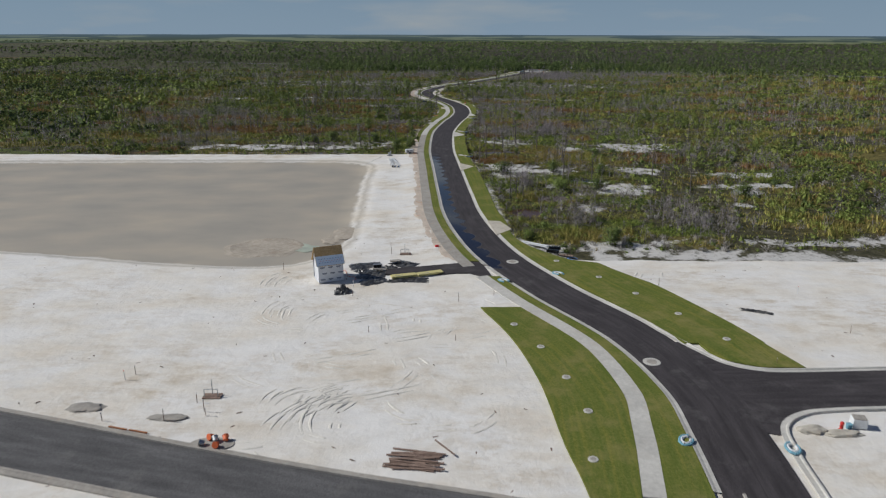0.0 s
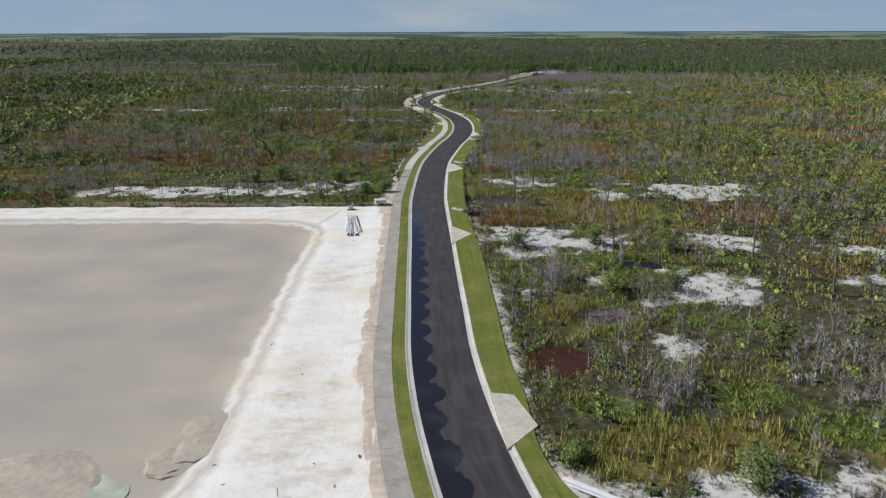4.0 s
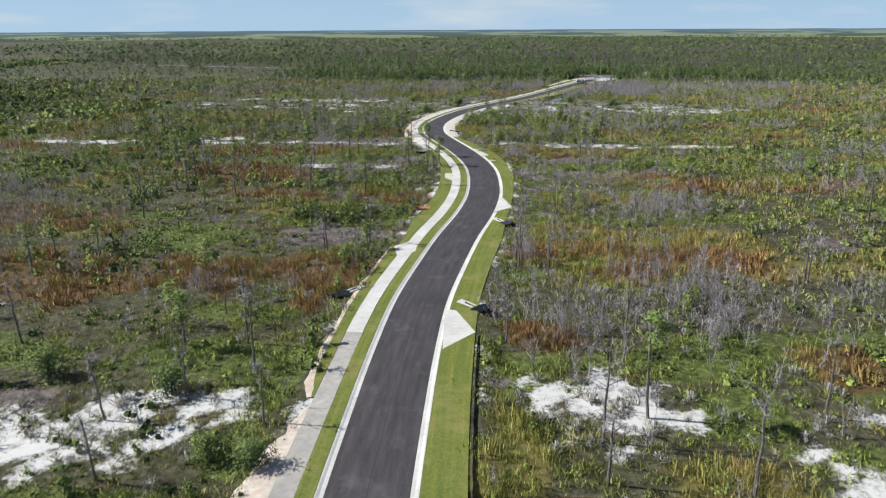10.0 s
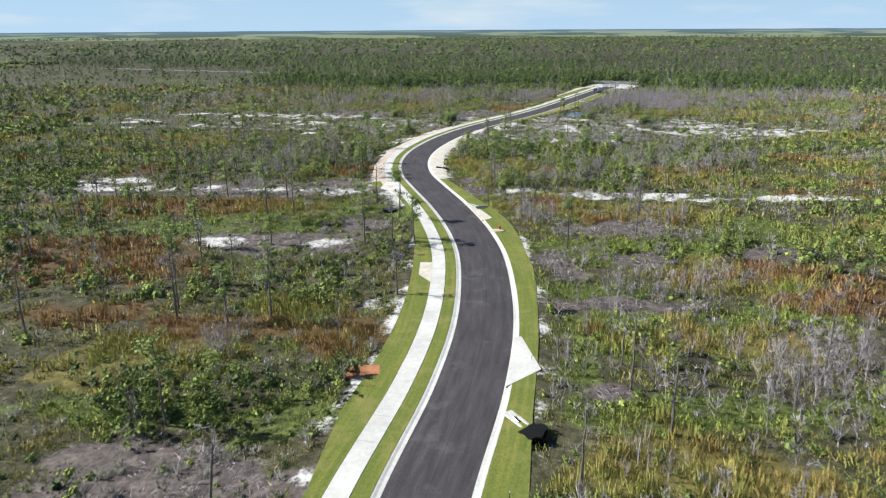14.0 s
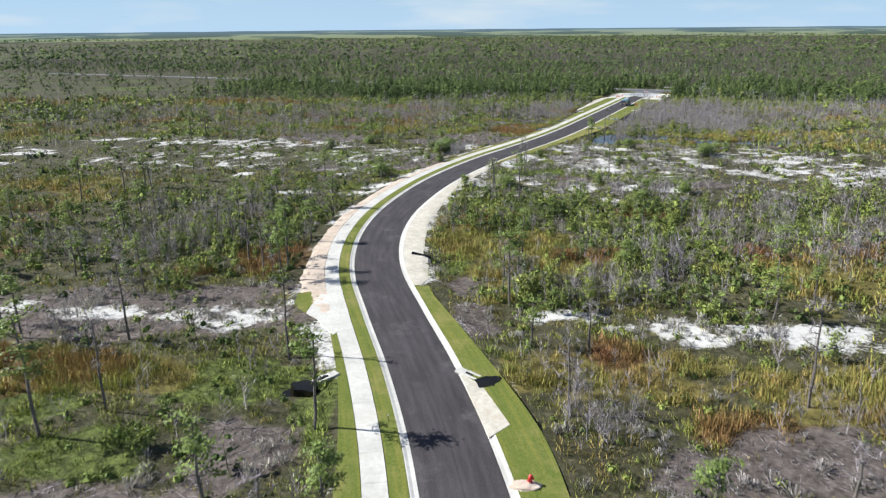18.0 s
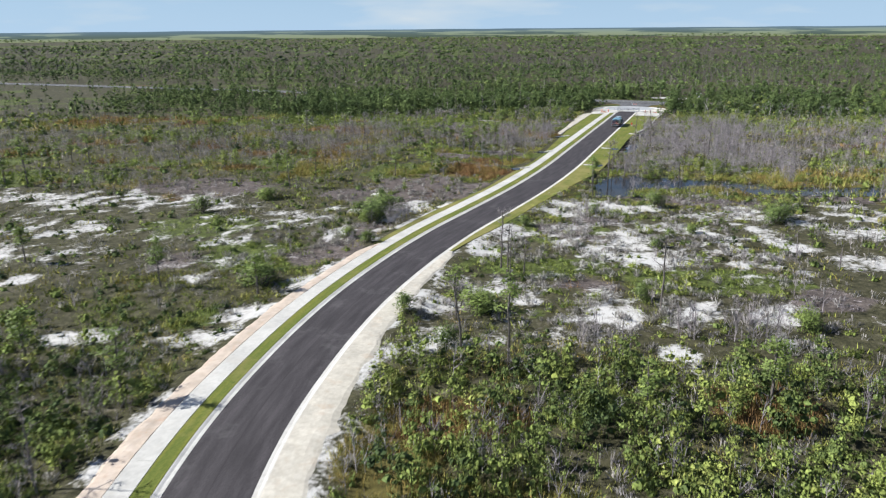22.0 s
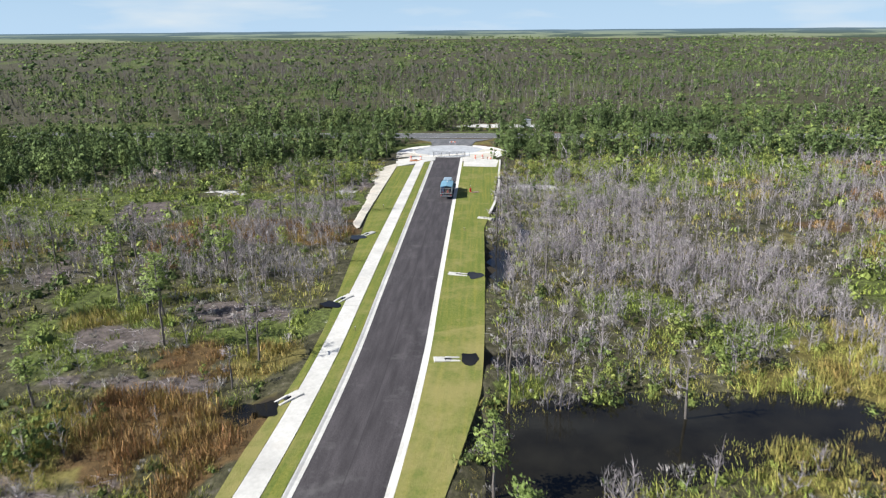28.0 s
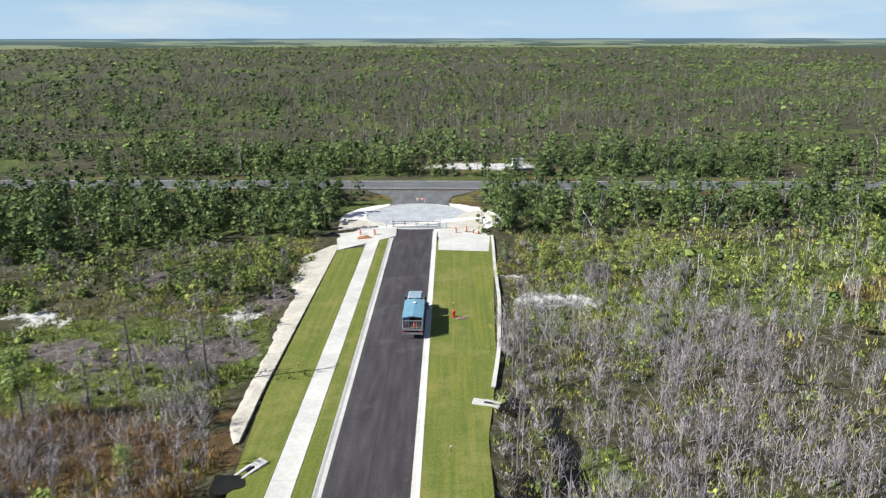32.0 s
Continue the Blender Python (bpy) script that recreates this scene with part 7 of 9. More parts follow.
sow_far("forest_pines", FARPINE, 6500, -500, 800, 752, 1150, 0.75, 1.25, M_FOREST, "pine forest behind the highway", "woods", lambda x, y: beyond(x, y) * (0.3 + 0.7 * (1 - grey_wood(x, y))), 0.24, 0.9)
M_GREY_WOOD = mat_plant("grey_wood", [(0.0, (0.135, 0.118, 0.110)), (0.5, (0.20, 0.178, 0.168)), (1.0, (0.28, 0.25, 0.24))], 0.9, tone=(0.6, 1.25))
STEMFAR = [proto_stems(R.uniform(8.5, 12.5), 2, 0.12) for _ in range(8)]
sow_far("forest_stems", STEMFAR, 1300, -450, 750, 775, 1100, 0.9, 1.3, M_GREY_WOOD, "tall bare trunks in the forest behind the highway", "dead trees", lambda x, y: beyond(x, y) * smooth(24, 60, highway_d(x, y)) * (0.25 + 0.75 * grey_wood(x, y)), 0.3, 0.5)
sow_far("forest_snags", SNAGFAR, 5200, -450, 750, 775, 1100, 0.8, 1.35, M_GREY_WOOD, "bare grey trunks in the forest behind the highway", "dead trees", lambda x, y: beyond(x, y) * smooth(24, 60, highway_d(x, y)) * (0.25 + 0.75 * grey_wood(x, y)), 0.1, 0.4)
sow_far("forest_floor", OAK_LO, 2800, -450, 750, 760, 1150, 0.6, 1.2, M_FOREST, "undergrowth of the forest behind the highway", "scrub", lambda x, y: beyond(x, y) * 0.9, 0.15, 0.8)
sow_far("distant_forest", FARPINE_LO, 12000, -1700, 2300, 1050, 2600, 1.0, 1.7, M_FOREST, "distant forest under the horizon", "woods", lambda x, y: (1 - open_fields(x, y)) * 0.8, 0.25, 1.0, 1.5)
sow_far("distant_grey_forest", SNAGFAR, 9000, -1000, 1600, 1050, 1700, 0.9, 1.4, M_GREY_WOOD, "distant grey forest under the horizon", "woods", lambda x, y: (1 - open_fields(x, y)) * grey_wood(x, y), 0.3, 0.4, 1.4)


# glowing backdrop under the horizon, kilometres away, with haze put into its colour
def mat_distance():
    m, nt, b = shader("glowing_haze")
    co, sp = nt.nodes.new("ShaderNodeTexCoord"), nt.nodes.new("ShaderNodeSeparateXYZ")
    nt.links.new(co.outputs["Object"], sp.inputs["Vector"])
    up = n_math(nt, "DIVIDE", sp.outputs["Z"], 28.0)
    # both tones turn bluer towards the top in place of haze
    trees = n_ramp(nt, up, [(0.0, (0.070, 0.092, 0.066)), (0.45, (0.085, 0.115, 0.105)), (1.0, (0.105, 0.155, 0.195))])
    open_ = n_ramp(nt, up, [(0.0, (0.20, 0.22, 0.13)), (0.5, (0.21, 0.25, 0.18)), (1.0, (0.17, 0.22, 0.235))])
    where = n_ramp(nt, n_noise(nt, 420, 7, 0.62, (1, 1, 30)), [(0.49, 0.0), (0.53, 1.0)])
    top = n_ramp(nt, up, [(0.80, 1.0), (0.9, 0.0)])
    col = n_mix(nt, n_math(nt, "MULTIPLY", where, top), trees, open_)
    # gives off its own light instead of being lit by the sun
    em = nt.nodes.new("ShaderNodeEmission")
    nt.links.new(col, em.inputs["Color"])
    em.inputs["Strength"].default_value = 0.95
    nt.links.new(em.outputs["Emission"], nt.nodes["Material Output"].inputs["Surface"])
    return m


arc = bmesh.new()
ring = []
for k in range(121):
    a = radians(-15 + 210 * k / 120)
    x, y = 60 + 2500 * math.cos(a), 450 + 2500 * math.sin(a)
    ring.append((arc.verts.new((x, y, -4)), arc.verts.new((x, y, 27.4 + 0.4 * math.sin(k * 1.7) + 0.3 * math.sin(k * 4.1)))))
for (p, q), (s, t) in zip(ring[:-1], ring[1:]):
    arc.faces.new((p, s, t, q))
tagged(part("backdrop", arc, mat_distance()), "glowing backdrop of woods and pale fields with painted blue-grey haze along the horizon", "distance", kind="structure")


# ---------------------------------------------------------------- drains and headwalls
def make_headwall(x, y, heading, size=1.0):
    """A mitred concrete pipe end: sloping slab with two cheeks and a dark pipe mouth; heading points downhill, degrees from +x."""
    ob = thing("pipe_headwall", "pale concrete mitred drain pipe end in the grass", "drain", "drain pipe ends along the road", at=pose(x, y, 0.0, 0, 0, heading))
    s = size
    bm = bmesh.new()
    box(bm, -0.85 * s, 0, 0.20, 1.3 * s, 1.15 * s, 0.30, 0, 0, 3, bevel=0.05)
    part("cap", bm, M_CONC, ob)
    for side in (1, -1):
        bm = bmesh.new()
        box(bm, 0.65 * s, side * 0.42 * s, 0.14, 1.7 * s, 0.32 * s, 0.32, 0, 0, 5, bevel=0.04)
        part("cheek", bm, M_CONC, ob)
    bm = bmesh.new()
    box(bm, 0.65 * s, 0, -0.02, 1.6 * s, 0.54 * s, 0.12, 0, 0, 6)
    part("trough", bm, M_CONC_GREY, ob, "stained concrete trough")
    bm = bmesh.new()
    tube(bm, (-0.3 * s, 0, 0.14), (0.5 * s, 0, 0.08), 0.25 * s, 0.25 * s, 12)
    part("pipe", bm, M_BLACK, ob, "black plastic drain pipe")
    bm = bmesh.new()
    slab(bm, [(2.7 * s + 1.25 * s * math.cos(a) * (1 + 0.25 * math.sin(2.3 * a + x)), 1.5 * s * math.sin(a) * (1 + 0.25 * math.sin(3.1 * a + y))) for a in (k / 24 * 2 * math.pi for k in range(24))], -0.5, 0.235)
    part("pool", bm, M_WATER, ob, "dark standing water at the pipe mouth")
    return ob


for x, y, h in ((8.8, 216.9, -41), (10.0, 272.3, -40), (15.7, 316.7, -55), (11.2, 400.4, -38), (54.4, 590.7, -14), (65.1, 616.2, -30), (80.9, 644.1, -35),
                (37.1, 588.1, 209), (47.5, 612.5, 215), (57.7, 641.5, 213), (-3.8, 399.2, 225), (-6.3, 277.5, 226)):
    make_headwall(x, y, h, 0.95)
culvert = thing("culvert_pipe", "black corrugated drain pipe lying in the sand", "drain", at=pose(3.1, 441.1, 0.25, 0, 0, -22))
bm = bmesh.new()
for i in range(16):
    tube(bm, (-1.5 + i * 0.2, 0, 0.02 - i * 0.02), (-1.4 + i * 0.2, 0, 0.01 - i * 0.02), 0.34, 0.34, 12)
    tube(bm, (-1.4 + i * 0.2, 0, 0.01 - i * 0.02), (-1.3 + i * 0.2, 0, -i * 0.02), 0.29, 0.29, 12)
part("pipe", bm, M_BLACK, culvert)


def make_manhole(x, y, z, r=0.62, label="iron manhole cover in a pale concrete collar in the asphalt"):
    ob = thing("manhole_cover", label, "manhole", "manholes in the road", at=pose(x, y, z))
    bm = bmesh.new()
    bmesh.ops.create_cone(bm, cap_ends=True, segments=28, radius1=r * 1.65, radius2=r * 1.62, depth=0.05)
    part("collar", bm, M_CONC, ob)
    bm = bmesh.new()
    bmesh.ops.create_cone(bm, cap_ends=True, segments=24, radius1=r, radius2=r * 0.97, depth=0.05, matrix=pose(0, 0, 0.02))
    part("lid", bm, M_CONC_GREY, ob, "grey iron lid")
    return ob


make_manhole(25.3, 74.0, 0.12)
make_manhole(13.0, 111.4, 0.12)


def make_drain_cap(x, y, z=0.2):
    ob = thing("drain_cap", "round pale concrete drain cap set in sod", "drain cap", "drain caps in the grass", at=pose(x, y, z))
    bm = bmesh.new()
    bmesh.ops.create_cone(bm, cap_ends=True, segments=18, radius1=0.52, radius2=0.46, depth=0.12)
    part("ring", bm, M_CONC, ob)
    bm = bmesh.new()
    bmesh.ops.create_cone(bm, cap_ends=True, segments=14, radius1=0.28, radius2=0.27, depth=0.05, matrix=pose(0, 0, 0.06))
    part("lid", bm, M_CONC_GREY, ob)
    return ob


for x, y in ((10.4, 84.9), (12.9, 78.0), (14.6, 70.1), (15.5, 62.8), (14.2, 54.4), (25.7, 103.4), (29.5, 96.2), (33.2, 88.4), (36.5, 80.1), (20.4, 111.6)):
    make_drain_cap(x, y)


def make_inlet_sock(x, y, turn):
    """A coiled filter sock round a kerb inlet."""
    ob = thing("filter_sock", "blue and white filter sock coiled at a kerb inlet", "filter sock", "filter socks at the kerb", at=pose(x, y, 0.22, 0, 0, turn))
    for n, (m, r) in enumerate(((M_HOSE, 0.75), (M_WHITE, 0.5))):
        bm = bmesh.new()
        pts = [Vector((math.cos(a / 12 * 2 * math.pi) * r * 1.25, math.sin(a / 12 * 2 * math.pi) * r * 0.8, 0.03 * n)) for a in range(11)]
        for a, b in zip(pts[:-1], pts[1:]):
            tube(bm, a, b, 0.13, 0.13, 7)
        part("coil", bm, m, ob, "blue mesh sock" if n == 0 else "white mesh sock")
    return ob


for x, y, a in ((23.6, 57.4, 60), (33.0, 56.0, 80), (10.6, 101.9, -40), (19.6, 105.2, -40)):
    make_inlet_sock(x, y, a)


# ---------------------------------------------------------------- the small building and its yard
def make_shed():
    ob = thing("shed", "small unfinished shed in white house wrap with bare roof boards", "shed", at=pose(-16.6, 103.7, 0.0, 0, 0, 22))
    W, D, H, RISE = 3.9, 3.5, 2.95, 2.25
    for name, cx, cy, sx, sy in (("wall_front", 0, -D / 2, W, 0.12), ("wall_back", 0, D / 2, W, 0.12)):
        bm = bmesh.new()
        box(bm, cx, cy, H / 2, sx, sy, H)
        part(name, bm, M_WRAP, ob)
    for s in (-1, 1):
        bm = bmesh.new()
        slab(bm, [(-D / 2 + 0.06, 0), (D / 2 - 0.06, 0), (D / 2 - 0.06, H), (0, H + RISE - 0.12), (-D / 2 + 0.06, H)], -0.06, 0.06)
        bmesh.ops.transform(bm, matrix=pose(s * (W / 2 - 0.06), 0, 0, 90, 0, 90), verts=bm.verts)
        part("gable_wall", bm, M_WRAP, ob)
    ang = math.degrees(math.atan2(RISE, D / 2))
    L = math.hypot(RISE, D / 2) + 0.35
    for s in (-1, 1):
        bm = bmesh.new()
        box(bm, 0, s * (D / 4 + 0.09), H + RISE / 2 - 0.12, W + 0.5, L, 0.08, 0, -s * ang)
        deck = part("roof_deck", bm, M_OSB, ob, "bare brown roof boards")
        bm = bmesh.new()
        a = radians(ang)
        low = L * 0.25
        box(bm, 0, s * (D / 4 + 0.09 + math.cos(a) * low), H + RISE / 2 - 0.12 - math.sin(a) * low + 0.055, W + 0.42, L * 0.5, 0.02, 0, -s * ang)
        sheet = part("roof_underlay", bm, M_BLUEWRAP, deck, "pale blue underlay with slanted print")
        if s < 0:
            bm = bmesh.new()
            for i in range(9):
                for j in range(2):
                    px, q = -W / 2 + 0.35 + i * 0.43, low + (j - 0.5) * 0.62
                    box(bm, px, -(D / 4 + 0.10 + math.cos(a) * q), H + RISE / 2 - 0.12 - math.sin(a) * q + 0.072, 0.36, 0.09, 0.006, 25, ang)
            part("print", bm, M_BLUEINK, deck)["kind"] = "stuff"
            bm = bmesh.new()
            for i in range(8):
                q = low + 0.02
                box(bm, -W / 2 + 0.55 + i * 0.43, -(D / 4 + 0.10 + math.cos(a) * q), H + RISE / 2 - 0.12 - math.sin(a) * q + 0.072, 0.30, 0.07, 0.006, 25, ang)
            part("print", bm, M_RED, deck)["kind"] = "stuff"
    bm = bmesh.new()
    box(bm, 0.1, -0.45, H + RISE - 0.62, 2.0, 0.55, 0.02, 0, ang)
    part("roof_patch", bm, M_WOOD, ob, "paler roof board at the ridge")
    bm = bmesh.new()
    for i in range(3):
        for j in range(3):
            px, pz = -1.3 + i * 1.25 + (j % 2) * 0.3, 0.5 + j * 0.95
            box(bm, px, -D / 2 - 0.063, pz, 0.74, 0.008, 0.20)
            box(bm, px, -D / 2 - 0.063, pz - 0.17, 0.50, 0.008, 0.05)
    part("print", bm, M_INK, ob, "grey print bars on the wrap")["kind"] = "stuff"
    return ob


make_shed()


def make_foam_board(x, y, turn, length):
    ob = thing("foam_board", "long pale yellow foam board lying beside the driveway", "board", "foam boards by the driveway", at=pose(x, y, 0.12, 0, 0, turn))
    for i in range(3):
        bm = bmesh.new()
        box(bm, 0, random.uniform(-0.03, 0.03), 0.07 + i * 0.11, length, 1.15, 0.10, bevel=0.015)
        part("sheet", bm, M_YELLOW, ob)
    bm = bmesh.new()
    for i in range(3):
        box(bm, -length * 0.3 + i * 0.45, -0.2, 0.347, 0.36, 0.14, 0.006)
    part("print", bm, M_INK, ob)["kind"] = "stuff"
    return ob


make_foam_board(-4.9, 104.0, 17, 4.0)
make_foam_board(-0.8, 105.2, 22, 4.2)


M_LINER = speckled("black_liner", (0.012, 0.012, 0.013), (0.10, 0.098, 0.095), 0.5, 1.4, 0.28, 0.7, stain=(0.30, 0.28, 0.25), spec=0.6)


def make_tarp(x, y, sx, sy, high, turn, seed, label, name="plastic_sheet"):
    """A crumpled sheet of black plastic."""
    g = np.random.RandomState(seed)
    bm = bmesh.new()
    n, m = 22, 16
    rows = []
    for j in range(m):
        row = []
        for i in range(n):
            u, v = i / (n - 1) * 2 - 1, j / (m - 1) * 2 - 1
            k = 1 + 0.12 * noise.noise((u * 2 + seed, v * 2, 0))
            h = max(0.0, (1 - (abs(u) ** 2.2)) * (1 - abs(v) ** 2.2)) * high * (0.5 if sx > 3 else 1.0) * (0.3 + 1.5 * abs(noise.noise((u * 3.2 + seed * 3, v * 3.2, 1.7)))) + 0.03 + 0.16 * abs(noise.noise((u * 6, v * 2.5, seed)))
            row.append(bm.verts.new((u * sx / 2 * k, v * sy / 2 * k, h)))
        rows.append(row)
    for a, b in zip(rows[:-1], rows[1:]):
        for i in range(n - 1):
            u, v = i / n * 2 - 1, rows.index(a) / m * 2 - 1
            rim = max(abs(u), abs(v)) + 0.4 * noise.noise((u * 2.6 + seed, v * 2.6, 5.0))
            if sx < 3 or rim < 1.02 and noise.noise((u * 3.0 + seed, v * 3.0, 9.0)) < 0.36:
                bm.faces.new((a[i], a[i + 1], b[i + 1], b[i]))
    bmesh.ops.delete(bm, geom=[q for q in bm.verts if not q.link_faces], context="VERTS")
    bmesh.ops.solidify(bm, geom=bm.faces[:], thickness=0.02)
    ob = part(name, bm, M_LINER)
    ob.matrix_world = pose(x, y, max(ground_z(x, y), -0.06) + 0.0, 0, 0, turn)
    return tagged(ob, label, "plastic sheet", "black plastic on the sand")


make_tarp(-13.6, 97.6, 2.6, 2.0, 1.1, 10, 3, "crumpled heap of black plastic on sand")
make_tarp(-11.4, 109.6, 5.4, 3.2, 0.45, 14, 5, "crumpled black plastic sheet beside the driveway")
make_tarp(-5.2, 110.6, 4.6, 3.2, 0.5, -30, 8, "crumpled black plastic sheet beside the driveway")
make_tarp(-10.0, 105.4, 4.6, 4.2, 0.55, -8, 11, "crumpled black plastic sheet beside the shed")
make_tarp(-9.4, 102.0, 4.4, 2.6, 0.5, 24, 12, "torn black plastic sheet spread on the sand")
make_tarp(-4.2, 102.6, 6.2, 2.0, 0.35, 4, 14, "crumpled black plastic under the foam boards")
make_tarp(-11.8, 107.2, 2.2, 1.6, 0.3, 50, 15, "small torn sheet of black plastic on the sand")
make_tarp(-7.4, 108.8, 2.4, 1.3, 0.3, -12, 16, "small torn sheet of black plastic on the sand")
make_tarp(44.4, 89.6, 4.4, 0.9, 0.45, -26, 17, "long roll of black plastic on white sand")


cord = thing("power_cord", "orange power cord trailing over the sand by the shed", "cord", at=pose(-13.6, 105.0, 0.03))
bm = bmesh.new()
pts = [Vector((-1.3 + 0.25 * k + 0.3 * math.sin(k * 0.9), 2.2 - 0.42 * k + 0.35 * math.sin(k * 1.7), 0.03)) for k in range(12)]
for a, b in zip(pts[:-1], pts[1:]):
    tube(bm, a, b, 0.04, 0.04, 5)
part("cord", bm, M_ORANGE, cord)


def make_pallet_slab(x, y, z, turn, w, d, material, label):
    ob = thing("form_panel", label, "panel", "panels on the plastic sheet", at=pose(x, y, z, 0, 0, turn))
    bm = bmesh.new()
    box(bm, 0, 0, 0.06, w, d, 0.1, bevel=0.02)
    part("panel", bm, material, ob)
    for k in (-1, 1):
        bm = bmesh.new()
        box(bm, 0, k * d * 0.38, -0.02, w, 0.09, 0.09)
        part("runner", bm, M_WOOD, ob)
    return ob


make_pallet_slab(-8.9, 107.4, 0.35, 8, 2.2, 1.1, M_CONC_GREY, "grey panel lying on black plastic")
make_pallet_slab(-6.6, 110.9, 0.45, 12, 1.7, 0.9, M_CONC_GREY, "grey panel lying on black plastic")
crate = thing("tool_box", "dark metal tool box standing on a panel", "tool box", at=pose(-9.3, 107.6, 0.46, 0, 0, 8))
bm = bmesh.new()
box(bm, 0, 0, 0.25, 1.2, 0.6, 0.5, bevel=0.03)
part("body", bm, M_BLACK, crate)
bm = bmesh.new()
box(bm, 0, 0, 0.53, 1.24, 0.64, 0.06, bevel=0.02)
part("lid", bm, M_STEEL, crate)


def make_lumber():
    ob = thing("lumber_pile", "loose pile of weathered boards on the sand", "lumber", at=pose(-1.9, 54.8, 0.0, 0, 0, -6))
    for i in range(19):
        bm = bmesh.new()
        L = random.uniform(3.2, 5.4)
        box(bm, random.uniform(-0.6, 0.6), -1.5 + (i % 10) * 0.31 + random.uniform(-0.1, 0.1), 0.05 + 0.08 * (i // 10) + random.uniform(0, 0.03), L, 0.22, 0.05, random.uniform(-7, 7))
        part("board", bm, M_OLDWOOD, ob)
    bm = bmesh.new()
    box(bm, 2.6, 2.0, 0.16, 3.0, 0.16, 0.06, -48)
    part("board", bm, M_OLDWOOD, ob)
    return ob


make_lumber()


def make_post(x, y, high=1.1, material=None, label="thin survey stake stuck in the sand", lean=0.0):
    ob = thing("stake", label, "stake", "stakes on the site", at=pose(x, y, ground_z(x, y), lean, 0, random.uniform(0, 90)))
    bm = bmesh.new()
    box(bm, 0, 0, high / 2 - 0.1, 0.06, 0.05, high + 0.2)
    part("shaft", bm, material or M_OLDWOOD, ob)
    bm = bmesh.new()
    box(bm, 0.0, 0.0, high - 0.06, 0.1, 0.09, 0.1)
    part("tip", bm, M_WHITE if material is None else M_ORANGE, ob)
    return ob


for x, y in ((-24.7, 65.2), (-23.0, 62.6), (-23.4, 63.4), (-32.9, 61.6), (-26.8, 61.6), (33.9, 99.5), (-7.9, 121.2), (-7.5, 116.2), (53.3, 82.2), (39.7, 73.5), (-12.0, 96.0), (-24.5, 108), (3.4, 93.5), (2.6, 80.5), (-8.5, 83), (8.6, 95.6), (-33.6, 71.5)):
    make_post(x, y, random.uniform(0.8, 1.5))
for x, y in ((53.6, 96.5), (-34.3, 70.3), (-12.3, 99.8)):
    make_post(x, y, 1.2, M_WHITE, "white plastic marker post on the sand")


def make_riser(x, y):
    ob = thing("well_frame", "small pipe frame standing in the sand", "pipe frame", at=pose(x, y, -0.05))
    for a, b in (((-0.7, 0, 0), (-0.7, 0, 0.9)), ((0.7, 0, 0), (0.7, 0, 0.9)), ((-0.7, 0, 0.9), (0.7, 0, 0.9)), ((0, 0.5, 0), (0, 0.5, 1.8))):
        bm = bmesh.new()
        tube(bm, a, b, 0.05, 0.05, 6)
        part("pipe", bm, M_STEEL, ob)
    bm = bmesh.new()
    box(bm, 0.1, 0.1, 0.05, 1.9, 1.1, 0.1)
    part("base", bm, M_OLDWOOD, ob)
    return ob


make_riser(-5.2, 116.2)
make_riser(-23.6, 66.4)


def make_bucket(x, y, material, label, turn=0):
    ob = thing("bucket", label, "bucket", "buckets on the concrete pad", at=pose(x, y, 0.06, 70, 0, turn))
    bm = bmesh.new()
    bmesh.ops.create_cone(bm, cap_ends=True, segments=14, radius1=0.22, radius2=0.30, depth=0.5, matrix=pose(0, 0.2, 0.25))
    part("body", bm, material, ob)
    bm = bmesh.new()
    bmesh.ops.create_cone(bm, cap_ends=True, segments=14, radius1=0.32, radius2=0.32, depth=0.04, matrix=pose(0, 0.2, 0.5))
    part("rim", bm, material, ob)
    return ob


for x, y, m in ((-21.0, 58.3, M_ORANGE), (-19.6, 57.8, M_ORANGE), (-20.2, 57.0, M_ORANGE), (-21.5, 57.2, M_STEEL), (-20.5, 57.6, M_STEEL)):
    make_bucket(x, y, m, "toppled orange bucket on concrete" if m is M_ORANGE else "toppled grey bucket on concrete", random.uniform(0, 360))
tagged(part("concrete_pad", slab(bmesh.new(), [(-20.8 + 2.1 * math.cos(a / 10 * math.pi), 57.4 + 1.1 * math.sin(a / 10 * math.pi)) for a in range(20)], -0.1, 0.062), M_CONC_GREY), "round concrete pad at the road edge", "pad", kind="structure")


def make_hydrant(x, y, z=0.0):
    ob = thing("fire_hydrant", "red fire hydrant in fresh dirt", "hydrant", "fire hydrants along the road", at=pose(x, y, z, 0, 0, 30))
    bm = bmesh.new()
    bmesh.ops.create_cone(bm, cap_ends=True, segments=12, radius1=0.17, radius2=0.15, depth=0.7, matrix=pose(0, 0, 0.35))
    part("barrel", bm, M_RED, ob)
    bm = bmesh.new()
    bmesh.ops.create_uvsphere(bm, u_segments=12, v_segments=6, radius=0.2, matrix=pose(0, 0, 0.74))
    part("bonnet", bm, M_RED, ob)
    for s in (-1, 1):
        bm = bmesh.new()
        tube(bm, (s * 0.1, 0, 0.5), (s * 0.3, 0, 0.5), 0.09, 0.09, 8)
        part("nozzle", bm, M_RED, ob)
    bm = bmesh.new()
    bmesh.ops.create_cone(bm, cap_ends=True, segments=12, radius1=0.26, radius2=0.26, depth=0.06, matrix=pose(0, 0, 0.04))
    part("flange", bm, M_RED, ob)
    return ob


make_hydrant(39.4, 59.4)
make_hydrant(16.4, 381.6, 0.2)
make_hydrant(86.5, 666.0, 0.2)


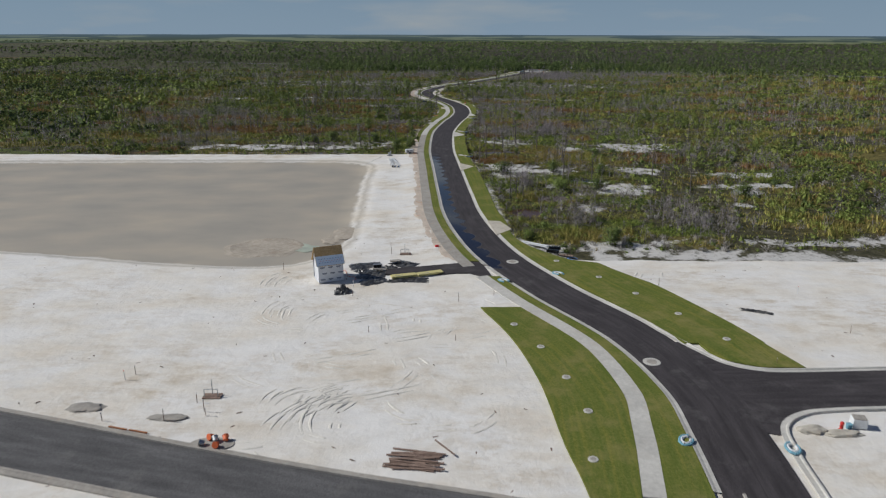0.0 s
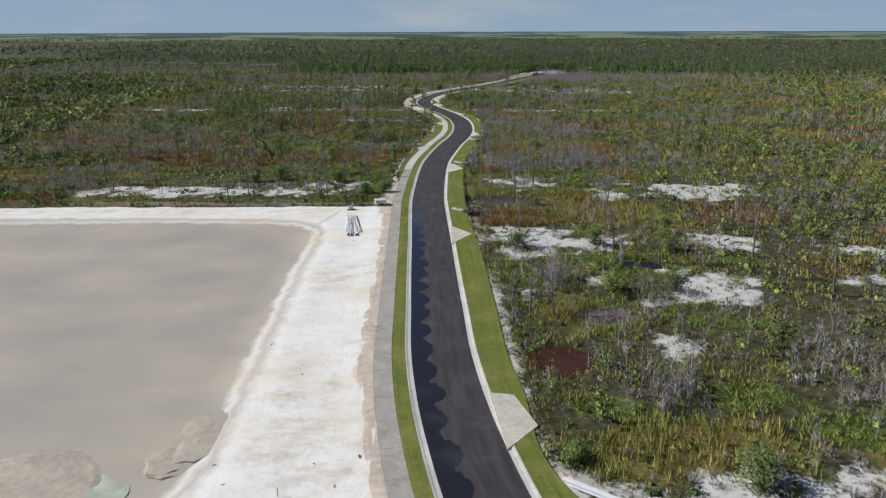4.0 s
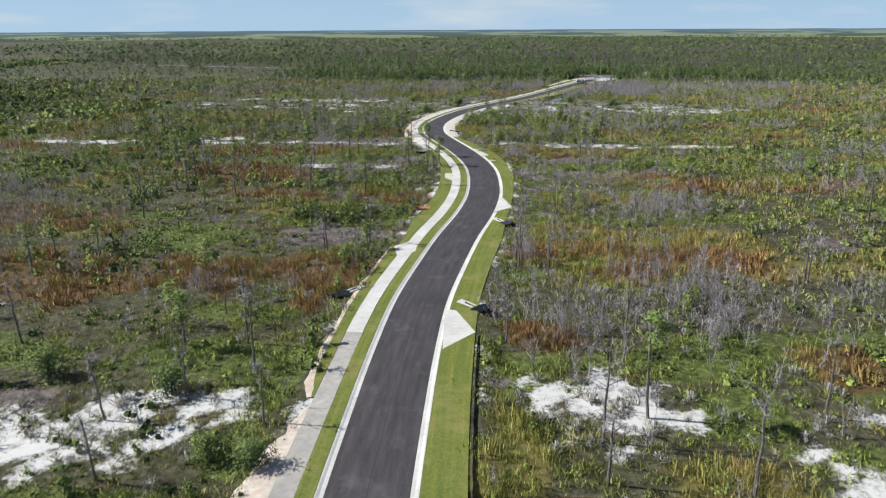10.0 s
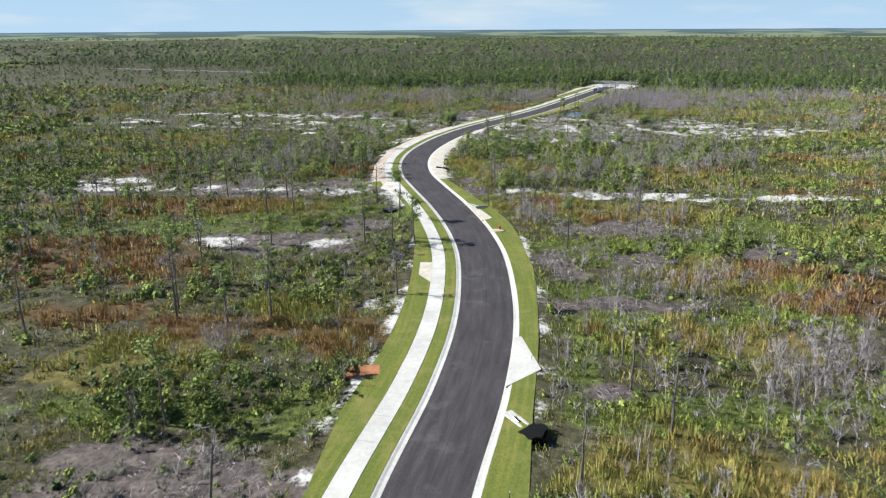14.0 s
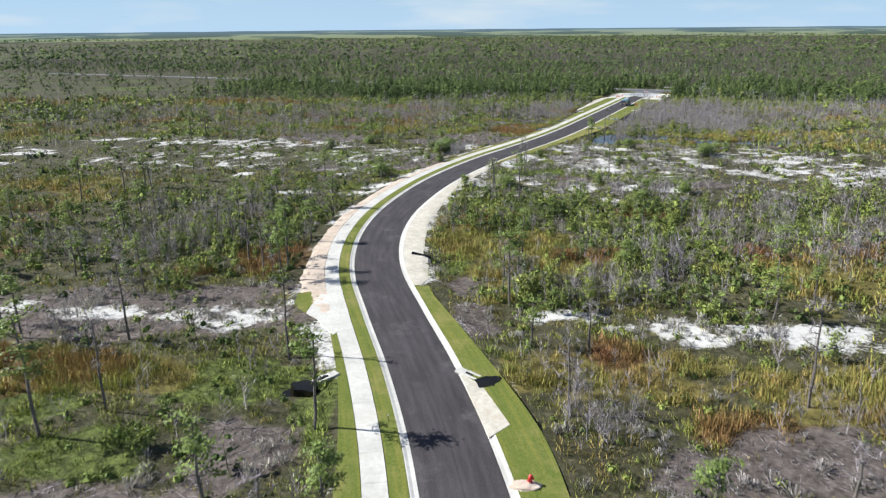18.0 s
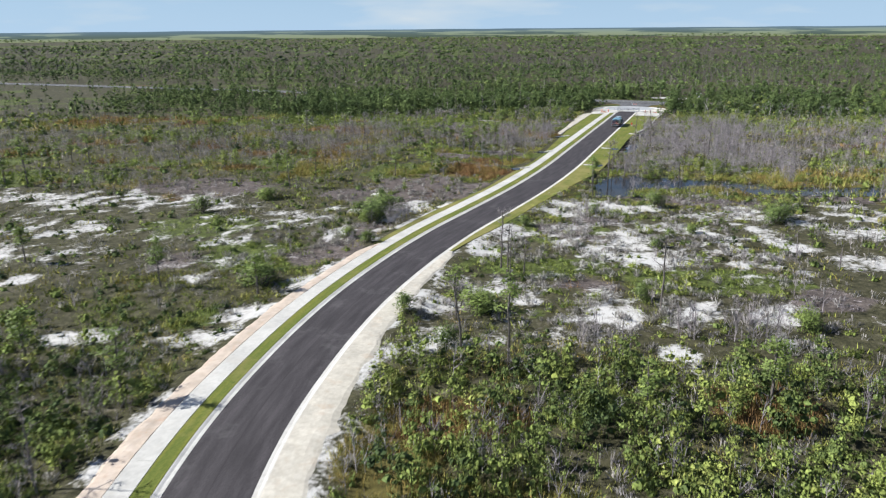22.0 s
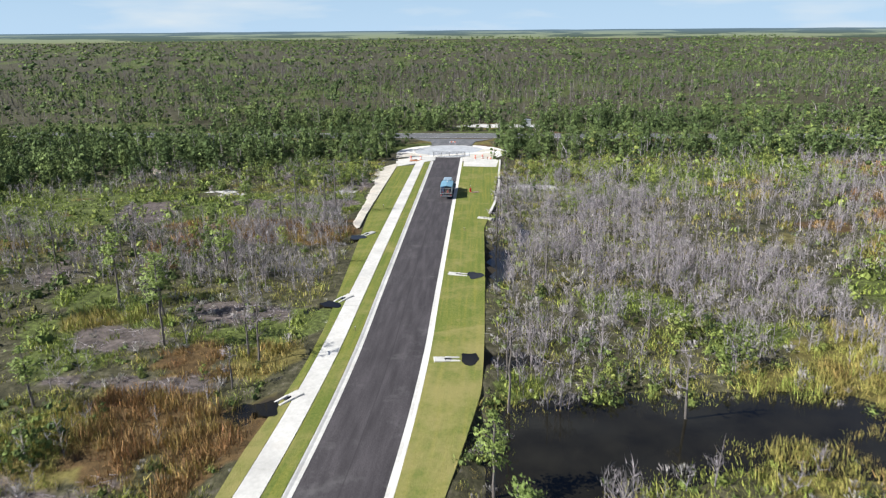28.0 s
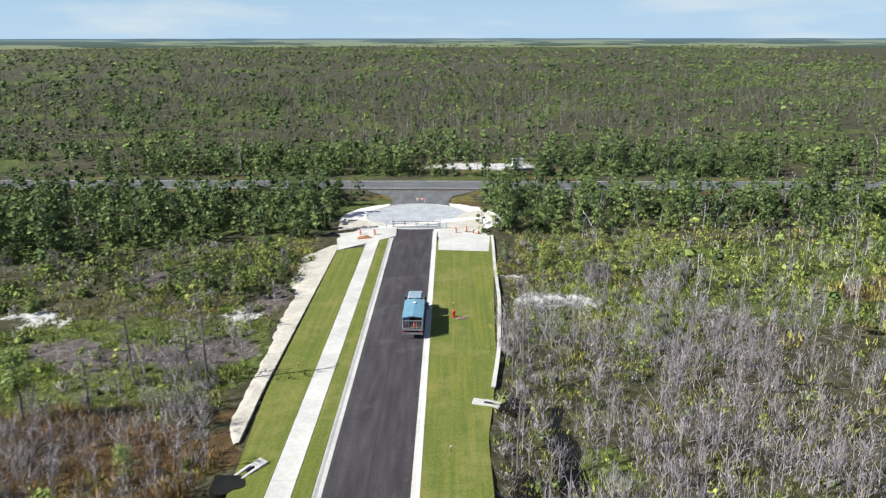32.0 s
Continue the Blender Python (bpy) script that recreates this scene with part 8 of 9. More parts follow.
def make_heap(x, y, rx, ry, high, material, label, seed, z=0.0):
    bm = bmesh.new()
    bmesh.ops.create_icosphere(bm, subdivisions=3, radius=1.0)
    for v in bm.verts:
        k = 1 + 0.35 * noise.noise((v.co.x * 2 + seed, v.co.y * 2, v.co.z * 2))
        v.co = Vector((v.co.x * rx * k, v.co.y * ry * k, max(v.co.z, -0.25) * high * k))
    ob = part("dirt_mound", bm, material)
    ob.matrix_world = pose(x, y, z)
    return tagged(ob, label, "dirt mound", "mounds of dirt on the site")


make_heap(36.6, 59.3, 1.5, 0.7, 0.5, M_SAND, "small heap of tan sand near the kerb", 1)
make_heap(39.2, 58.7, 1.9, 0.6, 0.3, M_SAND, "low heap of tan sand round a hydrant", 2)
make_heap(16.0, 381.4, 1.3, 0.7, 0.25, M_SAND_PINK, "low heap of brown dirt round a hydrant", 3, 0.2)
make_heap(87.3, 665.2, 0.9, 0.4, 0.2, M_OLDWOOD, "small heap of debris on the grass", 4, 0.2)
make_heap(-16.8, 131.2, 3.0, 4.8, 0.26, M_DAMP, "low spread of churned brown mud at the pond shore", 12, -0.6)
make_heap(-19.2, 127.0, 2.2, 2.6, 0.2, M_DAMP, "low spread of churned brown mud at the pond shore", 13, -0.72)
make_heap(-35.7, 64.2, 1.9, 1.0, 0.35, M_CONC_GREY, "low heap of grey gravel on the sand", 5, -0.05)
make_heap(-26.6, 62.2, 2.2, 0.7, 0.25, M_CONC_GREY, "low heap of grey gravel on the sand", 6, -0.05)
make_heap(-6.2, 219.8, 0.9, 0.5, 0.3, M_RED_DIRT, "small heap of red clay beside the compressor", 7)
make_heap(86.0, 706.5, 1.6, 0.8, 0.6, M_RED_DIRT, "heap of reddish cut brush beside the apron", 8)


def make_crate(x, y):
    ob = thing("pallet_crate", "grey crate of paving blocks on a white pallet", "crate", at=pose(x, y, 0.0, 0, 0, -14))
    bm = bmesh.new()
    box(bm, 0, 0, 0.5, 1.3, 1.1, 0.9, bevel=0.03)
    part("wrap", bm, M_WHITE, ob)
    for i in range(3):
        for j in range(3):
            bm = bmesh.new()
            box(bm, -0.4 + i * 0.4, -0.34 + j * 0.34, 1.0, 0.37, 0.31, 0.12, bevel=0.015)
            part("block", bm, M_CONC_GREY, ob)
    return ob


make_crate(41.4, 60.0)
drum = thing("plastic_tub", "turquoise plastic tub beside a crate", "tub", at=pose(40.3, 59.7, 0))
bm = bmesh.new()
bmesh.ops.create_cone(bm, cap_ends=True, segments=16, radius1=0.25, radius2=0.3, depth=0.5, matrix=pose(0, 0, 0.25))
part("body", bm, M_HOSE, drum)


# building leftovers on the sand by the verge
def make_gutter_stack(x, y, turn):
    ob = thing("pipe_stack", "stack of long white plastic pipes on sand", "pipes", at=pose(x, y, -0.05, 0, 0, turn))
    for i in range(6):
        bm = bmesh.new()
        tube(bm, (-2.6, (i % 4) * 0.24 - 0.36 + (i // 4) * 0.12, 0.12 + (i // 4) * 0.2), (2.6, (i % 4) * 0.24 - 0.36 + (i // 4) * 0.12, 0.12 + (i // 4) * 0.2), 0.11, 0.11, 8)
        part("pipe", bm, M_WHITE, ob)
    return ob


make_gutter_stack(18.2, 121.6, -36)


def make_rack(x, y, turn):
    ob = thing("pipe_fittings", "black plastic pipe fittings dumped on sand", "pipe fittings", "pipe fittings by the verge", at=pose(x, y, -0.05, 0, 0, turn))
    for i in range(5):
        bm = bmesh.new()
        tube(bm, (-0.9 + i * 0.42, -0.3, 0.3), (-0.9 + i * 0.42, 0.35, 0.3), 0.28, 0.28, 10)
        part("fitting", bm, M_BLACK, ob)
    return ob


make_rack(21.3, 118.7, -10)
make_rack(20.7, 116.9, -20)
planks = thing("board_stack", "short stack of grey boards with dark ends on sand", "boards", at=pose(22.6, 114.9, -0.03, 0, 0, -22))
for i in range(5):
    bm = bmesh.new()
    box(bm, -1.0 + i * 0.5, 0, 0.1, 0.4, 0.8, 0.2, 12)
    part("board", bm, M_OLDWOOD, planks)
hose = thing("water_hose", "coil of blue hose on the sand", "hose", at=pose(23.4, 113.4, 0.02))
bm = bmesh.new()
pts = [Vector((math.cos(a / 9 * math.pi) * (0.9 - a * 0.006), math.sin(a / 9 * math.pi) * 0.6, 0.02 * (a // 18))) for a in range(50)]
for a, b in zip(pts[:-1], pts[1:]):
    tube(bm, a, b, 0.04, 0.04, 5)
part("coil", bm, M_BLUEINK, hose)
redbar = thing("barrier_board", "orange and white barrier board lying on sand", "barrier", at=pose(16.9, 123.2, 0.0, 0, 0, -50))
for i in range(4):
    bm = bmesh.new()
    box(bm, -0.75 + i * 0.5, 0, 0.08, 0.5, 0.2, 0.05)
    part("panel", bm, M_ORANGE if i % 2 == 0 else M_WHITE, redbar)
cone_r = thing("barrier_marker", "small red plastic marker on the footpath edge", "marker", at=pose(0.4, 119.9, 0.1))
bm = bmesh.new()
box(bm, 0, 0, 0.2, 0.7, 0.4, 0.35, 20, bevel=0.06)
part("body", bm, M_RED, cone_r)
for x, y, t in ((-30.7, 60.1, -16), (-28.5, 59.5, -16)):
    ob = thing("timber_beam", "reddish timber lying along the road edge", "timber", "timbers at the road edge", at=pose(x, y, 0.12, 0, 0, t))
    bm = bmesh.new()
    box(bm, 0, 0, 0, 2.0, 0.15, 0.12)
    part("beam", bm, M_RED_DIRT, ob)


# ---------------------------------------------------------------- pipe bundle, well and compressor at the far end of the sand
def make_pipe_bundle():
    ob = thing("pvc_pipes", "loose bundle of long white plastic pipes on sand", "pipes", at=pose(-12.3, 206.2, 0.02, 0, 0, 98))
    for i in range(22):
        bm = bmesh.new()
        off, skew, s = -1.15 + 2.3 * i / 21, random.uniform(-0.7, 0.7), random.uniform(-1.6, 1.4)
        z = 0.06 + 0.09 * (i % 2)
        tube(bm, (-6.6 + s, off * 1.1 + skew, z), (6.2 + s * 0.5, off * 0.8 - skew * 0.4, z + 0.02), 0.055, 0.055, 6)
        part("pipe", bm, M_WHITE, ob)
    return ob


make_pipe_bundle()
fittings = thing("pump_fittings", "small heap of dark blue pump fittings on the sand", "fittings", at=pose(-11.0, 197.9, 0.0, 0, 0, 25))
for i, (x, y, h) in enumerate(((-0.6, 0.0, 0.3), (0.0, 0.25, 0.45), (0.5, -0.1, 0.3), (0.95, 0.2, 0.25), (-0.95, 0.3, 0.5))):
    bm = bmesh.new()
    tube(bm, (x - 0.2, y - 0.15, 0.12), (x + 0.2, y + 0.15, h), 0.16, 0.12, 8)
    part("fitting", bm, M_BLUEINK if i % 2 else M_BLACK, fittings)
long_pipe = thing("long_pipe", "single thin dark hose across the white sand", "hose", at=pose(-18.1, 209.6, 0.02, 0, 0, 75))
bm = bmesh.new()
tube(bm, (-6.6, 0, 0.05), (6.6, 0, 0.05), 0.035, 0.035, 6)
part("hose", bm, M_STEEL, long_pipe)
well = thing("pump_well", "two grey metal pump risers standing in sand", "pump", at=pose(-14.2, 217.6, -0.05))
for dx, dy, r, h in ((0, 0, 0.30, 1.0), (0.45, 0.4, 0.16, 1.5)):
    bm = bmesh.new()
    bmesh.ops.create_cone(bm, cap_ends=True, segments=16, radius1=r, radius2=r, depth=h, matrix=pose(dx, dy, h / 2))
    riser = part("riser", bm, M_GALV, well)
    bm = bmesh.new()
    bmesh.ops.create_cone(bm, cap_ends=True, segments=16, radius1=r * 1.12, radius2=r * 1.12, depth=0.1, matrix=pose(dx, dy, h))
    part("rim", bm, M_STEEL, riser)
bm = bmesh.new()
box(bm, 0.2, 0.1, 0.05, 1.6, 1.4, 0.12)
part("base", bm, M_BLACK, well)


def make_wheel(parent, x, y, z, r, w, axis_x=True):
    bm = bmesh.new()
    a, b = ((x - w / 2, y, z), (x + w / 2, y, z)) if axis_x else ((x, y - w / 2, z), (x, y + w / 2, z))
    tube(bm, a, b, r, r, 18)
    wheel = part("wheel", bm, M_RUBBER, parent, "black rubber tyre")
    bm = bmesh.new()
    e = 0.012
    a, b = ((x - w / 2 - e, y, z), (x + w / 2 + e, y, z)) if axis_x else ((x, y - w / 2 - e, z), (x, y + w / 2 + e, z))
    tube(bm, a, b, r * 0.55, r * 0.55, 12)
    part("rim", bm, M_STEEL, wheel)
    return wheel


def make_compressor():
    ob = thing("trailer_compressor", "white towed air compressor on a small trailer", "compressor", at=pose(-8.0, 221.0, -0.05, 0, 0, 10))
    bm = bmesh.new()
    box(bm, 0, 0, 1.05, 2.5, 1.3, 1.05, bevel=0.12)
    hood = part("hood", bm, M_WHITE, ob)
    bm = bmesh.new()
    for i in range(6):
        box(bm, -0.9 + i * 0.12, -0.657, 1.1, 0.06, 0.012, 0.6)
    part("grille", bm, M_BLACK, hood, "dark cooling slots")
    bm = bmesh.new()
    box(bm, 0.45, -0.657, 1.15, 0.7, 0.012, 0.14)
    part("print", bm, M_INK, hood)
    bm = bmesh.new()
    box(bm, 0, 0, 0.48, 2.3, 1.2, 0.12)
    part("chassis", bm, M_BLACK, ob)
    for s in (-1, 1):
        make_wheel(ob, 0.1, s * 0.78, 0.34, 0.34, 0.2, False)
        bm = bmesh.new()
        box(bm, 0.1, s * 0.78, 0.72, 0.95, 0.26, 0.05, bevel=0.02)
        part("mudguard", bm, M_BLACK, ob)
    bm = bmesh.new()
    tube(bm, (1.2, 0.35, 0.45), (2.3, 0, 0.42), 0.05, 0.05, 6)
    tube(bm, (1.2, -0.35, 0.45), (2.3, 0, 0.42), 0.05, 0.05, 6)
    part("drawbar", bm, M_BLACK, ob)
    bm = bmesh.new()
    tube(bm, (2.2, 0, 0.0), (2.2, 0, 0.5), 0.04, 0.04, 6)
    part("jack", bm, M_STEEL, ob)
    return ob


make_compressor()

# silt fence along the sod
fence = thing("silt_fence", "low black silt fence along the sod edge", "fence")
for k, y in enumerate(range(206, 262, 4)):
    bm = bmesh.new()
    a, b = (float(SOD_RIGHT(y)) + 0.35, y), (float(SOD_RIGHT(y + 4)) + 0.35, y + 4)
    sweep(bm, [a, ((a[0] + b[0]) / 2 + 0.08, y + 2), b], [(-0.01, -0.1), (-0.01, 0.42), (0.01, 0.42), (0.01, -0.1)])
    part("panel", bm, M_BLACK, fence)
    bm = bmesh.new()
    box(bm, a[0] + 0.05, a[1], 0.3, 0.05, 0.05, 0.9)
    part("stake", bm, M_OLDWOOD, fence)

# ---------------------------------------------------------------- the end of the road
def make_truck():
    c, hd = road_at(667.6, 2.2)
    ob = thing("work_truck", "pale blue crew truck with open tool body parked at kerb", "truck", at=pose(c[0], c[1], 0.1, 0, 0, -hd) @ Matrix.Diagonal((1.06, 1.26, 1.14, 1)))
    # +y is ahead; the rear is at -4.2
    W = 2.35
    bm = bmesh.new()
    box(bm, 0, -0.1, 0.72, 0.95, 8.0, 0.24)
    part("chassis", bm, M_BLACK, ob)
    bm = bmesh.new()
    box(bm, 0, -1.75, 1.02, W, 4.9, 0.14)
    part("deck", bm, M_STEEL, ob)
    for s in (-1, 1):
        bm = bmesh.new()
        box(bm, s * (W / 2 - 0.04), -1.6, 1.62, 0.07, 4.6, 1.2, bevel=0.02)
        part("side_panel", bm, M_TRUCK, ob)
    bm = bmesh.new()
    box(bm, 0, 0.66, 1.6, W, 0.08, 1.25)
    part("bulkhead", bm, M_TRUCK, ob)
    for s in (-1, 1):
        bm = bmesh.new()
        box(bm, s * W / 4, -1.5, 2.34, W / 2 + 0.06, 4.7, 0.06, 0, 0, s * 8)
        part("roof_panel", bm, M_TRUCK_ROOF, ob, "faded blue roof sheet")
    bm = bmesh.new()
    box(bm, 0, -0.4, 2.5, 0.35, 0.3, 0.08)
    part("roof_vent", bm, M_WHITE, ob)
    for i in range(8):
        bm = bmesh.new()
        x = -W / 2 + 0.12 + i * (W - 0.24) / 7
        box(bm, x, -4.12, 1.55, 0.06, 0.06, 1.0)
        part("rear_bar", bm, M_STEEL, ob)
    for z in (1.05, 2.05):
        bm = bmesh.new()
        box(bm, 0, -4.14, z, W, 0.08, 0.09)
        part("rear_rail", bm, M_STEEL, ob)
    for i in range(9):
        bm = bmesh.new()
        x = -0.95 + i * 0.24
        tube(bm, (x, -3.7, 1.1), (x + random.uniform(-0.15, 0.15), -3.5 + random.uniform(-0.2, 0.3), random.uniform(1.6, 2.1)), 0.05, 0.05, 6)
        part("tool", bm, (M_WOOD, M_RED, M_ORANGE, M_BLACK)[i % 4], ob)
    bm = bmesh.new()
    box(bm, -0.7, -3.4, 1.65, 0.6, 0.5, 1.1, bevel=0.05)
    part("cupboard", bm, M_BLUEINK, ob, "dark blue tool cupboard")
    bm = bmesh.new()
    box(bm, 0, -4.2, 0.62, W, 0.12, 0.2)
    part("bumper", bm, M_STEEL, ob)
    for s in (-1, 1):
        bm = bmesh.new()
        box(bm, s * 0.95, -4.27, 0.8, 0.24, 0.05, 0.12)
        part("tail_light", bm, M_RED, ob)
    # cab
    bm = bmesh.new()
    box(bm, 0, 2.15, 1.28, 2.0, 2.5, 1.05, bevel=0.12)
    cab = part("cab", bm, M_TRUCK, ob)
    bm = bmesh.new()
    box(bm, 0, 1.95, 2.18, 1.78, 1.8, 0.85, bevel=0.16)
    part("cab_top", bm, M_TRUCK, ob)
    bm = bmesh.new()
    box(bm, 0, 1.04, 2.2, 1.4, 0.02, 0.42)
    part("rear_window", bm, M_GLASS, cab)
    bm = bmesh.new()
    box(bm, 0, 2.87, 2.16, 1.45, 0.02, 0.5, 0, -8)
    part("windscreen", bm, M_GLASS, cab)
    for s in (-1, 1):
        bm = bmesh.new()
        box(bm, s * 0.9, 1.95, 2.2, 0.02, 1.2, 0.42)
        part("side_window", bm, M_GLASS, cab)
        bm = bmesh.new()
        box(bm, s * 1.25, 2.35, 1.85, 0.22, 0.12, 0.32, bevel=0.03)
        part("mirror", bm, M_BLACK, cab)
        bm = bmesh.new()
        box(bm, s * 0.72, 4.07, 1.05, 0.36, 0.05, 0.2)
        part("headlight", bm, M_WHITE, ob)
        make_wheel(ob, s * 0.95, 3.0, 0.46, 0.46, 0.28)
        make_wheel(ob, s * 0.92, -2.3, 0.46, 0.46, 0.5)
    bm = bmesh.new()
    box(bm, 0, 3.55, 1.2, 1.9, 1.35, 0.8, bevel=0.14)
    part("bonnet", bm, M_TRUCK, ob)
    bm = bmesh.new()
    box(bm, 1.22, 1.6, 1.3, 0.06, 1.1, 0.9, 55)
    part("door", bm, M_TRUCK, ob, "open cab door")
    bm = bmesh.new()
    box(bm, 0, 4.16, 0.7, 2.0, 0.12, 0.25, bevel=0.03)
    part("bumper", bm, M_STEEL, ob)
    return ob


make_truck()
# retaining wall along the sod
wall_pts = [(82.8, 646.6), (86.6, 653.2), (89.4, 658.6), (94.8, 669.6), (100.2, 682.0), (104.4, 691.2), (107.9, 699.0)]
wall = thing("wall_east", "white concrete retaining wall along the sod", "wall", kind="structure")
wp = spline(wall_pts, 1.0)
part("stem", sweep(bmesh.new(), wp, [(-0.14, -1.5), (-0.14, 0.30), (0.16, 0.30), (0.16, -1.5)]), M_CONC, wall)
part("coping", sweep(bmesh.new(), wp, [(-0.22, 0.30), (-0.22, 0.40), (0.24, 0.40), (0.24, 0.30)]), M_CONC, wall)
pad([(95.6, 694.6), (103.2, 690.6), (107.6, 699.2), (100.9, 707.6)], M_CONC, "concrete apron before the gate")
pad([(79.6, 700.8), (91.6, 705.6), (93.6, 711.0), (88, 713.4), (81.2, 708.0)], M_CONC, "concrete apron before the gate", z=0.22)
pad([(82, 708.2), (93, 711.6), (92.0, 716), (86.6, 721.4), (83.4, 716)], M_SAND, "trampled white sand beside the turning circle", z=0.09, name="sand_fan")
pad([(101.5, 707.8), (107.9, 700.0), (113.6, 708), (115, 716), (110.4, 717.4)], M_SAND, "trampled white sand beside the turning circle", z=0.09, name="sand_fan")


def make_gate():
    a, b = np.array((92.6, 711.6)), np.array((101.6, 707.8))
    ang = math.degrees(math.atan2(b[1] - a[1], b[0] - a[0]))
    ob = thing("road_gate", "closed dark steel double gate across the road", "gate", at=pose(*(a + b) / 2, 0.1, 0, 0, ang))
    for s in (-1, 1):
        bm = bmesh.new()
        for p, q in (((0.1, 0, 0.25), (4.3, 0, 0.25)), ((0.1, 0, 1.35), (4.3, 0, 1.35)), ((0.1, 0, 0.25), (0.1, 0, 1.35)), ((4.3, 0, 0.25), (4.3, 0, 1.35)), ((2.2, 0, 0.25), (2.2, 0, 1.35)), ((0.1, 0, 0.8), (4.3, 0, 0.8))):
            tube(bm, (s * p[0], 0, p[2]), (s * q[0], 0, q[2]), 0.05, 0.05, 6)
        leaf = part("gate_leaf", bm, M_BLACK, ob)
        for k in range(12):
            bm = bmesh.new()
            x = s * (0.4 + k * 0.33)
            tube(bm, (x, 0, 0.25), (x, 0, 1.35), 0.012, 0.012, 4)
            part("bar", bm, M_BLACK, leaf)
        bm = bmesh.new()
        tube(bm, (s * 4.5, 0, -0.1), (s * 4.5, 0, 1.6), 0.09, 0.09, 8)
        part("gate_post", bm, M_STEEL, ob)
        bm = bmesh.new()
        tube(bm, (s * 5.7, 0, -0.1), (s * 5.7, 0, 1.3), 0.06, 0.06, 8)
        part("side_post", bm, M_STEEL, ob)
    return ob


make_gate()


def make_drum(x, y, tilt=0.0):
    ob = thing("traffic_drum", "orange traffic drum with white bands on the sand" if not tilt else "toppled orange traffic drum on the sand", "traffic drum", "traffic drums at the gate", at=pose(x, y, 0.1 if not tilt else 0.35, tilt, 0, 30))
    for k in range(5):
        bm = bmesh.new()
        bmesh.ops.create_cone(bm, cap_ends=True, segments=16, radius1=0.29 - k * 0.015, radius2=0.275 - k * 0.015, depth=0.2, matrix=pose(0, 0, 0.16 + k * 0.2))
        part("band", bm, M_ORANGE if k % 2 == 0 else M_WHITE, ob)
    bm = bmesh.new()
    bmesh.ops.create_cone(bm, cap_ends=True, segments=16, radius1=0.42, radius2=0.38, depth=0.08, matrix=pose(0, 0, 0.04))
    part("base", bm, M_RUBBER, ob)
    return ob


for x, y, tl in ((85.8, 709.1, 0), (88.2, 707.9, 0), (102.5, 703.4, 0), (104.7, 703.6, 0), (105.8, 702.3, 85)):
    make_drum(x, y, tl)
barrier = thing("road_barrier", "orange and white striped road barrier behind the circle", "barrier", at=pose(105.2, 729.4, 0.05, 0, 0, -22))
for i in range(4):
    bm = bmesh.new()
    box(bm, -0.75 + i * 0.5, 0, 0.95, 0.5, 0.05, 0.3)
    part("panel", bm, M_ORANGE if i % 2 else M_WHITE, barrier)
for s in (-1, 1):
    bm = bmesh.new()
    box(bm, s * 0.8, 0, 0.5, 0.07, 0.07, 1.0)
    part("leg", bm, M_WHITE, barrier)
    bm = bmesh.new()
    box(bm, s * 0.8, 0, 0.04, 0.1, 0.8, 0.08)
    part("foot", bm, M_BLACK, barrier)
cabinet = thing("equipment_hut", "white equipment hut in a clearing beyond the highway", "hut", at=pose(145.2, 760.2, -0.05, 0, 0, -22))
bm = bmesh.new()
box(bm, 0, 0, 1.25, 3.0, 2.4, 2.4, bevel=0.03)
body = part("body", bm, M_WHITE, cabinet)
bm = bmesh.new()
box(bm, 0, 0, 2.5, 3.2, 2.6, 0.12, bevel=0.03)
part("roof", bm, M_GALV, cabinet)
bm = bmesh.new()
box(bm, -0.6, -1.215, 1.1, 0.9, 0.03, 1.9)
part("door", bm, M_GALV, body)
for a, b, x, y in ((86.5, 0, 117.5, 726), (0, 0, 119.0, 725.4), (0, 0, 121.5, 727.5)):
    make_post(x, y, 1.4, M_WOOD, "pale wooden post beside the entry road")
pad([(17, 742), (22, 747), (23.5, 738), (21.4, 716), (19.4, 715)], M_SAND_PINK, "bare orange dirt track through the trees", z=0.02, name="dirt_track")
for y, d in ((672, 7.2), (655, -10), (640, 6.8), (600, -5.1), (560, 6.2), (330, 6.0), (306, 6.5), (250, 6.2), (450, -5.1), (392, -5.0)):
    c, hd = road_at(y, d)
    ob = thing("marker_stake", "small pale marker stake in the sod", "stake", "marker stakes in the sod", at=pose(c[0], c[1], 0.15))
    bm = bmesh.new()
    box(bm, 0, 0, 0.3, 0.07, 0.05, 0.7)
    part("shaft", bm, M_OLDWOOD, ob)
    bm = bmesh.new()
    box(bm, 0, 0, 0.62, 0.10, 0.08, 0.1)
    part("tip", bm, M_WHITE, ob)


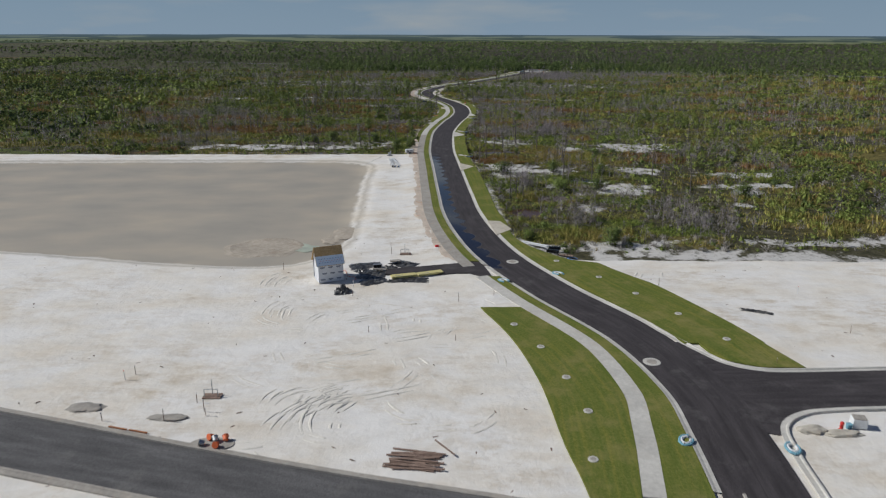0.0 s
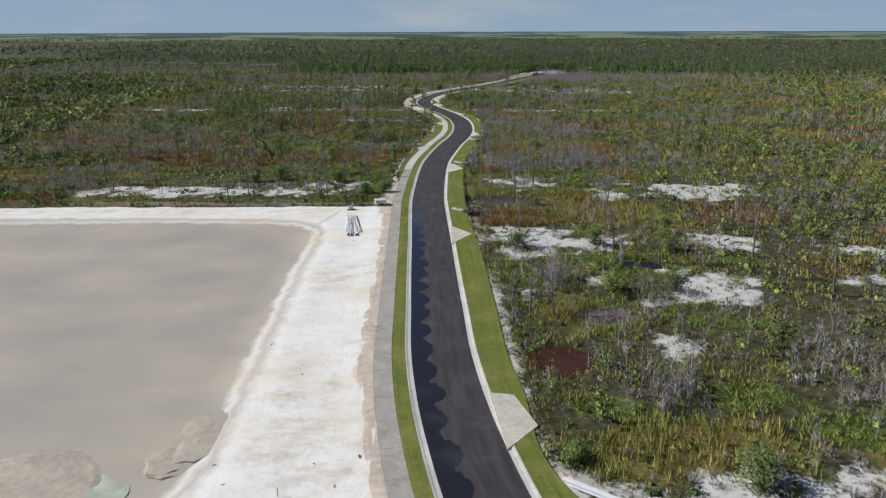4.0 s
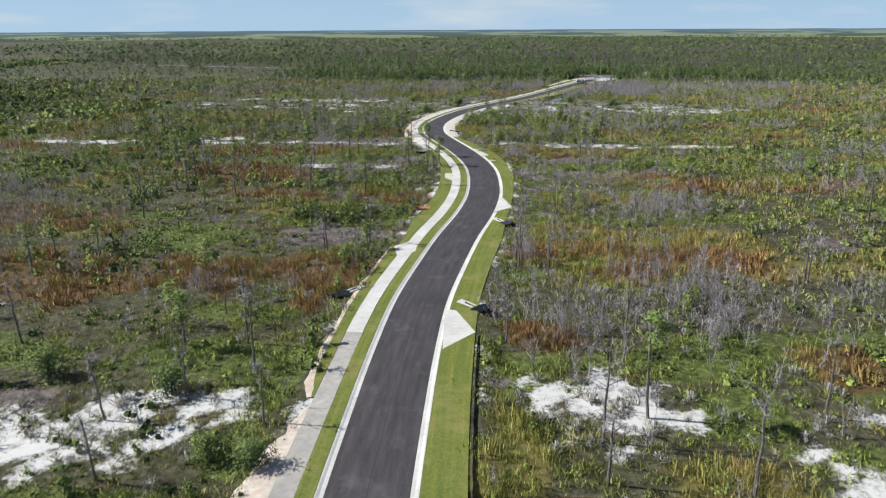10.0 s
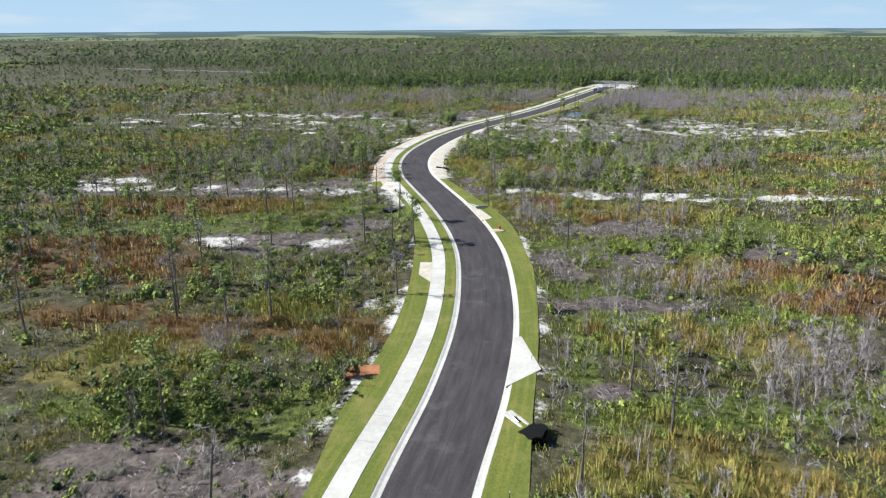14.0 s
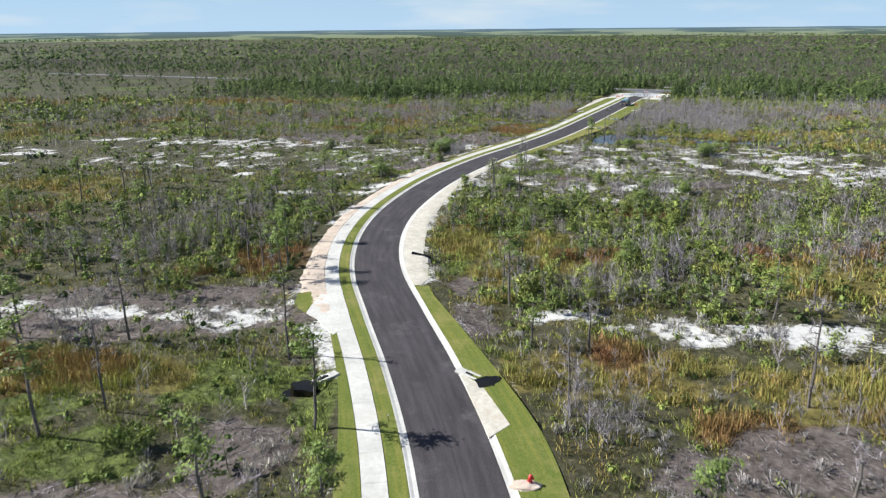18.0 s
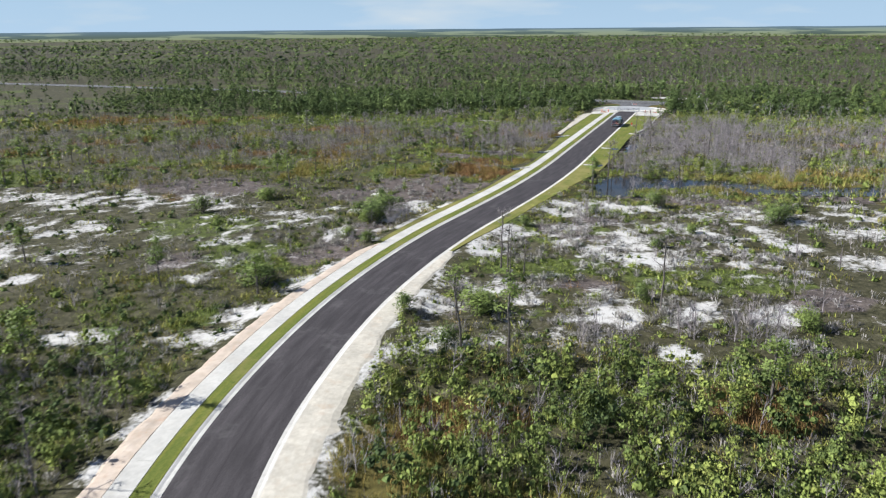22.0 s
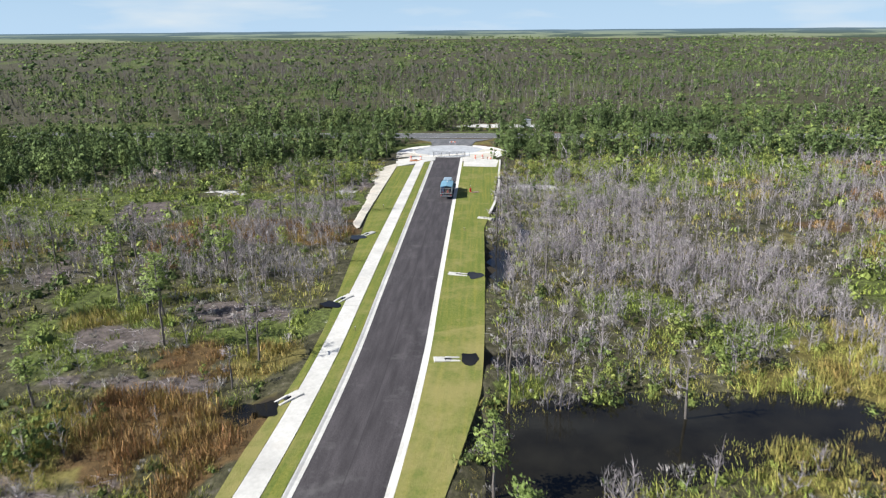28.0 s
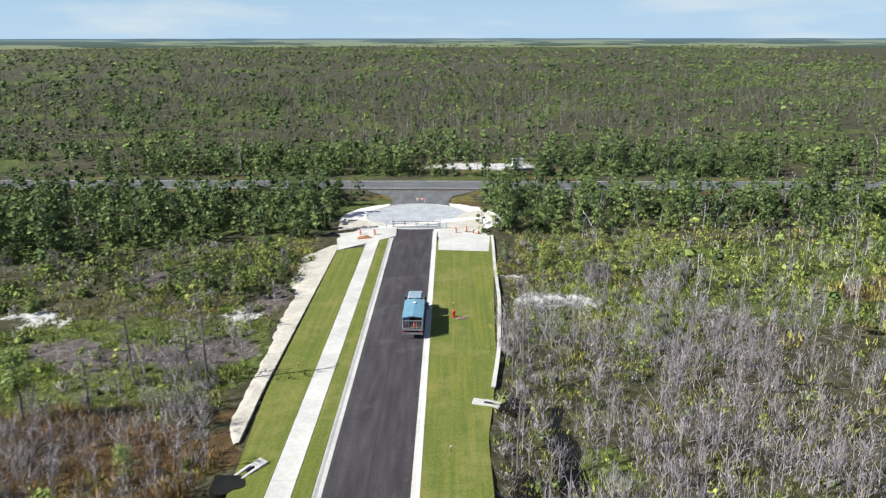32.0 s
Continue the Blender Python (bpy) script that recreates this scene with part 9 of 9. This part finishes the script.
# ---------------------------------------------------------------- wheel tracks in the sand
def make_track(cx, cy, r, a0, a1, squash=1.0, deep=0.125):
    g = random.Random(int(cx * 31 + cy * 17 + r * 7))
    ob = thing("wheel_track", "curved wheel rut pressed into loose pale sand", "track", "wheel tracks in the sand")
    for side in (0.0, 0.9):
        bm, last = bmesh.new(), None
        n = max(8, int(abs(a1 - a0) * max(1.0, r / 8) / 7))
        for k in range(n + 1):
            a = radians(a0 + (a1 - a0) * k / n)
            w = r + side + 0.12 * math.sin(a * 5 + cx)
            x, y = cx + w * math.cos(a), cy + w * squash * math.sin(a)
            z = ground_z(x, y) - deep - 0.13 + g.uniform(-0.03, 0.03)
            fat = 0.29 * min(1.0, 0.3 + 2.0 * min(k, n - k) / n)
            row = []
            for q in range(10):
                b = q / 10 * 2 * math.pi
                row.append(bm.verts.new((x + fat * math.cos(b) * math.cos(a), y + fat * math.cos(b) * math.sin(a), z + fat * math.sin(b))))
            if last:
                for q in range(10):
                    bm.faces.new((last[q], last[(q + 1) % 10], row[(q + 1) % 10], row[q]))
            last = row
        bmesh.ops.recalc_face_normals(bm, faces=bm.faces)
        part("ridge", bm, M_GRADED, ob)


M_GRADED = speckled("pressed_sand", (0.68, 0.635, 0.555), (0.78, 0.745, 0.68), 0.3, 3.0, 0.95, 0.4)
for r, a0, a1 in ((4.2, 105, 235), (5.6, 100, 230), (7.0, 110, 215)):
    make_track(-18.8, 100.6, r, a0, a1, 1.15)
for r, a0, a1 in ((2.4, 90, 260), (3.9, 85, 240), (5.3, 95, 215)):
    make_track(-17.6, 89.4, r, a0, a1, 1.15)
for cx, r in ((36.5, 4.2), (38.6, 4.4), (40.6, 4.2)):
    make_track(cx, 102.4, r, 120, 185, 1.2)


# more tracks, and clods left by machines
def proto_clod():
    """A small flat lump."""
    v = [p * np.array((R.uniform(0.9, 2.2), R.uniform(0.35, 0.6), 0.07)) * R.uniform(0.75, 1.2) for p in ICO_V]
    return np.array(v), np.array(ICO_F)


for k in range(34):
    g = random.Random(900 + k)
    a0 = g.uniform(0, 360)
    make_track(g.uniform(-20, 4), g.uniform(58, 92), g.uniform(3.0, 10.0), a0, a0 + g.uniform(40, 90), g.uniform(0.8, 1.3))
for k in range(26):
    g = random.Random(1500 + k)
    a0 = g.uniform(100, 150)
    make_track(-8 + g.uniform(-3.5, 3.5), 62.5 + g.uniform(-3, 3), g.uniform(2.5, 9.0), a0, a0 + g.uniform(35, 75), g.uniform(0.7, 1.1), g.uniform(0.06, 0.12))
for k in range(7):
    g = random.Random(2100 + k)
    a0 = g.uniform(-82, -66)
    make_track(-36 + g.uniform(-3, 3), 142, g.uniform(58, 84), a0, a0 + g.uniform(10, 20), 1.0, g.uniform(0.105, 0.135))
rx, ry = field(420, -70, 60, 50, 215)
rk = (site_mask(rx, ry) > 1.5) & (corridor(rx, ry) < -1.5) & (pond_mask(rx, ry) < -1.0)
rx, ry = rx[rk], ry[rk]
scatter("clods", [proto_clod() for _ in range(6)], rx, ry, R.uniform(0.10, 0.24, len(rx)), R.rand(len(rx)), M_OLDWOOD, "small dark clods and litter scattered over the sand", "litter", zs=height(rx, ry) + 0.01)
